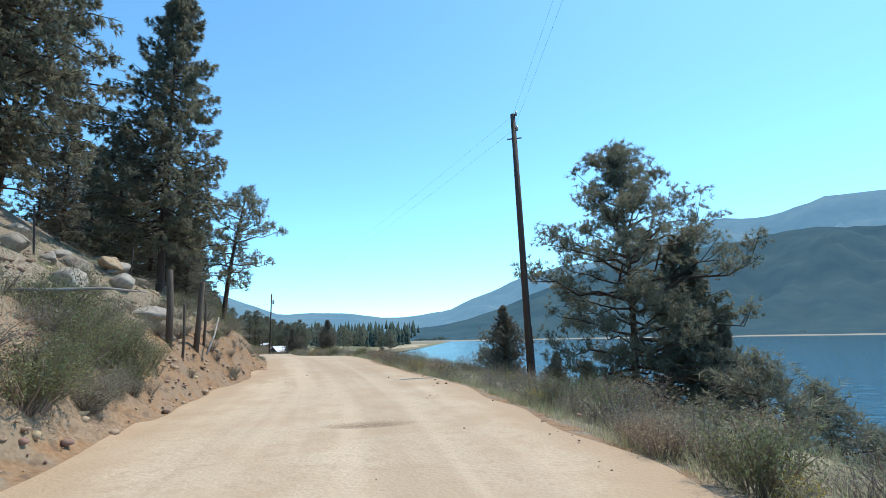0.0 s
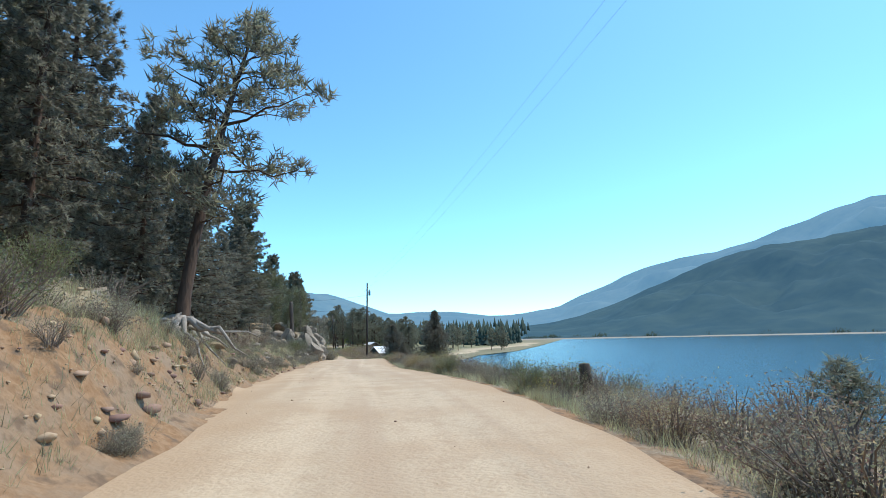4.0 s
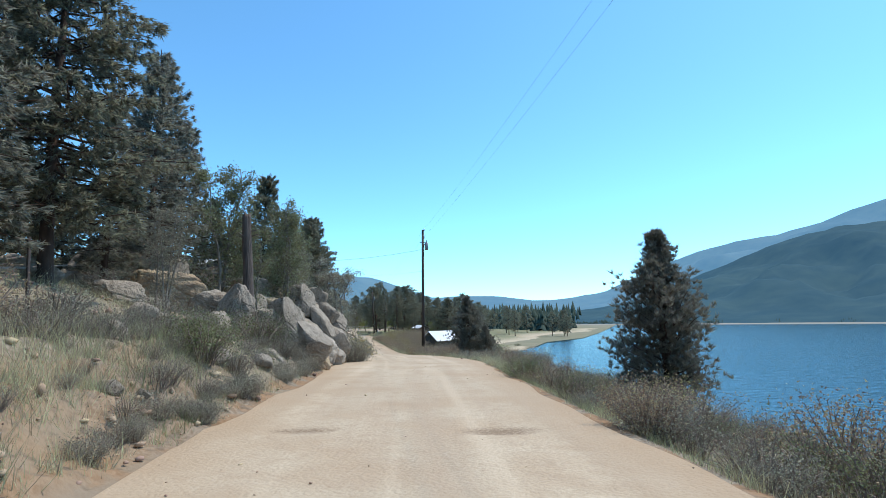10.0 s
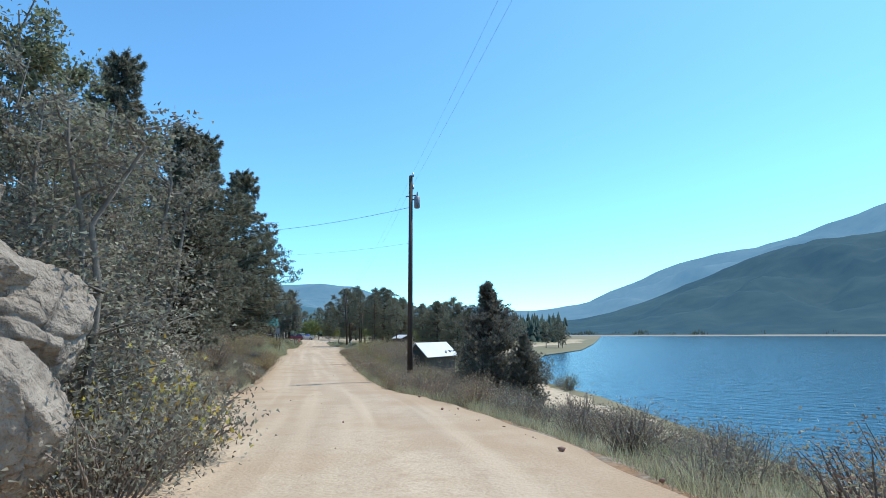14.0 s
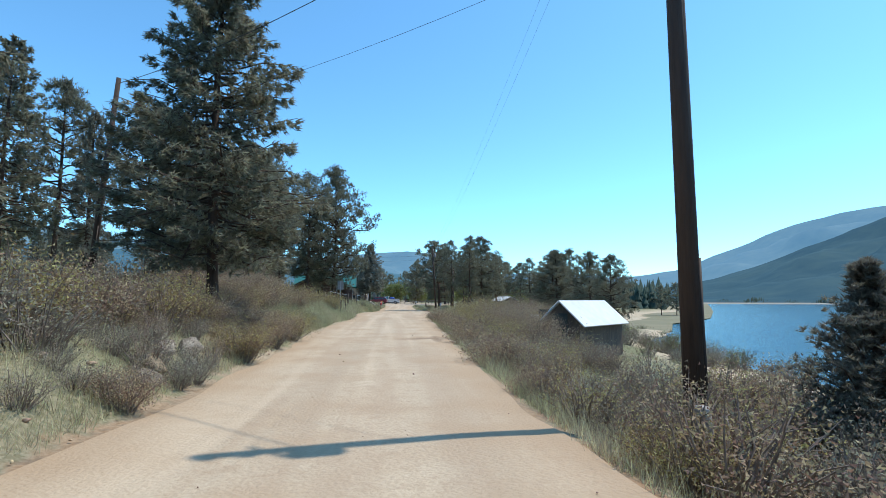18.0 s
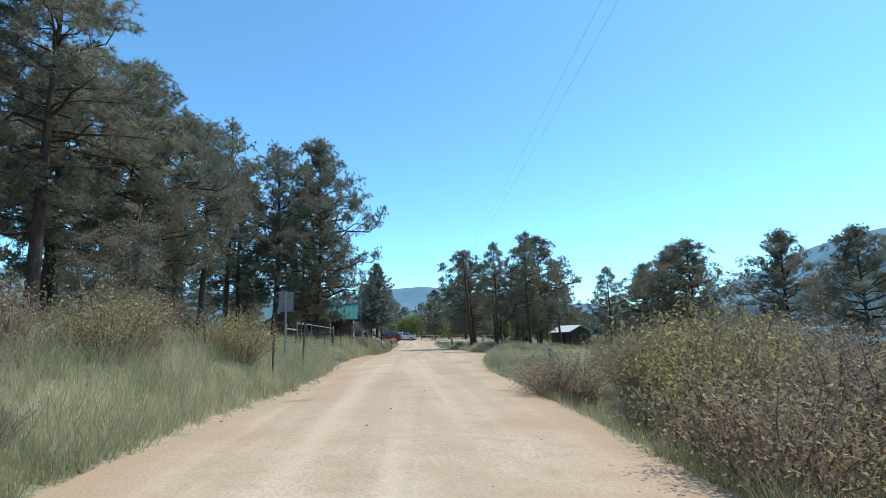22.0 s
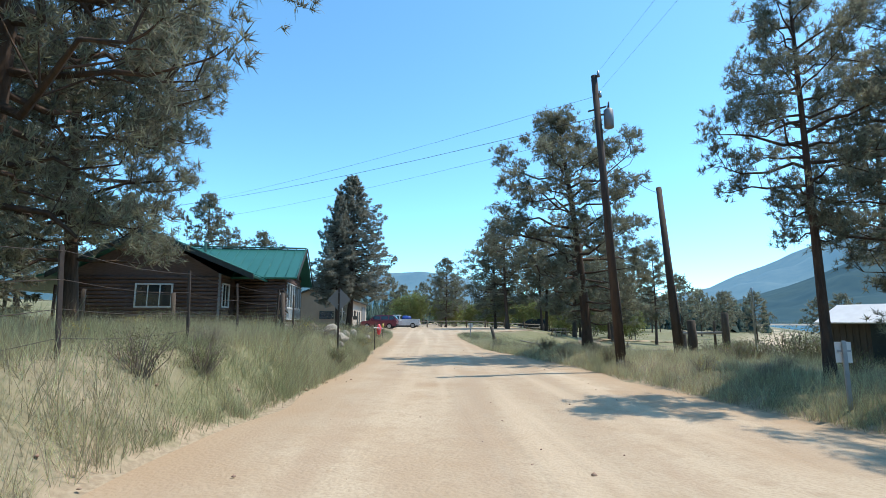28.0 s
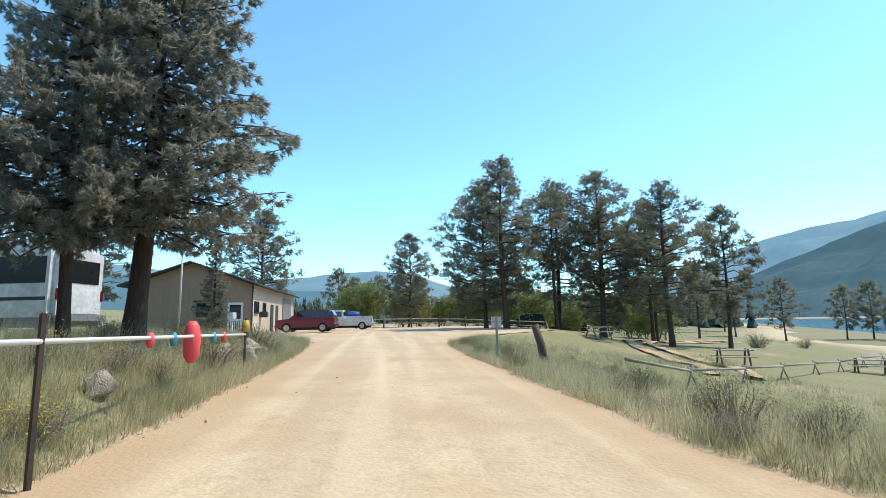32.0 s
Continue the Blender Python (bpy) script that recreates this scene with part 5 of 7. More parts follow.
def grass():
    """Dry and green grass blades over verges and meadow."""
    vs = []
    for n, u0, u1, side, near, far, h, patch in ((40000, -4, 30, 1, 1.8, 8, 0.26, 0.0), (70000, 26, 62, 1, 1.1, 8, 0.27, 0.1), (12000, 60, 80, 1, 0.3, 5, 0.25, 0.0), (50000, 78, 112, 1, 0.25, 6, 0.3, 0.0), (60000, 108, 128, 1, 0.2, 9, 0.42, 0.25), (150000, 126, 186, 1, 0.2, 10, 0.38, 0.25), (26000, 122, 176, 1, 0.5, 8, 0.62, -0.1), (16000, 106, 124, 1, 0.4, 8, 0.55, -0.1), (9000, 30, 62, 1, 0.9, 7, 0.4, -0.1), (14000, 64, 112, -1, 0.3, 4, 0.5, -0.1), (110000, 148, 184, 1, 0.1, 4.5, 0.34, 0.25), (50000, -4, 30, -1, 0.25, 4.5, 0.24, 0.0), (26000, 24, 62, 1, 0.25, 2.2, 0.2, 0.0), (50000, 28, 66, -1, 0.25, 4.5, 0.24, 0.0), (70000, 64, 112, -1, 0.2, 5, 0.3, 0.0), (200000, 108, 190, -1, 0.2, 14, 0.32, 0.25), (90000, 126, 188, -1, 0.1, 4, 0.26, 0.25)):
        u = RNG.uniform(u0, u1, n)
        a = near + (far - near) * RNG.uniform(0, 1, n) ** 1.6
        s = np.where(side > 0, left_edge(u) + a, right_edge(u) - a)
        tuft = np.arange(n) % 3 > 0
        first = (np.arange(n) // 24) * 24
        u, s = np.where(tuft, u[first] + RNG.normal(0, 0.07, n), u), np.where(tuft, s[first] + RNG.normal(0, 0.07, n), s)
        x, y = xy(u, s)
        clump = wobble(x[first], y[first], 0.8, 4.0)
        size = RNG.uniform(0.6, 1.35, n)[first]
        keep = RNG.uniform(0, 1, n) < np.clip(0.78 + patch + 1.2 * clump, 0.12, 1)
        u, s, x, y, size = u[keep], s[keep], x[keep], y[keep], size[keep]
        z = height(u, s, x, y) - 0.06
        m = len(x)
        hh = h * size * RNG.uniform(0.45, 1.25, m) * (0.75 + 0.5 * np.clip(wobble(x, y, 0.3, 8.0) + 0.5, 0, 1))
        an, ln = RNG.uniform(0, math.tau, m), RNG.normal(0, 0.36, (m, 2))
        w = RNG.uniform(0.0022, 0.005, m)
        b = np.stack([x, y, z], 1)
        side_v = np.stack([np.cos(an) * w, np.sin(an) * w, 0 * w], 1)
        tip = b + np.stack([ln[:, 0] * hh, ln[:, 1] * hh, hh], 1)
        vs.append(np.stack([b - side_v, b + side_v, tip], 1).reshape(-1, 3))
    v = np.concatenate(vs)
    ob = part("grass", mesh("grass", v, np.arange(len(v)).reshape(-1, 3), [M_GRASS]))
    tagged(ob, "dry and green grass on verges and meadow", "grass", kind="stuff")


grass()


def far_woods():
    """Woods at the valley head and on the far shore, too far to count."""
    rng = np.random.default_rng(3)
    vs, fs, k = [], [], 0
    spots = []
    for i in range(3200):
        az, d = rng.uniform(-40, 27), rng.uniform(738, 800)
        spots.append((-math.sin(radians(az)) * d, 150 + math.cos(radians(az)) * d, WATER + max(0, d - 735) * 0.05, rng.uniform(2.0, 7.5) * (0.55 + 0.45 * math.sin(az * 1.7) * math.sin(az * 0.6 + 1))))
    for i in range(1500):
        az, d = rng.uniform(14, 62), rng.uniform(250, 640)
        x, y = -math.sin(radians(az)) * d, 150 + math.cos(radians(az)) * d
        if shore_gap(x, y)[0] > 6 and y > 330 - 0.3 * x * 0:
            spots.append((x, y, WATER + max(0, d - 430) * 0.09, rng.uniform(8, 15)))
    for x, y, z, h in spots:
        r = h * rng.uniform(0.16, 0.24)
        for j in range(3 if y < 600 else 1):
            zb, zt = z + h * (0.08 + 0.27 * j), z + h * (min(1.0, 0.5 + 0.27 * j) if y < 600 else 1.0)
            n = 6
            a = np.arange(n) * math.tau / n + rng.uniform(0, 6)
            rr = r * (1 - 0.26 * j) * rng.uniform(0.6, 1.25, n)
            vs.append(np.c_[x + np.cos(a) * rr, y + np.sin(a) * rr, zb + rng.normal(0, 0.05 * h, n)])
            vs.append([(x + rng.normal(0, 0.1), y + rng.normal(0, 0.1), zt)])
            fs += [(k + q, k + (q + 1) % n, k + n) for q in range(n)]
            k += n + 1
    ob = part("far_woods", mesh("far_woods", np.concatenate([np.asarray(v, float) for v in vs]), np.array(fs), [material("far_conifers", (0.035, 0.06, 0.04), 0.9, second=(0.025, 0.045, 0.035), scale=0.2, island=0.6)]))
    tagged(ob, "dark conifer woods along the far shore", "woods", kind="stuff")


far_woods()

# ---- rocks ----
def rock_mesh(name, seed, size, mat, cuts=7, rough=0.12, detail=3):
    """A weathered, flat-faced boulder."""
    rng = np.random.default_rng(seed)
    bm = bmesh.new()
    bmesh.ops.create_icosphere(bm, subdivisions=detail, radius=1.0)
    far = Vector((seed * 3.1, seed, 0))
    planes = []
    for k in range(cuts):
        d = rng.normal(size=3)
        planes.append((Vector(d / np.linalg.norm(d)), rng.uniform(0.5, 0.82)))
    for v in bm.verts:
        for d, r in planes:
            over = v.co.dot(d) - r
            if over > 0:
                v.co -= d * over * 0.98
        q = v.co.normalized()
        v.co += q * rough * (0.5 * noise.fractal(q * 1.6 + far, 1.0, 2.0, 4) + 0.3 * noise.fractal(q * 7.0 + far, 0.8, 2.0, 4) + 0.1 * noise.fractal(q * 21.0 + far, 0.8, 2.0, 3))
        v.co = Vector((v.co.x * size[0], v.co.y * size[1], v.co.z * size[2]))
    for f in bm.faces:
        f.smooth = True
    me = bpy.data.meshes.new(name)
    bm.to_mesh(me)
    bm.free()
    me.materials.append(mat)
    return me


ROCKS_PALE = [rock_mesh("pale_boulder", 80 + k, (1, 0.9, 0.85), M_ROCK_PALE, 18, 0.13, 3) for k in range(4)]
ROCKS_SMALL = [rock_mesh("small_boulder", 70 + k, (1, 0.9, 0.85), M_ROCK_WARM if k == 3 else M_ROCK, 15, 0.13, 3) for k in range(4)]


def block_mesh(name, seed, mat):
    """A split granite block: flat joint faces, worn edges, a few open cracks."""
    rng = np.random.default_rng(seed)
    bm = bmesh.new()
    bmesh.ops.create_icosphere(bm, subdivisions=6, radius=1.0)
    far = Vector((seed * 2.3, seed * 0.7, 1.0))
    planes = [(Vector(d / np.linalg.norm(d)), rng.uniform(0.72, 1.0)) for d in rng.normal(size=(7, 3))]
    cracks = [(Vector(d / np.linalg.norm(d)), rng.uniform(-0.45, 0.45), rng.uniform(0.014, 0.03)) for d in rng.normal(size=(4, 3)) * (0.5, 0.5, 1)]
    for v in bm.verts:
        q = v.co.normalized()
        v.co = q / (abs(q.x) ** 5 + abs(q.y) ** 5 + abs(q.z) ** 5) ** 0.2
        for d, r in planes:
            over = v.co.dot(d) - r
            if over > 0:
                v.co -= d * over * 0.97
        p = v.co.copy()
        v.co += q * (0.06 * noise.fractal(p * 1.3 + far, 1.0, 2.0, 4) + 0.035 * noise.fractal(p * 5.0 + far, 0.8, 2.0, 4) + 0.012 * noise.fractal(p * 18.0 + far, 0.8, 2.0, 3))
        wave = 0.1 * noise.noise(p * 2.2 + far) + 0.03 * noise.noise(p * 8.0 + far)
        for d, off, wide in cracks:
            v.co -= q * 0.075 * math.exp(-((p.dot(d) - off + wave) / wide) ** 2)
    for fc in bm.faces:
        fc.smooth = True
    me = bpy.data.meshes.new(name)
    bm.to_mesh(me)
    bm.free()
    me.materials.append(mat)
    return me


ROCKS = [block_mesh("boulder", 60 + k, M_ROCK_WARM if k == 3 else M_ROCK) for k in range(8)]


def boulder(k, x, y, size, turn=(0, 0, 0), up=0.3, label="large grey weathered granite boulder", group="boulders of the outcrop", kinds=ROCKS):
    z = gz(x, y) + up * size[2]
    ob = tagged(new("boulder", kinds[k % len(kinds)]), label, "boulder", group)
    ob.matrix_basis = pose(x, y, z, *turn) @ Matrix.Diagonal((*size, 1))
    return ob


def off_road(x, y, gap):
    """The place itself, or the nearest one that lies gap metres beyond the road's left edge."""
    u, side = us(x, y)
    return (x, y) if side > left_edge(u) + gap else tuple(float(q) for q in xy(u, left_edge(u) + gap))


# the outcrop by the road: tilted slabs at its foot, split blocks stacked behind
for k, x, y, z, s, t in ((0, 4.8, 140.9, 0.3, (1.4, 1.15, 0.95), (6, 26, 27)), (2, 5.15, 141.5, -0.1, (0.95, 0.75, 0.6), (0, 24, 30)), (5, 4.9, 139.4, -0.5, (0.9, 0.75, 0.5), (0, 12, 20)), (6, 4.2, 140.6, 0.85, (0.95, 0.85, 0.6), (4, 12, 25)), (1, 4.15, 141.35, 2.15, (0.6, 0.55, 0.68), (0, -8, 38)), (3, 4.1, 140.2, 1.65, (0.42, 0.45, 0.6), (8, 14, 15)),
                         (4, 4.75, 141.95, 1.25, (0.82, 0.45, 0.32), (0, 48, 27)), (7, 4.25, 141.05, 1.45, (0.36, 0.35, 0.3), (0, 20, 60)), (2, 3.8, 142.7, 2.3, (0.5, 0.45, 0.42), (0, 14, 80)), (5, 4.25, 142.8, 1.7, (0.52, 0.45, 0.4), (0, 30, 20)), (0, 3.6, 142.3, 2.3, (0.42, 0.4, 0.42), (10, 0, 130)), (6, 4.05, 143.2, 1.1, (0.72, 0.6, 0.7), (0, 18, 50)),
                         (1, 4.6, 142.9, 0.45, (0.75, 0.55, 0.6), (0, 26, 15)), (4, 2.5, 140.5, 2.5, (0.95, 0.75, 0.6), (0, 6, 70)), (7, 3.2, 141.6, 1.0, (1.3, 1.3, 1.25), (0, 0, 10)), (2, 2.6, 142.9, 1.0, (1.1, 1.1, 1.15), (0, 0, 55)), (5, 3.3, 139.6, 1.4, (1.0, 0.9, 0.95), (0, 10, 100)), (0, 6.3, 136.6, 1.55, (0.55, 0.5, 0.9), (0, 15, 30)),
                         (4, 6.65, 135.9, 0.95, (0.38, 0.36, 0.62), (0, 30, 200)), (1, 7.3, 137.8, 1.3, (0.52, 0.5, 0.75), (0, -14, 30)), (6, 6.9, 137.5, 1.2, (0.42, 0.4, 0.5), (0, 0, 80)), (2, 7.75, 138.3, 0.6, (0.75, 0.5, 0.5), (0, 34, 27)), (3, 7.5, 138.9, 0.1, (0.6, 0.5, 0.4), (0, 12, 10)), (5, 6.3, 138.6, 0.9, (0.8, 0.7, 0.7), (0, 14, 140)),
                         (0, 0.5, 135.9, 3.2, (1.6, 1.2, 1.4), (0, 6, 30)), (7, 1.5, 136.9, 2.4, (1.1, 1.0, 1.2), (0, 0, 75)), (2, 4.5, 135.0, 1.6, (0.55, 0.45, 0.45), (0, 0, 44)), (6, 5.6, 133.6, 1.9, (0.6, 0.5, 0.5), (0, 8, 20)), (5, 5.2, 137.0, 1.5, (0.9, 0.8, 0.8), (0, 10, 20)), (1, 8.6, 136.0, 0.2, (0.42, 0.36, 0.36), (0, 10, 5)), (4, -1.1, 147.4, 0.2, (1.2, 1.0, 0.9), (0, 15, 20)), (3, 3.1, 136.4, 2.2, (1.2, 1.0, 0.9), (5, 0, 70))):
    boulder(k, x, y, s, t, (z - gz(x, y)) / s[2])
for k, x, y, s in ((5, 20.5, 115.3, 0.62), (1, 20.8, 115.7, 0.36), (2, 20.7, 116.2, 0.42), (3, 20.6, 118.1, 0.20), (4, 21.4, 118.1, 0.16), (6, 22.0, 118.1, 0.15), (0, 22.4, 118.1, 0.20), (7, 22.8, 118.1, 0.17), (2, 22.6, 117.2, 0.13), (5, 19.9, 118.3, 0.22), (2, 35.8, 98.3, 0.42), (5, 33.2, 94.9, 0.7), (1, 31.5, 97.8, 0.8), (3, 30.3, 100.1, 0.9), (4, 28.3, 104.7, 0.8), (6, 26.5, 109.9, 0.6), (7, 26.4, 113.4, 0.55), (0, 24.4, 115.9, 0.3), (2, 22.1, 117.2, 0.3), (3, 19.6, 118.3, 0.4), (5, 15.8, 123.5, 0.5), (1, 12.5, 127.5, 0.5), (4, 10.5, 131.1, 0.45), (6, 34.5, 91.5, 0.45), (0, 32.5, 92.2, 0.5), (3, 33, 102.2, 0.4), (2, 9.2, 134.8, 0.4)):
    u, side = us(x, y)
    if side < left_edge(u) + 0.8:
        x, y = (float(q) for q in xy(u, left_edge(u) + 0.8 + 0.2 * k))
    s *= 0.7
    boulder(k, x, y, (s, s * 0.85, s * 0.75), (0, 0, k * 47), 0.3, "pale granite rock bedded in the bank", "rocks on the bank", ROCKS_SMALL)
for k in range(70):
    u, s = RNG.uniform(-3, 36), 0.12 + 0.5 * RNG.uniform(0, 1) ** 2.2
    x, y = (float(q) for q in xy(u, left_edge(u) + 1.5 + 6.5 * RNG.uniform(0, 1) ** 1.3))
    boulder(k, x, y, (s * 1.2, s * 0.9, s * 0.75), (0, float(RNG.uniform(-20, 20)), k * 47), 0.25, "pale broken granite rock on the rubble slope", "rocks on the slope", ROCKS_PALE)
for k in range(40):
    u, s = RNG.uniform(36, 60), 0.12 + 0.3 * RNG.uniform(0, 1) ** 2
    x, y = (float(q) for q in xy(u, left_edge(u) + 0.8 + 5 * RNG.uniform(0, 1)))
    boulder(k, x, y, (s * 1.2, s * 0.9, s * 0.75), (0, float(RNG.uniform(-20, 20)), k * 47), 0.25, "grey broken granite rock in the slope", "rocks on the slope", ROCKS_SMALL)
# split blocks and rubble under the trees of the second slope
for k in range(46):
    u, s = RNG.uniform(38, 62), 0.2 + 0.4 * RNG.uniform(0, 1) ** 1.6
    x, y = (float(q) for q in xy(u, left_edge(u) + 5.6 + 4.2 * RNG.uniform(0, 1)))
    boulder(k, x, y, (s * 1.25, s * 0.9, s * 0.85), (float(RNG.uniform(-25, 25)), float(RNG.uniform(-25, 25)), k * 47), 0.4, "grey split granite block under the slope trees", "rocks on the slope")
# fallen boughs among the blocks
for k in range(14):
    u = RNG.uniform(38, 62)
    x, y = (float(q) for q in xy(u, left_edge(u) + 4.6 + 4.5 * RNG.uniform(0, 1)))
    l = RNG.uniform(0.8, 1.9)
    tagged(part("fallen_branch", tube([(0, 0, 0.05), (l * 0.5, 0.08, 0.16), (l, -0.05, RNG.uniform(0.1, 0.6))], [0.04, 0.03, 0.012], 6), M_GREYWOOD, at=on(x, y, RNG.uniform(0, 360))), "bleached fallen branch on the bank", "branch", "fallen branches")
for k, x, y, s in ((0, -57.2, 207.2, 0.42), (1, -56.6, 207.4, 0.36), (2, -57.0, 208.0, 0.42), (4, -56.3, 207.8, 0.34), (3, -55.6, 207.2, 0.17), (5, -59.3, 207.4, 0.42), (6, -58.0, 209.4, 0.30), (7, -58.9, 210.7, 0.25), (6, -60.2, 211.1, 0.3), (0, -65.5, 219.9, 0.34), (1, -66, 220.7, 0.3), (2, -64.9, 219.3, 0.26), (4, -66.2, 221.3, 0.28), (5, -64.8, 220.1, 0.22), (6, -61.5, 212.8, 0.3), (7, -59.2, 211.1, 0.2), (2, -62.3, 215.7, 0.22), (3, -68, 221.7, 0.25)):
    x, y = off_road(x, y, 0.5 + 0.08 * k)
    boulder(k, x, y, (s * 1.3, s * 1.0, s * 1.05), (0, 12 * (k - 3), k * 61), 0.34, "pale rounded landscaping boulder on the bank", "boulders by the house", ROCKS_PALE)
for k, x, y, s in ((0, -10.9, 160.4, 0.2), (3, -10.4, 160.1, 0.26), (4, -9.8, 160.6, 0.2), (6, -10.4, 161.2, 0.24), (1, -10, 159.7, 0.2), (2, -13.2, 162.6, 0.25), (5, -12.3, 160.4, 0.3), (1, -13.5, 163.5, 0.22)):
    x, y = off_road(x, y, 0.5 + 0.08 * k)
    boulder(k, x, y, (s * 1.4, s * 1.1, s * 1.1), (0, 0, k * 61), 0.45, "small reddish rock on the road bank", "rocks on the bank", ROCKS_SMALL)


def stones():
    """Loose stones over road edge, bank and slope."""
    rng = np.random.default_rng(9)
    ico = bmesh.new()
    bmesh.ops.create_icosphere(ico, subdivisions=1, radius=1.0)
    ico.verts.ensure_lookup_table()
    bv = np.array([v.co[:] for v in ico.verts])
    bf = np.array([[v.index for v in f.verts] for f in ico.faces])
    ico.free()
    vs, fs, k = [], [], 0
    for n, u0, u1, lo, hi, r0, r1 in ((2600, -4, 30, 0.1, 5, 0.015, 0.11), (1500, 28, 62, 0.1, 5, 0.015, 0.1), (420, 60, 100, 0.0, 4, 0.02, 0.09), (260, 100, 175, -0.2, 1.0, 0.015, 0.04), (450, -4, 175, -6.4, -0.1, 0.008, 0.03), (420, 0, 130, -7.5, -5.6, 0.012, 0.05)):
        for i in range(n):
            u = rng.uniform(u0, u1)
            s = left_edge(u) + rng.uniform(lo, hi)
            x, y = xy(u, s)
            r = r0 + (r1 - r0) * rng.uniform(0, 1) ** 3
            z = height(u, s, np.array([x]), np.array([y]))[0]
            z = max(z - 0.02, float(np.interp(u, US, CZ)))
            v = bv * (1 + rng.uniform(-0.45, 0.45, bv.shape)) * r * rng.uniform(0.5, 1.2, 3) * np.array([1, 1, 0.7])
            vs.append(v + np.array([float(x), float(y), z + r * 0.2]))
            fs.append(bf + k)
            k += len(bv)
    ob = part("stones", mesh("stones", np.concatenate(vs), np.concatenate(fs), [M_STONE]))
    tagged(ob, "loose tan and grey stones", "stones", kind="stuff")


M_STONE = material("loose_stone", (0.44, 0.30, 0.19), 0.95, second=(0.32, 0.23, 0.16), scale=2, island=0.6)
stones()


# ---- poles and wires ----
def utility_pole(x, y, top, r=0.15, arms=True, can=None, label="tall dark wooden utility pole", lean=(0, 0)):
    z = gz(x, y)
    h = top - z
    ob = thing("utility_pole", label, "utility pole", "utility poles", at=pose(x, y, z))
    tip = Vector((lean[0], lean[1], h))
    part("shaft", tube([(0, 0, -0.4), tip * 0.5, tip], [r, r * 0.85, r * 0.68], 12), M_POLE, ob)
    if arms:
        for k, dz in enumerate((0.08, 0.75)):
            part("insulator", tube([tip * (1 - dz / h) + Vector((0.14, 0, 0)), tip * (1 - dz / h) + Vector((0.14, 0, 0.2))], [0.05, 0.035], 8), M_STEEL, ob)
        part("bracket", rod(tip * (1 - 1.1 / h) - Vector((0.3, 0, 0)), tip * (1 - 1.1 / h) + Vector((0.3, 0, 0)), 0.03), M_DARKSTEEL, ob)
    if can:
        c = tip * (1 - 1.45 / h) + Vector(can)
        t = part("transformer", tube([c - Vector((0, 0, 0.32)), c - Vector((0, 0, 0.3)), c + Vector((0, 0, 0.27)), c + Vector((0, 0, 0.32))], [0.125, 0.15, 0.15, 0.09], 16), M_SIGNBACK, ob, "grey transformer can")
        part("bushing", tube([c + Vector((0, 0, 0.32)), c + Vector((0.02, 0, 0.55))], [0.04, 0.025], 8), M_DARKSTEEL, t)
        part("hanger", rod(tip * (1 - 1.3 / h), c + Vector((0, 0, 0.15)), 0.035), M_DARKSTEEL, ob)
    part("guard", tube([tip * (0.2 / h) + Vector((r, 0, 0)), tip * (2.4 / h) + Vector((r * 0.93, 0, 0))], [0.025, 0.025], 6), M_DARKSTEEL, ob)
    return Vector((x, y, z)) + tip


def wire(a, b, sag, r=0.0028, n=14, label="black overhead power line"):
    pts = [Vector(a).lerp(Vector(b), k / n) - Vector((0, 0, sag * 4 * (k / n) * (1 - k / n))) for k in range(n + 1)]
    ob = part("power_line", tube(pts, [r] * (n + 1), 5), M_WIRE)
    tagged(ob, label, "power line", "overhead lines")


P0 = utility_pole(52.0, 72.0, 10.5)
P1 = utility_pole(43.85, 106.2, 10.6, lean=(-0.3, 0.35))
P2 = utility_pole(-3.5, 162.6, 9.2, 0.14, can=(0.32, 0.1, 0), label="tall wooden utility pole with grey transformer")
P3 = utility_pole(-46.9, 211.0, 7.9, 0.14, can=(0.3, 0.12, 0), label="leaning wooden utility pole with grey transformer", lean=(-0.15, -0.7))
P4 = utility_pole(-45.9, 213.6, 5.0, 0.14, arms=False, lean=(-0.6, 1.0), label="short dark wooden pole beside the taller one")
P6 = utility_pole(-22.4, 161.5, 8.0, 0.11, arms=False, label="pale leaning weathered pole among the trees", lean=(1.0, 0.2))
for dz in (0.05, 0.7):
    d = Vector((0, 0, dz))
    wire(P0 - d, P1 - d, 0.5)
    wire(P1 - d, P2 - d, 1.0)
    wire(P2 - d, P3 - d, 1.0)
wire(P2 - Vector((0, 0, 1.7)), P6 - Vector((0, 0, 0.2)), 0.5, 0.01)
wire(P2 - Vector((0, 0, 3.6)), P6 - Vector((0, 0, 1.4)), 0.5, 0.004)
wire(P3 - Vector((0, 0, 1.4)), (-99.1, 209.2, 10.6), 0.9, 0.008)
wire(P3 - Vector((0, 0, 1.9)), (-96.9, 211.3, 9.1), 0.8, 0.005)
wire(P3 - Vector((0, 0, 0.7)), (-99.2, 209.3, 9.8), 0.8, 0.005)
wire(P4 - Vector((0, 0, 0.2)), P3 - Vector((0, 0, 2.2)), 0.3, 0.01)


# ---- posts and fences ----
def timber_post(x, y, h, r=0.09, lean=(0, 0), label="weathered grey-brown wooden post", name="wooden_post", group="wooden posts", mat=None):
    ob = part(name, tube([(0, 0, -0.3), (lean[0] * 0.5 + 0.02, lean[1] * 0.5, h * 0.5), (lean[0], lean[1], h - 0.03), (lean[0], lean[1], h)], [r * 1.05, r, r * 0.92, r * 0.75], 9), mat or M_WOOD_OLD, at=pose(x, y, gz(x, y)))
    return tagged(ob, label, "post", group)




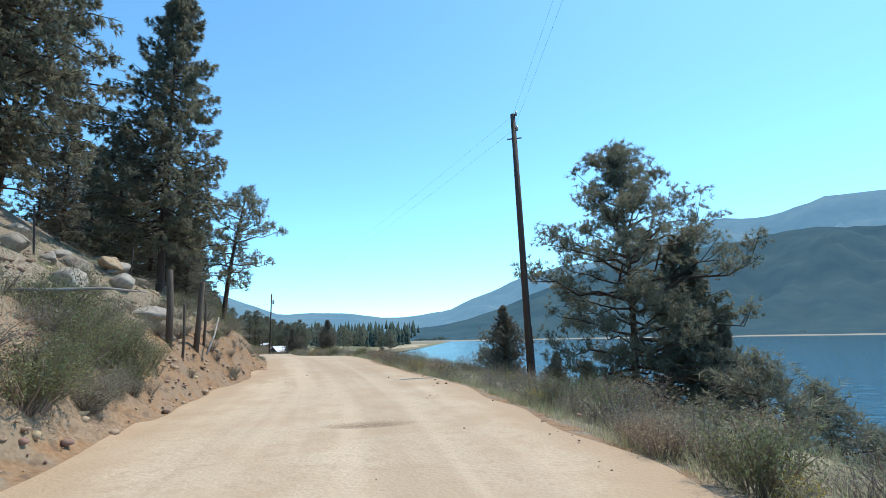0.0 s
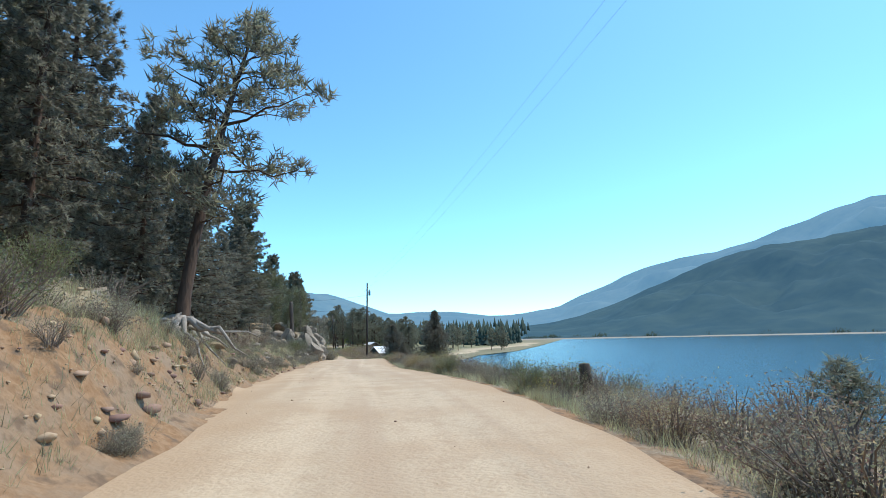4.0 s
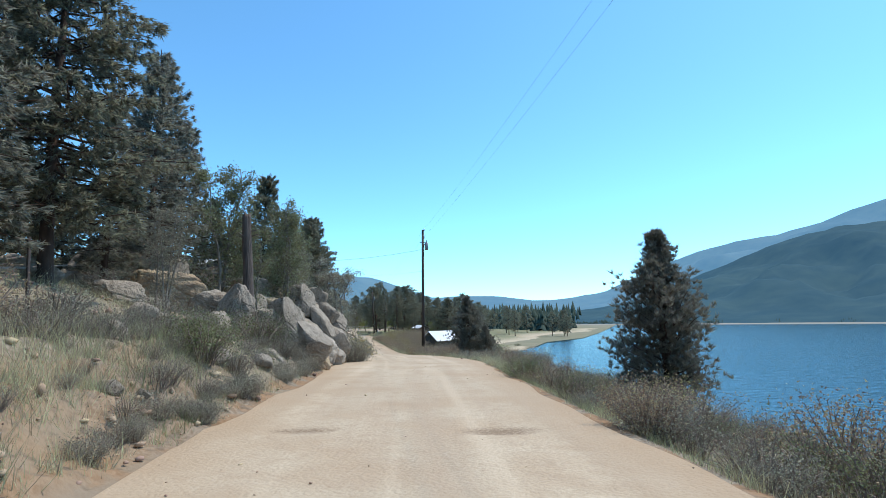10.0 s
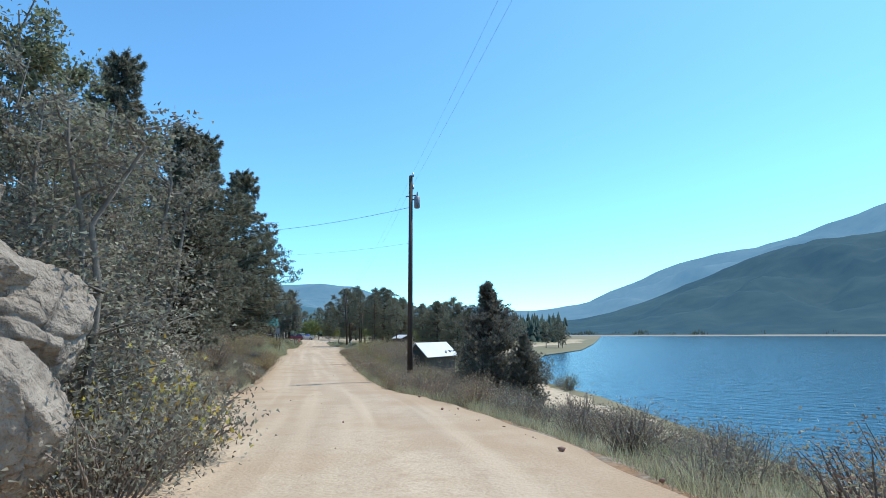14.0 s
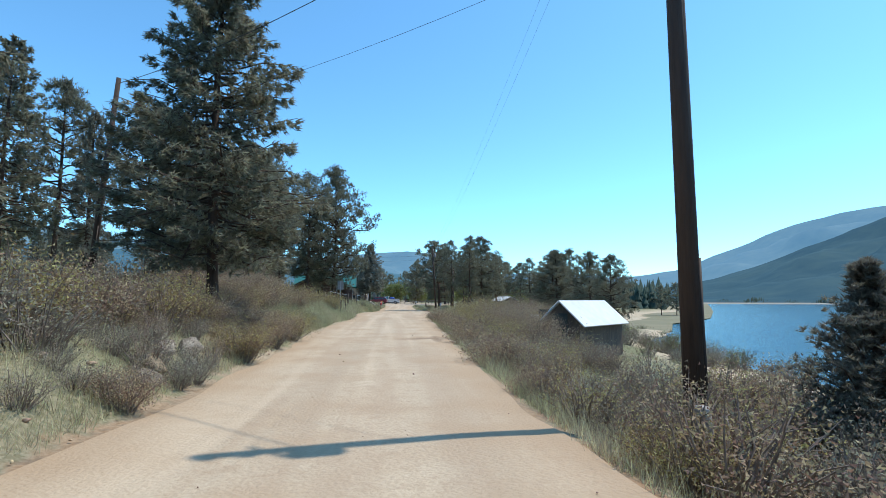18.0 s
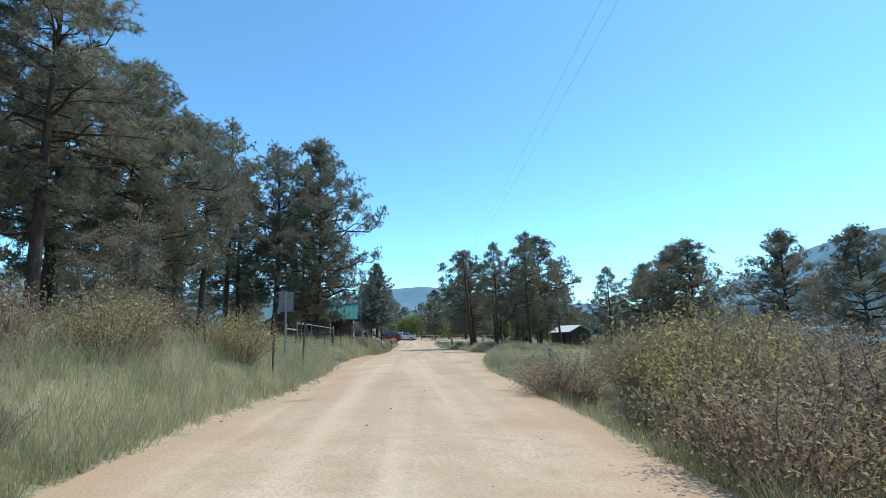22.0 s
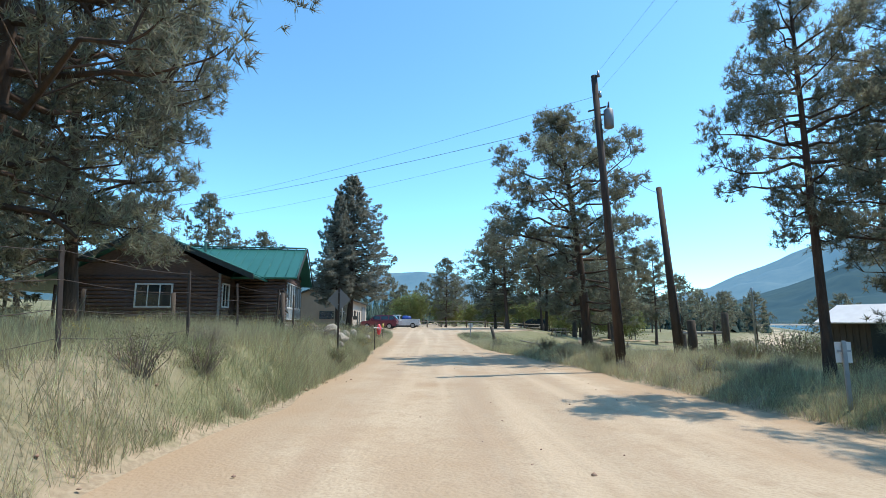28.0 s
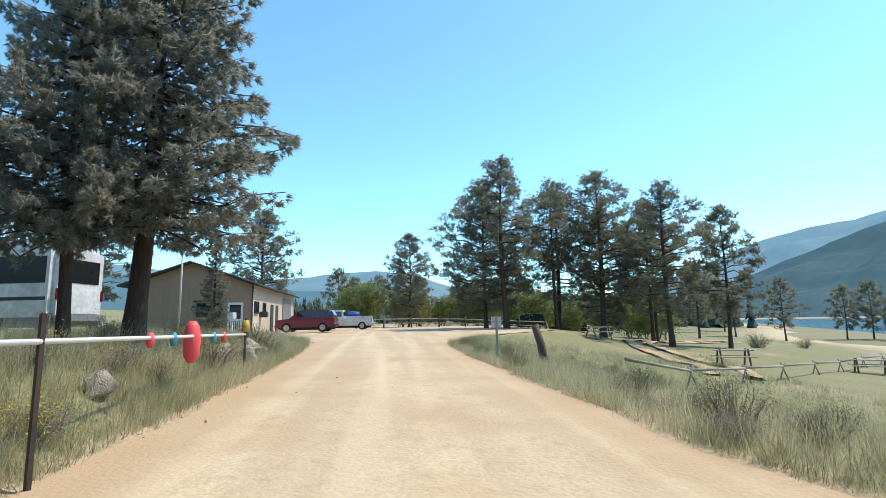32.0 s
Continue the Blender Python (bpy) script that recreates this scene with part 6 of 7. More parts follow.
def dead_trunk(x, y, h, r):
    """A barkless tree trunk, broken off at the top, with knots and branch stubs."""
    rng = np.random.default_rng(77)
    ob = thing("dead_trunk", "grey-brown dead tree trunk beside the rocks", "tree trunk", at=pose(x, y, gz(x, y)))
    n, sides = 34, 18
    v = []
    for i in range(n):
        f = i / (n - 1)
        z = -0.3 + (h + 0.3) * f
        rr = r * (1.0 - 0.32 * f) * (1.25 if i == 0 else 1)
        for k in range(sides):
            a = k * math.tau / sides
            q = 1 + 0.16 * noise.noise((math.cos(a) * 1.4, math.sin(a) * 1.4, z * 0.8)) + 0.09 * noise.noise((math.cos(a) * 6, math.sin(a) * 6, z * 2.2))
            jag = 0.22 * noise.noise((math.cos(a) * 2, math.sin(a) * 2, 4.0)) if i == n - 1 else 0
            v.append((math.cos(a) * rr * q - 0.14 * f, math.sin(a) * rr * q - 0.2 * f, z + jag))
    i, j = np.meshgrid(np.arange(n - 1), np.arange(sides), indexing="ij")
    fc = np.stack([i * sides + j, i * sides + (j + 1) % sides, (i + 1) * sides + (j + 1) % sides, (i + 1) * sides + j], -1).reshape(-1, 4)
    v.append((-0.14, -0.2, h - 0.15))
    top = [(len(v) - 1, (n - 1) * sides + k, (n - 1) * sides + (k + 1) % sides) for k in range(sides)]
    part("trunk", mesh("dead_trunk", v, [tuple(int(q) for q in f) for f in fc] + top, [M_SNAG], True), None, ob)
    for k in range(7):
        z, a = rng.uniform(1.2, h - 0.3), rng.uniform(0, 6.28)
        d = Vector((math.cos(a), math.sin(a), 0.35))
        p = Vector((-0.14 * z / h, -0.2 * z / h, z))
        part("branch_stub", rod(p + d * r * 0.6, p + d * (r + rng.uniform(0.06, 0.3)), 0.025, 0.012, sides=6), M_SNAG, ob)


dead_trunk(6.63, 136.98, 3.8, 0.19)
timber_post(-3.2, 161.5, 0.75, 0.09, label="pale sawn stub post beside the utility pole", mat=M_GREYWOOD)
timber_post(34.3, 115.6, 0.7, 0.13, label="short sawn wooden post on the lakeside verge")
for x, y, h, r, l in ((35.2, 97.6, 1.95, 0.085, (-0.1, -0.05)), (34.6, 99.3, 1.95, 0.08, (0.05, 0.05)), (35.3, 98.0, 1.5, 0.035, (-0.05, 0)), (34.3, 100.0, 1.3, 0.04, (0, 0)), (-62.4, 227.4, 1.2, 0.13, (-0.35, 0.05))):
    timber_post(x, y, h, r, l)


def wire_fence(places, h, strands, label, steel=True, every=0):
    """Posts and sagging strands through the places."""
    ob = thing("wire_fence", label, "fence", "fences")
    tops = []
    for k, (x, y) in enumerate(places):
        z = gz(x, y)
        wood = (every and k % every == 0) or not steel
        lx, ly = RNG.normal(0, 0.05, 2)
        bm = tube([(x, y, z - 0.3), (x + lx, y + ly, z + h)], [0.075, 0.065], 8) if wood else box((0.045, 0.05, h + 0.3), (x, y, z + h / 2 - 0.15), 0.006, (RNG.normal(0, 2), RNG.normal(0, 2), RNG.uniform(0, 90)))
        part("post", bm, M_WOOD_OLD if wood else M_DARKSTEEL, ob)
        tops.append(Vector((x + lx * wood, y + ly * wood, z)))
    for k in range(strands):
        up = h * (0.95 - 0.8 * k / max(1, strands - 1))
        pts = [a.lerp(b, q / 4) + Vector((0, 0, up - 0.06 * math.sin(q / 4 * math.pi))) for a, b in zip(tops, tops[1:]) for q in range(4)] + [tops[-1] + Vector((0, 0, up))]
        part("strand", tube(pts, [0.0045] * len(pts), 4), M_DARKSTEEL, ob)
    return ob


def along(u0, u1, step, off, jitter=0.25):
    out = []
    for u in np.arange(u0, u1, step):
        uu = u + RNG.uniform(-0.3, 0.3)
        x, y = xy(uu, left_edge(uu) + off + RNG.uniform(-jitter, jitter))
        out.append((float(x), float(y)))
    return out


wire_fence(along(2, 58, 4.6, 4.6), 1.25, 3, "rusty steel post fence with sagging wire on the slope", every=5)
wire_fence(along(74, 104, 4.2, 4.4), 1.25, 3, "rusty steel post fence in dry brush", every=4)
wire_fence([(-29.2, 178.6), (-32.2, 181.6), (-35.0, 183.6), (-37.6, 185.2)], 1.35, 3, "steel post wire fence in tall grass before the gate")
wire_fence([(-43.4, 192.2), (-46.0, 195.2), (-48.2, 197.2), (-50.4, 199.6), (-52.4, 201.6), (-53.6, 203.4), (-55.2, 205.0)], 1.25, 4, "steel post wire fence in tall grass by the house")
wire_fence([(-53.6, 203.6), (-56.8, 202.0), (-60.2, 200.6), (-63.4, 198.6), (-67, 196.4)], 1.2, 4, "wood post wire fence beside the dark house", steel=False)


def pipe_gate():
    a, b = Vector((-41.5, 187.6, 0)), Vector((-42.8, 191.1, 0))
    z = gz(-42.2, 189.3)
    ob = thing("field_gate", "old pipe gate between wooden posts, closed", "gate")
    for p, h in ((Vector((-41.0, 186.6, 0)), 1.4), (a, 1.45), (b, 1.25)):
        part("gate_post", tube([(p.x, p.y, gz(p.x, p.y) - 0.3), (p.x, p.y, gz(p.x, p.y) + h - 0.04), (p.x, p.y, gz(p.x, p.y) + h)], [0.085, 0.08, 0.065], 10), M_WOOD_OLD, ob)
    za, zb = Vector((0, 0, z + 1.35)), Vector((0, 0, z + 1.05))
    lo = Vector((0, 0, z + 0.12))
    f = part("gate_frame", tube([a + lo, b + lo, b + zb, a + za, a + lo], [0.025] * 5, 8), M_STEEL, ob)
    for k in (1, 2, 3):
        p = a.lerp(b, k / 4)
        part("upright", rod(p + lo, p + za.lerp(zb, k / 4), 0.014), M_DARKSTEEL, ob)
    for k in (1, 2):
        part("crossbar", rod(a + lo.lerp(za, k / 3), b + lo.lerp(zb, k / 3), 0.012), M_DARKSTEEL, ob)
    p = Vector((-41.0, 186.6, 0))
    part("top_rail", rod(p + Vector((0, 0, gz(p.x, p.y) + 1.1)), a + Vector((0, 0, gz(a.x, a.y) + 1.0)), 0.05), M_GREYWOOD, ob, "weathered grey top rail")


pipe_gate()
tagged(part("timber_sleeper", box((1.0, 0.2, 0.18), (0, 0, 0.08), 0.025, (0, 4, 0)), M_GREYWOOD, at=on(-37.9, 187.2, 48)), "weathered timber sleeper at the road edge", "timber")
tagged(part("leaning_pole", tube([(35.0, 99.3, 1.0), (34.75, 99.9, 1.55), (34.4, 100.5, 2.1)], [0.035, 0.03, 0.022], 7), M_GREYWOOD), "bleached thin pole leaning on the bank", "pole")
tagged(part("sawn_stump", tube([(0, 0, -0.3), (0, 0, 0.68), (0, 0, 0.71)], [0.15, 0.13, 0.115], 14), M_GREYWOOD, at=on(-27.4, 190.2)), "pale sawn tree stump in the grass", "stump")
tagged(part("fallen_branch", tube([(0, 0, 0.03), (0.6, 0.1, 0.06), (1.3, -0.05, 0.09), (1.9, 0.1, 0.05)], [0.04, 0.035, 0.025, 0.012], 7), M_GREYWOOD, at=on(36.6, 92.6, 40)), "bleached fallen branch on the bank", "branch")


def sign(x, y, h, kind, face_turn, label, w=0.6, hh=0.75):
    ob = thing("road_sign", label, "sign", "road signs", at=pose(x, y, gz(x, y), 0, 0, face_turn))
    part("sign_post", box((0.06, 0.035, h + 0.3), (0, 0, h / 2 - 0.15), 0.006), M_DARKSTEEL if kind == "diamond" else M_STEEL, ob)
    if kind == "diamond":
        part("sign_plate", box((0.56, 0.006, 0.56), (0, 0.03, h - 0.43), 0.002, (0, 45, 0)), M_SIGNBACK, ob, "grey back of a diamond sign plate")
    else:
        part("sign_plate", box((w, 0.006, hh), (0, 0.03, h - hh / 2 - 0.02), 0.002), M_SIGNBACK if kind == "back" else M_WHITE, ob, "flat sign plate")
        part("brace", box((w * 0.8, 0.02, 0.03), (0, 0.012, h - hh / 2), 0.003), M_STEEL, ob)
    for dz in (0.2, 0.6):
        part("bolt", rod((0, -0.03, h - dz), (0, 0.045, h - dz), 0.012, sides=6), M_STEEL, ob)


sign(-54.8, 206.5, 2.2, "diamond", 38, "grey back of a diamond road sign on steel post")
sign(-31.3, 180.3, 2.1, "back", 42, "grey back of a rectangular road sign on post", 0.45, 0.62)
sign(-41.4, 205.1, 0.95, "plain", 30, "small white notice sign in the meadow grass", 0.22, 0.3)
sign(-62.6, 224.6, 1.2, "plain", 35, "white notice on a short post by the road", 0.28, 0.3)


def log_barrier():
    """A pale top rail and a low log between a short and a tall post."""
    a, b = Vector((-48.6, 224.9, 0)), Vector((-45.7, 220.2, 0))
    ob = thing("log_barrier", "log barrier with a bleached top rail between dark posts", "barrier")
    za, zb = -1.75, -1.65
    for p, top, r in ((a, -0.42, 0.16), (b, 0.45, 0.16), (a.lerp(b, 0.78), 0.1, 0.06)):
        part("barrier_post", tube([(p.x, p.y, gz(p.x, p.y) - 0.3), (p.x, p.y, top - 0.04), (p.x, p.y, top)], [r, r * 0.9, r * 0.75], 10), M_WOOD_OLD, ob)
    up = Vector((0, 0, 1))
    part("top_rail", tube([a + up * (za + 1.2), a.lerp(b, 0.5) + up * ((za + zb) / 2 + 1.22), b + up * (zb + 1.24)], [0.075, 0.07, 0.06], 8), M_GREYWOOD, ob, "bleached top rail")
    part("low_log", tube([a + up * (za + 0.14), b + up * (zb + 0.14)], [0.14, 0.12], 8), M_WOOD_OLD, ob)


log_barrier()
timber_post(-45.7, 214.5, 1.25, 0.15, label="short dark stub post beside the pole")


tagged(part("metal_pole", tube([(0, 0, -0.3), (0, 0, 3.5), (0, 0, 3.62)], [0.05, 0.04, 0.07], 8), M_STEEL, at=on(-45.0, 223.0)), "thin grey metal pole in the meadow", "pole")
tagged(part("bleached_log", tube([(0, 0, 0.12), (0.9, 0.05, 0.15), (1.9, 0, 0.14)], [0.16, 0.15, 0.12], 10), M_GREYWOOD, at=on(-45.2, 225.4, 30)), "bleached log lying in the meadow grass", "log")


def rail_fence(places, label, h=0.75):
    """Poles laid on crossed legs."""
    ob = thing("pole_fence", label, "fence", "fences")
    pts = [Vector((x, y, gz(x, y))) for x, y in places]
    for a, b in zip(pts, pts[1:]):
        part("pole_rail", tube([a + Vector((0, 0, h)), b + Vector((0, 0, h - 0.03))], [0.05, 0.042], 7), M_GREYWOOD, ob)
    for p in pts[1:]:
        for sx in (-1, 1):
            part("leg", tube([p + Vector((0.3 * h * sx, 0.2 * h * sx, -0.1)), p + Vector((-0.14 * h * sx, -0.08 * h * sx, h + 0.14))], [0.034, 0.026], 7), M_GREYWOOD, ob)


rail_fence([(-59.7, 226.5), (-58.7, 230.2), (-57.5, 234.3), (-56.4, 238.3), (-55.2, 242.7), (-54.0, 247.1), (-52.6, 252.1), (-51.1, 257.7)], "low weathered pole fence on crossed legs", 0.55)
rail_fence([(-53.5, 224.5), (-51.4, 225.4), (-49.0, 226.4), (-45.0, 227.6)], "low pole fence behind the pines", 0.6)
for a, b in (((-98, 251), (-88, 258)), ((-88, 258), (-78, 264))):
    ob = thing("rail_fence", "grey split rail fence behind the parking area", "fence", "fences")
    for k in range(5):
        x, y = a[0] + (b[0] - a[0]) * k / 4, a[1] + (b[1] - a[1]) * k / 4
        part("post", tube([(x, y, gz(x, y) - 0.2), (x, y, gz(x, y) + 1.15)], [0.09, 0.08], 7), M_WOOD_OLD, ob)
    for z in (0.5, 0.95):
        part("rail", tube([(*a, gz(*a) + z), (*b, gz(*b) + z)], [0.055, 0.05], 7), M_GREYWOOD, ob)


# ---- buildings ----
AX, NX = Vector((-0.673, 0.739, 0)), Vector((-0.739, -0.673, 0))


def frame_at(x, y, z):
    """x along the road, y away from it, z up."""
    return Matrix((((AX.x), NX.x, 0, x), ((AX.y), NX.y, 0, y), (0, 0, 1, z), (0, 0, 0, 1)))


def slab(points, thick, mat_name="slab"):
    """A flat panel through four points, with thickness downwards."""
    bm = bmesh.new()
    a, b, c, d = (Vector(p) for p in points)
    n = (b - a).cross(d - a).normalized() * thick
    top = [bm.verts.new(p) for p in (a, b, c, d)]
    low = [bm.verts.new(p - n) for p in (a, b, c, d)]
    bm.faces.new(top)
    bm.faces.new(low[::-1])
    for k in range(4):
        bm.faces.new((top[k], low[k], low[(k + 1) % 4], top[(k + 1) % 4]))
    bmesh.ops.recalc_face_normals(bm, faces=bm.faces)
    return bm


def gable_wall(x0, x1, z0, eave, apex, y, thick, axis="y"):
    """A pentagon wall standing in the plane y (or x) = y."""
    bm = bmesh.new()
    mid = (x0 + x1) / 2
    pts = [(x0, z0), (x1, z0), (x1, eave), (mid, apex), (x0, eave)]
    put = (lambda q, o: (q[0], y + o, q[1])) if axis == "y" else (lambda q, o: (y + o, q[0], q[1]))
    f, g = [[bm.verts.new(put(q, o)) for q in pts] for o in (0, thick)]
    bm.faces.new(f)
    bm.faces.new(g[::-1])
    for k in range(5):
        bm.faces.new((f[k], g[k], g[(k + 1) % 5], f[(k + 1) % 5]))
    bmesh.ops.recalc_face_normals(bm, faces=bm.faces)
    return bm


def window(parent, x, z, w, h, y, mat, out=-1, panes=2, axis="y", rows=1):
    """A window set 2 cm proud of the wall: frame, sill and panes."""
    put = (lambda a, b, c: (a, b, c)) if axis == "y" else (lambda a, b, c: (b, a, c))
    size = (lambda a, b, c: (a, b, c)) if axis == "y" else (lambda a, b, c: (b, a, c))
    win = part("window", box(size(w, 0.04, h), put(x, y + 0.0 * out, z)), M_GLASS, parent, "dark reflecting window")
    t = 0.06
    for dx in (-w / 2, w / 2):
        part("window_frame", box(size(t, 0.09, h + t), put(x + dx, y + 0.02 * out, z), 0.008), mat, win)
    for dz in (-h / 2, h / 2):
        part("window_frame", box(size(w + t, 0.09, t), put(x, y + 0.024 * out, z + dz), 0.008), mat, win)
    for k in range(1, panes):
        part("mullion", box(size(0.045, 0.07, h), put(x - w / 2 + w * k / panes, y + 0.015 * out, z), 0.006), mat, win)
    for k in range(1, rows):
        part("mullion", box(size(w, 0.07, 0.045), put(x, y + 0.012 * out, z - h / 2 + h * k / rows * 0.75), 0.006), mat, win)
    return win


def logs(parent, x0, x1, z0, z1, y, axis, r=0.085, skip=()):
    """Half-round log courses on a wall face; skip: openings as (a, b, low, high)."""
    n = int((z1 - z0) / (2 * r))
    for k in range(n):
        z = z0 + r + 2 * r * k
        runs = [(x0, x1)]
        for a, b, lo, hi in skip:
            if lo < z < hi:
                runs = [q for p, e in runs for q in ((p, min(e, a)), (max(p, b), e)) if q[1] - q[0] > 0.05]
        for p, e in runs:
            ends = [(p, y, z), (e, y, z)] if axis == "y" else [(y, p, z), (y, e, z)]
            part("log", tube(ends, [r, r], 8), M_LOG, parent)


def cabin_house():
    """Dark log house: a long body and a cross wing whose gable looks on the road."""
    ob = thing("log_house", "dark brown log house with green metal roof", "house", at=frame_at(-63.45, 210.1, -0.3) @ pose(0, 0, 0, 0, 0, 5))
    z0, e, ap = -0.45, 2.75, 4.35
    # cross wing: along x 0..5.5, back y 0..9
    wing = part("wall", gable_wall(0, 5.5, z0, e, ap, 0.1, 0.18), M_LOG, ob)
    logs(wing, 0.0, 5.5, z0 + 0.15, e, 0.1, "y", skip=((0.35, 5.2, 0.55, 2.45),))
    for k in range(9):
        z = e + 0.085 + 0.17 * k
        half = 2.75 * (1 - (z - e) / (ap - e)) - 0.05
        if half > 0.2:
            part("log", tube([(2.75 - half, 0.1, z), (2.75 + half, 0.1, z)], [0.085, 0.085], 8), M_LOG, wing)
    part("skirt", box((5.5, 0.06, 0.3), (2.75, 0.02, z0 + 0.05), 0.01), M_TAN, ob, "tan skirting board")
    for k in range(6):
        win = window(ob, 0.78 + 0.79 * k, 1.75, 0.74, 1.25, 0.06, M_WHITE if k < 3 else M_STEEL, panes=1)
        for j in (0, 1):
            window(ob, 0.6 + 0.79 * k + 0.36 * j, 0.8, 0.33, 0.55, 0.062, M_WHITE if k < 3 else M_STEEL, panes=1)
    side = part("wall", box((0.18, 9, e - z0), (0.09, 4.6, (e + z0) / 2)), M_LOG, ob)
    logs(side, 0.1, 2.5, z0 + 0.15, e, 0.0, "x")
    part("wall", box((0.18, 9, e - z0), (5.41, 4.6, (e + z0) / 2)), M_LOG, ob)
    part("wall", gable_wall(0, 5.5, z0, e, ap, 9.0, 0.18), M_LOG, ob)
    o = 0.45
    for sx in (-1, 1):
        xe, drop = 2.75 + sx * (2.75 + o), (ap - e) * o / 2.75
        r = part("roof", slab([(2.75, -0.55, ap + 0.1), (xe, -0.55, e - drop + 0.1), (xe, 9.3, e - drop + 0.1), (2.75, 9.3, ap + 0.1)][:: sx or 1], 0.1), M_GREENROOF, ob)
        for k in range(20):
            y = -0.5 + k * 0.5
            part("seam", rod((2.75, y, ap + 0.16), (xe, y, e - drop + 0.16), 0.016, sides=4), M_GREENROOF, r)
        part("fascia", slab([(2.75, -0.6, ap + 0.14), (xe, -0.6, e - drop + 0.14), (xe, -0.6, e - drop - 0.08), (2.75, -0.6, ap - 0.08)], 0.04), M_DARKROOF, ob)
    part("ridge_cap", box((0.3, 9.9, 0.05), (2.75, 4.4, ap + 0.17), 0.02), M_GREENROOF, ob)
    part("flue", tube([(1.2, 4.4, 3.3), (1.2, 4.4, 4.5), (1.2, 4.4, 4.52), (1.2, 4.4, 4.62)], [0.07, 0.07, 0.11, 0.11], 10), M_STEEL, ob, "grey metal flue")
    # long body: along x -2.6..2, back y 2.5..10.5, its gable end towards the drive's start
    e2, ap2, mid = 2.55, 4.35, 5.6
    end = part("wall", gable_wall(2.5, 8.7, z0, e2, ap2, -2.6, 0.18, "x"), M_LOG, ob)
    logs(end, 2.5, 8.7, z0 + 0.15, e2, -2.6, "x", skip=((4.4, 6.0, 1.0, 2.1),))
    window(ob, 5.2, 1.55, 1.5, 1.0, -2.64, M_WHITE, axis="x", panes=3)
    front = part("wall", box((1.55, 0.18, e2 - z0), (-1.83, 2.6, (e2 + z0) / 2)), M_LOG, ob)
    logs(front, -2.6, -1.05, z0 + 0.15, e2, 2.5, "y", r=0.075, skip=((-2.35, -1.25, 1.0, 2.2),))
    window(ob, -1.8, 1.6, 1.0, 1.05, 2.46, M_WHITE, panes=2)
    part("corner_board", box((0.1, 0.1, e2 - z0), (-2.62, 2.48, (e2 + z0) / 2), 0.01), M_SIGNBACK, ob)
    entry = part("wall", box((1.2, 0.12, e2 - z0), (-0.5, 3.3, (e2 + z0) / 2)), M_TAN, ob, "shaded tan entry wall")
    part("door", box((0.9, 0.06, 2.0), (-0.5, 3.2, z0 + 1.2), 0.01), M_SIGNBACK, entry, "grey entry door")
    part("wall", box((8.0, 0.18, e2 - z0), (1.4, 8.65, (e2 + z0) / 2)), M_LOG, ob)
    for y0, y1 in ((0.9, mid), (mid, 9.3)):
        za, zb = (e2 - 0.2, ap2) if y0 < mid else (ap2, e2 - 0.2)
        r = part("roof", slab([(-3.2, y0, za + 0.1), (2.75, y0, za + 0.1), (2.75, y1, zb + 0.1), (-3.2, y1, zb + 0.1)], 0.1), M_GREENROOF, ob)
        for k in range(12):
            part("seam", rod((-3.1 + k * 0.52, y0, za + 0.16), (-3.1 + k * 0.52, y1, zb + 0.16), 0.016, sides=4), M_GREENROOF, r)
        part("fascia", slab([(-3.25, y0, za + 0.14), (-3.25, y1, zb + 0.14), (-3.25, y1, zb - 0.1), (-3.25, y0, za - 0.1)], 0.04), M_DARKROOF, ob)
    for y in (9.2, 11.1):
        part("porch_post", rod((-2.6, y, z0), (-2.6, y, 2.0), 0.07), M_LOG, ob)
    part("porch_roof", slab([(-3.2, 9.3, e2 - 0.1), (3, 9.3, e2 - 0.1), (3, 11.7, 1.9), (-3.2, 11.7, 1.9)], 0.08), M_GREENROOF, ob)


cabin_house()


def dish():
    ob = thing("satellite_dish", "grey satellite dish on a bracket", "satellite dish", at=pose(-62.6, 209.5, 1.1, 0, 0, 0))
    bm = bmesh.new()
    rings = []
    for k in range(5):
        r = 0.36 * k / 4
        rings.append([bm.verts.new((math.cos(a * math.tau / 20) * r, math.sin(a * math.tau / 20) * r * 0.92, 0.45 * r * r)) for a in range(20)] if k else [bm.verts.new((0, 0, 0))])
    for a in range(20):
        bm.faces.new((rings[0][0], rings[1][a], rings[1][(a + 1) % 20]))
        for k in range(1, 4):
            bm.faces.new((rings[k][a], rings[k + 1][a], rings[k + 1][(a + 1) % 20], rings[k][(a + 1) % 20]))
    bmesh.ops.solidify(bm, geom=bm.faces, thickness=0.015)
    bmesh.ops.transform(bm, matrix=pose(0, 0, 0.3, 60, 0, 150), verts=bm.verts)
    part("reflector", bm, M_SIGNBACK, ob)
    part("mast", tube([(-0.75, 0.65, -0.55), (-0.2, 0.1, -0.4), (0, 0, 0.25)], [0.03, 0.03, 0.03], 8), M_DARKSTEEL, ob)
    part("feed_arm", rod((0, 0, 0.1), (0.2, -0.42, 0.3), 0.015), M_DARKSTEEL, ob)
    part("receiver", box((0.08, 0.1, 0.08), (0.21, -0.44, 0.32), 0.015), M_WHITE, ob)


dish()


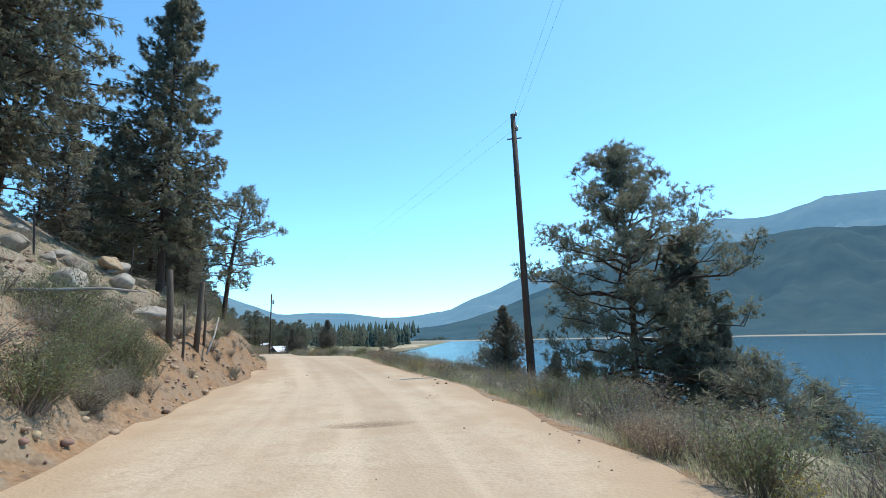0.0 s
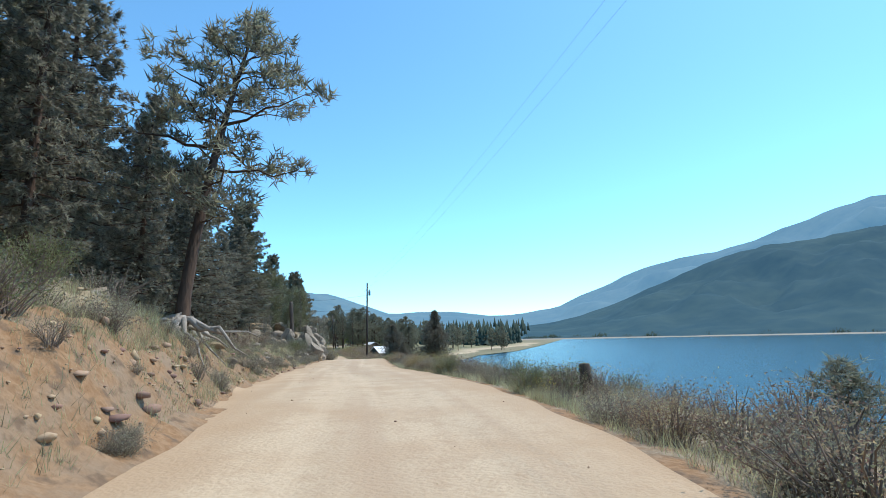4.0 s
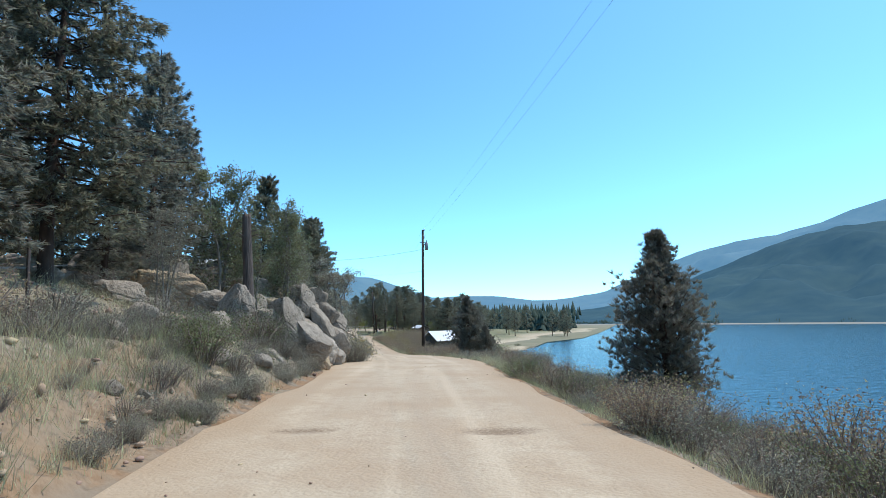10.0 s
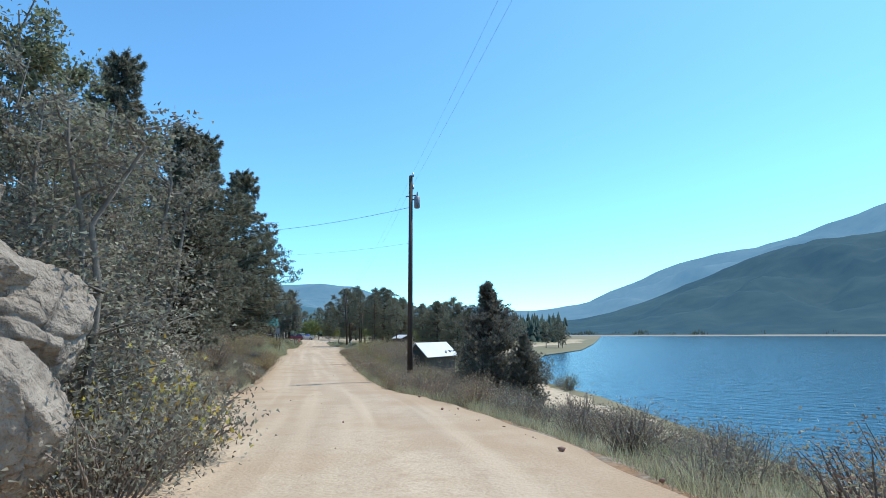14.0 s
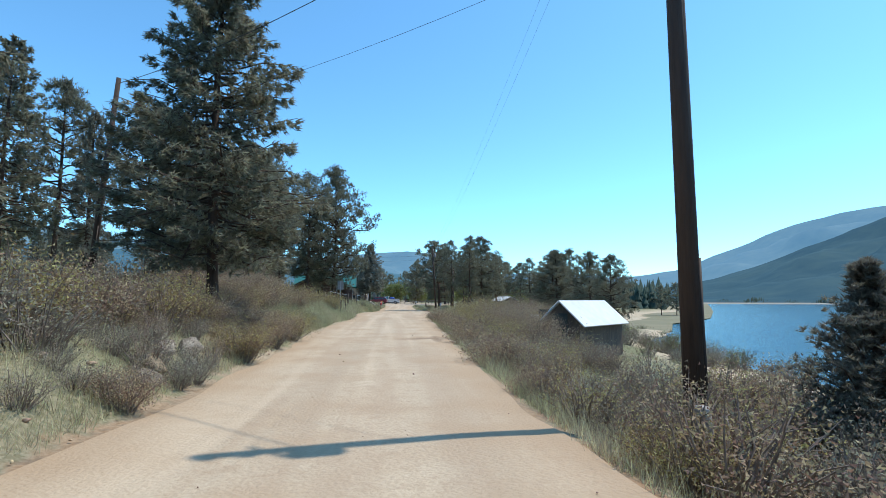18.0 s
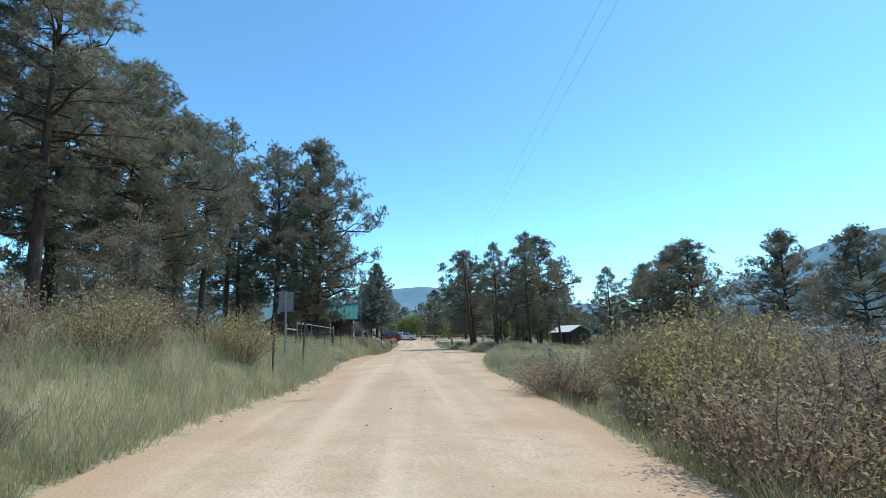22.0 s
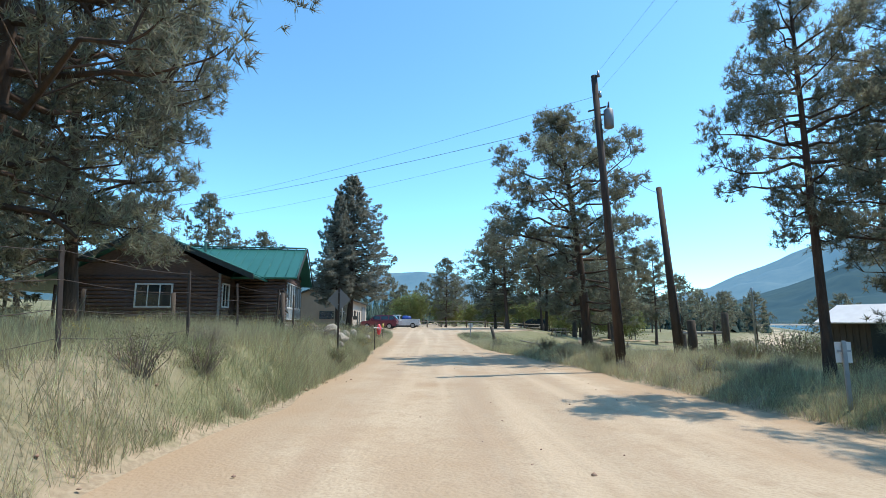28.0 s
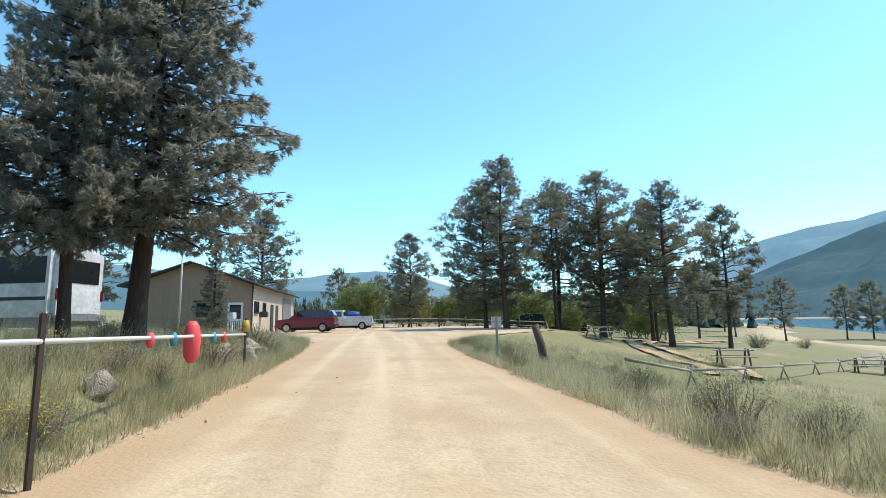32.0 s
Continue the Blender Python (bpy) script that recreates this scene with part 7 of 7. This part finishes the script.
def shop():
    """Low tan workshop: gable end towards the road's approach, doors along its lit side, which is coloured paler."""
    ob = thing("workshop_building", "low tan workshop with shallow gable roof", "building", at=frame_at(-84.6, 232.1, -0.8))
    e, ap, w, l = 3.2, 4.6, 7.5, 17.0
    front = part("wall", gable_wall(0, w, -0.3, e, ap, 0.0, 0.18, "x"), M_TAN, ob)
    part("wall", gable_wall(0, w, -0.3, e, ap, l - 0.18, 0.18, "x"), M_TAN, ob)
    lit = part("wall", box((l - 0.36, 0.18, e + 0.3), (l / 2, 0.09, e / 2 - 0.15)), M_TAN_LIT, ob, "tan side wall coloured paler as sunlit")
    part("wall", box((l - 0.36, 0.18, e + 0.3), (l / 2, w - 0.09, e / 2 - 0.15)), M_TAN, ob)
    for k in range(24):
        part("batten", box((0.02, 0.05, e - 0.05), (-0.008, 0.15 + k * 0.31, e / 2), 0.004), M_TAN, front)
    for y0, y1, za, zb in ((-0.5, w / 2, e - 0.12, ap), (w / 2, w + 0.5, ap, e - 0.12)):
        part("roof", slab([(-0.5, y0, za + 0.12), (l + 0.3, y0, za + 0.12), (l + 0.3, y1, zb + 0.12), (-0.5, y1, zb + 0.12)], 0.12), M_DARKROOF, ob, "dark metal roof")
    door = part("door", box((0.06, 0.95, 2.05), (-0.02, 1.0, 1.03), 0.01), M_WHITE, ob, "white screen door")
    part("door_glass", box((0.05, 0.7, 0.9), (-0.035, 1.0, 1.45)), M_GLASS, door)
    for k in range(6):
        part("bar", box((0.03, 0.03, 0.75), (-0.06, 0.7 + k * 0.12, 0.5)), M_GLASS, door)
    window(ob, 2.6, 1.6, 1.5, 0.8, -0.02, M_DARKROOF, axis="x")
    for x, w2 in ((1.2, 1.1), (3.6, 0.8)):
        window(ob, x, 1.75, w2, 0.75, -0.02, M_DARKROOF)
    for x in (6.4, 8.4):
        part("door", box((0.95, 0.06, 2.1), (x, -0.02, 1.05), 0.01), M_DARKROOF, ob, "dark door")
    part("door", box((4.2, 0.08, 2.8), (13.0, -0.03, 1.4), 0.02), M_SIGNBACK, ob, "grey roll-up door")
    part("downpipe", rod((-0.05, -0.05, 0), (-0.05, -0.05, e), 0.04), M_DARKROOF, ob)
    part("lamp", box((0.14, 0.14, 0.2), (0.3, -0.1, 2.9), 0.03), M_WHITE, ob, "white wall lamp")
    part("cooler", box((0.6, 0.5, 0.4), (2.5, -0.25, 1.3), 0.03), M_DARKROOF, ob, "window cooler")


shop()


def coach():
    """A white motor coach seen from behind one corner."""
    ob = thing("motor_coach", "white motor coach with dark tinted windows", "motorhome", at=pose(-77.3, 219.9, gz(-77.3, 219.9) + 0.15, 0, 0, 211))
    part("body", box((9.5, 2.45, 2.75), (4.75, 0, 1.75), 0.18), M_WHITECAR, ob)
    part("skirt", box((9.3, 2.4, 0.5), (4.75, 0, 0.45), 0.05), M_SIGNBACK, ob, "grey lower skirt")
    part("rear_window", box((0.04, 1.7, 0.85), (-0.005, 0, 2.2), 0.01), M_TINTED, ob)
    part("rear_hatch", box((0.05, 1.9, 0.9), (-0.01, 0, 1.1), 0.03), M_WHITECAR, ob)
    for s in (-1, 1):
        for k, (x, w) in enumerate(((1.4, 2.2), (4.0, 2.2), (6.6, 2.0), (8.5, 1.2))):
            part("side_window", box((w, 0.04, 0.95), (x, 1.215 * s, 2.2), 0.01), M_TINTED, ob)
        part("stripe", box((9.0, 0.03, 0.12), (4.75, 1.215 * s, 1.2)), M_DARKROOF, ob)
        for x in (2.2, 8.0):
            w = part("wheel", tube([(x, 1.22 * s, 0.42), (x, 0.95 * s, 0.42)], [0.45, 0.45], 18), M_TYRE, ob)
            part("rim", tube([(x, 1.235 * s, 0.42), (x, 1.2 * s, 0.42)], [0.24, 0.24], 14), M_RIM, w)
        part("tail_light", box((0.04, 0.12, 0.4), (-0.01, 1.05 * s, 1.35), 0.01), M_RED, ob)
    part("bumper", box((0.2, 2.3, 0.25), (-0.1, 0, 0.5), 0.04), M_SIGNBACK, ob)
    part("roof_unit", box((0.9, 0.8, 0.25), (2.5, 0, 3.25), 0.06), M_WHITE, ob)
    part("roof_vent", box((0.5, 0.5, 0.15), (5.5, 0.3, 3.2), 0.04), M_WHITE, ob)


coach()


def vehicle(x, y, turn, paint, label, category, pickup=False, scale=1.0, load=False):
    """A parked car, nose towards +x: body and glasshouse from its side outline."""
    ob = thing(category.replace(" ", "_"), label, category, at=pose(x, y, gz(x, y) + 0.05, 0, 0, turn) @ Matrix.Diagonal((scale, scale, scale, 1)))

    def loft(outline, half, mat, name, parent, narrow=1.0):
        bm = bmesh.new()
        zs = [p[1] for p in outline]
        lo, hi = min(zs), max(zs)
        rows = []
        for s, k in ((-1, 1.0), (1, 1.0)):
            rows.append([bm.verts.new((px, s * half * (1 - (1 - narrow) * (pz - lo) / (hi - lo)), pz)) for px, pz in outline])
        bm.faces.new(rows[0])
        bm.faces.new(rows[1][::-1])
        n = len(outline)
        for k in range(n):
            bm.faces.new((rows[0][k], rows[1][k], rows[1][(k + 1) % n], rows[0][(k + 1) % n]))
        bmesh.ops.recalc_face_normals(bm, faces=bm.faces)
        bmesh.ops.bevel(bm, geom=bm.edges[:], offset=0.05, segments=2, affect="EDGES")
        return part(name, bm, mat, parent)

    l = 2.75 if pickup else 2.2
    body = loft([(-l, 0.35), (l, 0.35), (l, 0.72), (l - 0.15, 0.92), (l - 1.15, 1.02), (-l, 1.02)], 0.9, paint, "body", ob)
    if pickup:
        loft([(-0.2, 0.98), (1.75, 0.98), (1.0, 1.78), (-0.1, 1.8)], 0.82, paint, "cab", ob, 0.86)
        for s in (-1, 1):
            part("side_window", box((1.05, 0.03, 0.45), (0.5, 0.785 * s, 1.4), 0.01, (6 * s, 0, 0)), M_GLASS, ob)
            part("bed_side", box((2.3, 0.08, 0.2), (-1.55, 0.84 * s, 1.1), 0.03), paint, ob)
        part("rear_glass", box((0.03, 1.2, 0.4), (-0.19, 0, 1.45), 0.01), M_GLASS, ob)
    else:
        loft([(-l + 0.05, 0.98), (1.25, 0.98), (0.45, 1.62), (-0.2, 1.7), (-1.75, 1.66), (-l + 0.1, 1.2)], 0.82, paint, "cabin", ob, 0.82)
        for s in (-1, 1):
            for px, w in ((0.2, 0.85), (-0.75, 0.85), (-1.6, 0.6)):
                part("side_window", box((w, 0.03, 0.4), (px, 0.755 * s, 1.33), 0.03, (10 * s, 0, 0)), M_GLASS, ob)
        part("windscreen", box((0.03, 1.25, 0.75), (0.88, 0, 1.3), 0.01, (0, -51, 0)), M_GLASS, ob)
        part("rear_glass", box((0.03, 1.2, 0.5), (-2.03, 0, 1.42), 0.01, (0, 33, 0)), M_GLASS, ob)
    for s in (-1, 1):
        for px in (-l + 0.85, l - 0.85):
            w = part("wheel", tube([(px, 0.93 * s, 0.34), (px, 0.7 * s, 0.34)], [0.35, 0.35], 20), M_TYRE, ob)
            part("rim", tube([(px, 0.94 * s, 0.34), (px, 0.9 * s, 0.34)], [0.22, 0.2], 12), M_RIM, w)
        part("headlight", box((0.08, 0.35, 0.16), (l - 0.03, 0.65 * s, 0.75), 0.03), M_GLASS, ob)
        part("tail_light", box((0.06, 0.16, 0.3), (-l + 0.01, 0.76 * s, 0.85), 0.02), M_RED, ob)
        part("mirror", box((0.12, 0.2, 0.14), (0.95, 0.95 * s, 1.12), 0.03), paint, ob)
        part("door_handle", box((0.16, 0.03, 0.03), (-0.3, 0.905 * s, 0.88), 0.008), M_DARKROOF, ob)
    for px in (l, -l):
        part("bumper", box((0.16, 1.72, 0.24), (px, 0, 0.45), 0.05), M_DARKROOF if not pickup else M_STEEL, ob)
    part("underbody", box((2 * l - 0.4, 1.6, 0.25), (0, 0, 0.28), 0.03), M_TYRE, ob)
    if load:
        part("tarp_load", rock_mesh("tarp_load", 90, (0.75, 0.6, 0.42), M_BLUE, 5, 0.15, 2), None, ob, "blue tarp over load", at=pose(-0.9, 0, 1.35))


vehicle(-86.6, 238.4, 216, M_MAROON, "dark red parked compact sport utility car", "car")
vehicle(-90.2, 245.6, 216, M_WHITECAR, "white parked pickup truck with blue tarp load", "pickup truck", True, load=True)
vehicle(-82.4, 268.4, 200, M_DARKCAR, "dark parked car under the pines", "car")
vehicle(-78.4, 271.4, 200, M_DARKCAR, "dark parked car beside another", "car")


def shed(x, y, turn, w, d, h, label):
    """A dark board shed with a low tin gable roof."""
    ob = thing("small_shed", label, "shed", at=pose(x, y, gz(x, y), 0, 0, turn))
    for sx in (-1, 1):
        wall = part("wall", gable_wall(-d / 2, d / 2, -0.2, h, h + 0.55, sx * (w / 2) - 0.04, 0.08, "x"), M_WOOD_OLD, ob)
    for sy in (-1, 1):
        wall = part("wall", box((w - 0.1, 0.08, h + 0.2), (0, sy * (d / 2 - 0.04), h / 2 - 0.1)), M_WOOD_OLD, ob)
        for k in range(int(w / 0.2)):
            part("board", box((0.18, 0.03, h + 0.15), (-w / 2 + 0.1 + k * 0.2, sy * (d / 2 + 0.012), h / 2 - 0.05), 0.005), M_WOOD_OLD, wall)
    part("door", box((0.8, 0.05, 1.75), (0.2, -d / 2 - 0.045, 0.85), 0.01), M_DARKROOF, ob, "dark plank door")
    for sy in (-1, 1):
        r = part("roof", slab([(-w / 2 - 0.25, 0, h + 0.62), (w / 2 + 0.25, 0, h + 0.62), (w / 2 + 0.25, sy * (d / 2 + 0.3), h - 0.02), (-w / 2 - 0.25, sy * (d / 2 + 0.3), h - 0.02)], 0.04), M_TIN, ob, "bare tin roof")
        for k in range(int(w / 0.3) + 2):
            xx = -w / 2 - 0.2 + k * 0.3
            part("roof_rib", rod((xx, 0, h + 0.645), (xx, sy * (d / 2 + 0.3), h + 0.005), 0.012, sides=4), M_TIN, r)


shed(-40.2, 218.6, -28, 3.1, 2.3, 1.6, "small dark board shed with tin roof")


def lake_cabin():
    """Low cabin by the water; its bright metal roof shows over the brush."""
    ob = thing("lakeside_cabin", "small weathered cabin with bright white metal roof", "cabin", at=pose(-12.15, 179.8, 0.15, 0, 0, -5))
    z0 = gz(-12.2, 179.5) - 0.4
    for sy in (-1, 1):
        part("wall", gable_wall(-1.02, 1.02, z0, -0.98, -0.08, sy * 2.2 - 0.06, 0.12), M_WOOD_OLD, ob)
    for sx in (-1, 1):
        part("wall", box((0.12, 4.28, -0.98 - z0), (sx * 0.96, 0, (z0 - 0.98) / 2)), M_WOOD_OLD, ob)
        r = part("roof", slab([(0, -2.4, 0.02), (0, 2.4, 0.02), (sx * 1.3, 2.4, -1.15), (sx * 1.3, -2.4, -1.15)], 0.05), M_TIN, ob, "bright white metal roof")
        for k in range(11):
            part("roof_rib", rod((0, -2.35 + k * 0.47, 0.045), (sx * 1.3, -2.35 + k * 0.47, -1.125), 0.015, sides=4), M_TIN, r)
    part("door", box((0.8, 0.06, -0.55 - z0), (0, -2.29, (z0 - 0.55) / 2), 0.01), M_DARKROOF, ob)


lake_cabin()
shed(-17.5, 186.0, 20, 1.6, 1.4, 0.7, "low shed with white metal roof by the cabin")
shed(-12.8, 145.4, 30, 7.0, 4.4, 3.5, "hillside hut with white metal roof behind the rocks")


def ornament_bar():
    """A horizontal pole on two posts, hung with floats."""
    a, b = Vector((-60.5, 213.4, 0)), Vector((-65.5, 218.8, 0))
    za, zb = -0.22, -0.34
    ob = thing("barrier_pole", "white barrier pole hung with coloured floats", "barrier")
    for p in (a + (b - a) * 0.08, b):
        part("barrier_post", box((0.045, 0.045, 0.35 - gz(p.x, p.y)), (p.x, p.y, (gz(p.x, p.y) - 0.35) / 2), 0.008), M_DARKSTEEL, ob)
    part("bar", tube([(a.x, a.y, za), (b.x, b.y, zb)], [0.024, 0.024], 8), M_WHITE, ob)
    q = a.lerp(b, 0.58)
    zq = (za + zb) / 2
    part("float", tube([(q.x, q.y - 0.06, zq + 0.22), (q.x, q.y - 0.06, zq + 0.14), (q.x, q.y - 0.06, zq - 0.05), (q.x, q.y - 0.06, zq - 0.3), (q.x, q.y - 0.06, zq - 0.4)], [0.05, 0.1, 0.13, 0.11, 0.05], 14), M_CORAL, ob, "long coral-red float")
    for k, (f, m) in enumerate(((0.36, M_CORAL), (0.46, M_TEAL), (0.7, M_TEAL), (0.78, M_CORAL))):
        p = a.lerp(b, f)
        z = za + (zb - za) * f
        part("ornament", tube([(p.x, p.y, z + 0.06), (p.x, p.y, z - 0.03), (p.x, p.y, z - 0.12)], [0.03, 0.055, 0.03], 10), m, ob)
    part("reflector", tube([(b.x, b.y, zb + 0.05), (b.x, b.y, zb + 0.3)], [0.09, 0.07], 10), M_YELLOW, ob, "faded yellow reflector")


ornament_bar()
tagged(part("letter_box_stand", box((0.35, 0.25, 0.35), (0, 0, 1.1), 0.02, bm=rod((0, 0, -0.2), (0, 0, 0.95), 0.04)), M_WHITE, at=on(-80.6, 228.2)), "white box on a thin stand", "box")
tagged(part("flag_pole", rod((0, 0, -0.2), (0, 0, 4.2), 0.035, 0.025), M_WHITE, at=on(-72.4, 221.0)), "thin white pole by the spruce", "pole")


def picnic_table(x, y, turn):
    ob = thing("picnic_table", "weathered wooden picnic table in the meadow", "picnic table", "picnic tables", at=on(x, y, turn))
    for k in range(4):
        part("top_plank", box((1.8, 0.17, 0.04), (0, -0.27 + 0.18 * k, 0.75), 0.006), M_GREYWOOD, ob)
    for s in (-1, 1):
        part("bench", box((1.8, 0.26, 0.04), (0, 0.7 * s, 0.45), 0.006), M_GREYWOOD, ob)
        for t in (-1, 1):
            part("leg", box((0.08, 0.05, 0.95), (0.65 * t, 0.38 * s, 0.38), 0.006, (22 * s, 0, 0)), M_WOOD_OLD, ob)


for x, y, t in ((-58.6, 242.6, 20), (-66.8, 246.6, 60), (-52.6, 248.4, 5), (-34.2, 225.0, 40)):
    picnic_table(x, y, t)


def track():
    """Two pale wheel ruts that leave the meadow towards the shore."""
    pts = np.array([(-58, 236), (-58.5, 239), (-62, 244), (-66, 252), (-67, 260), (-64, 270), (-62, 285)], float)
    t = np.linspace(0, len(pts) - 1, 60)
    c = np.stack([_smooth(np.interp(t, np.arange(len(pts)), pts[:, k]), 5) for k in (0, 1)], 1)
    d = np.gradient(c, axis=0)
    d /= np.linalg.norm(d, axis=1)[:, None]
    nrm = np.stack([-d[:, 1], d[:, 0]], 1)
    for off in (-0.8, 0.8):
        v = []
        for p, q in zip(c, nrm):
            for w in (-0.35, 0.0, 0.35):
                a = p + q * (off + w)
                v.append((a[0], a[1], gz(a[0], a[1]) + 0.06 - 0.03 * (w == 0)))
        i = (np.arange(59)[:, None] * 3 + np.arange(2)).ravel()
        ob = part("track", mesh("track", v, np.stack([i, i + 1, i + 4, i + 3], 1), [M_ROAD], True))
        tagged(ob, "pale sand wheel rut across the meadow", "track", kind="structure")


track()
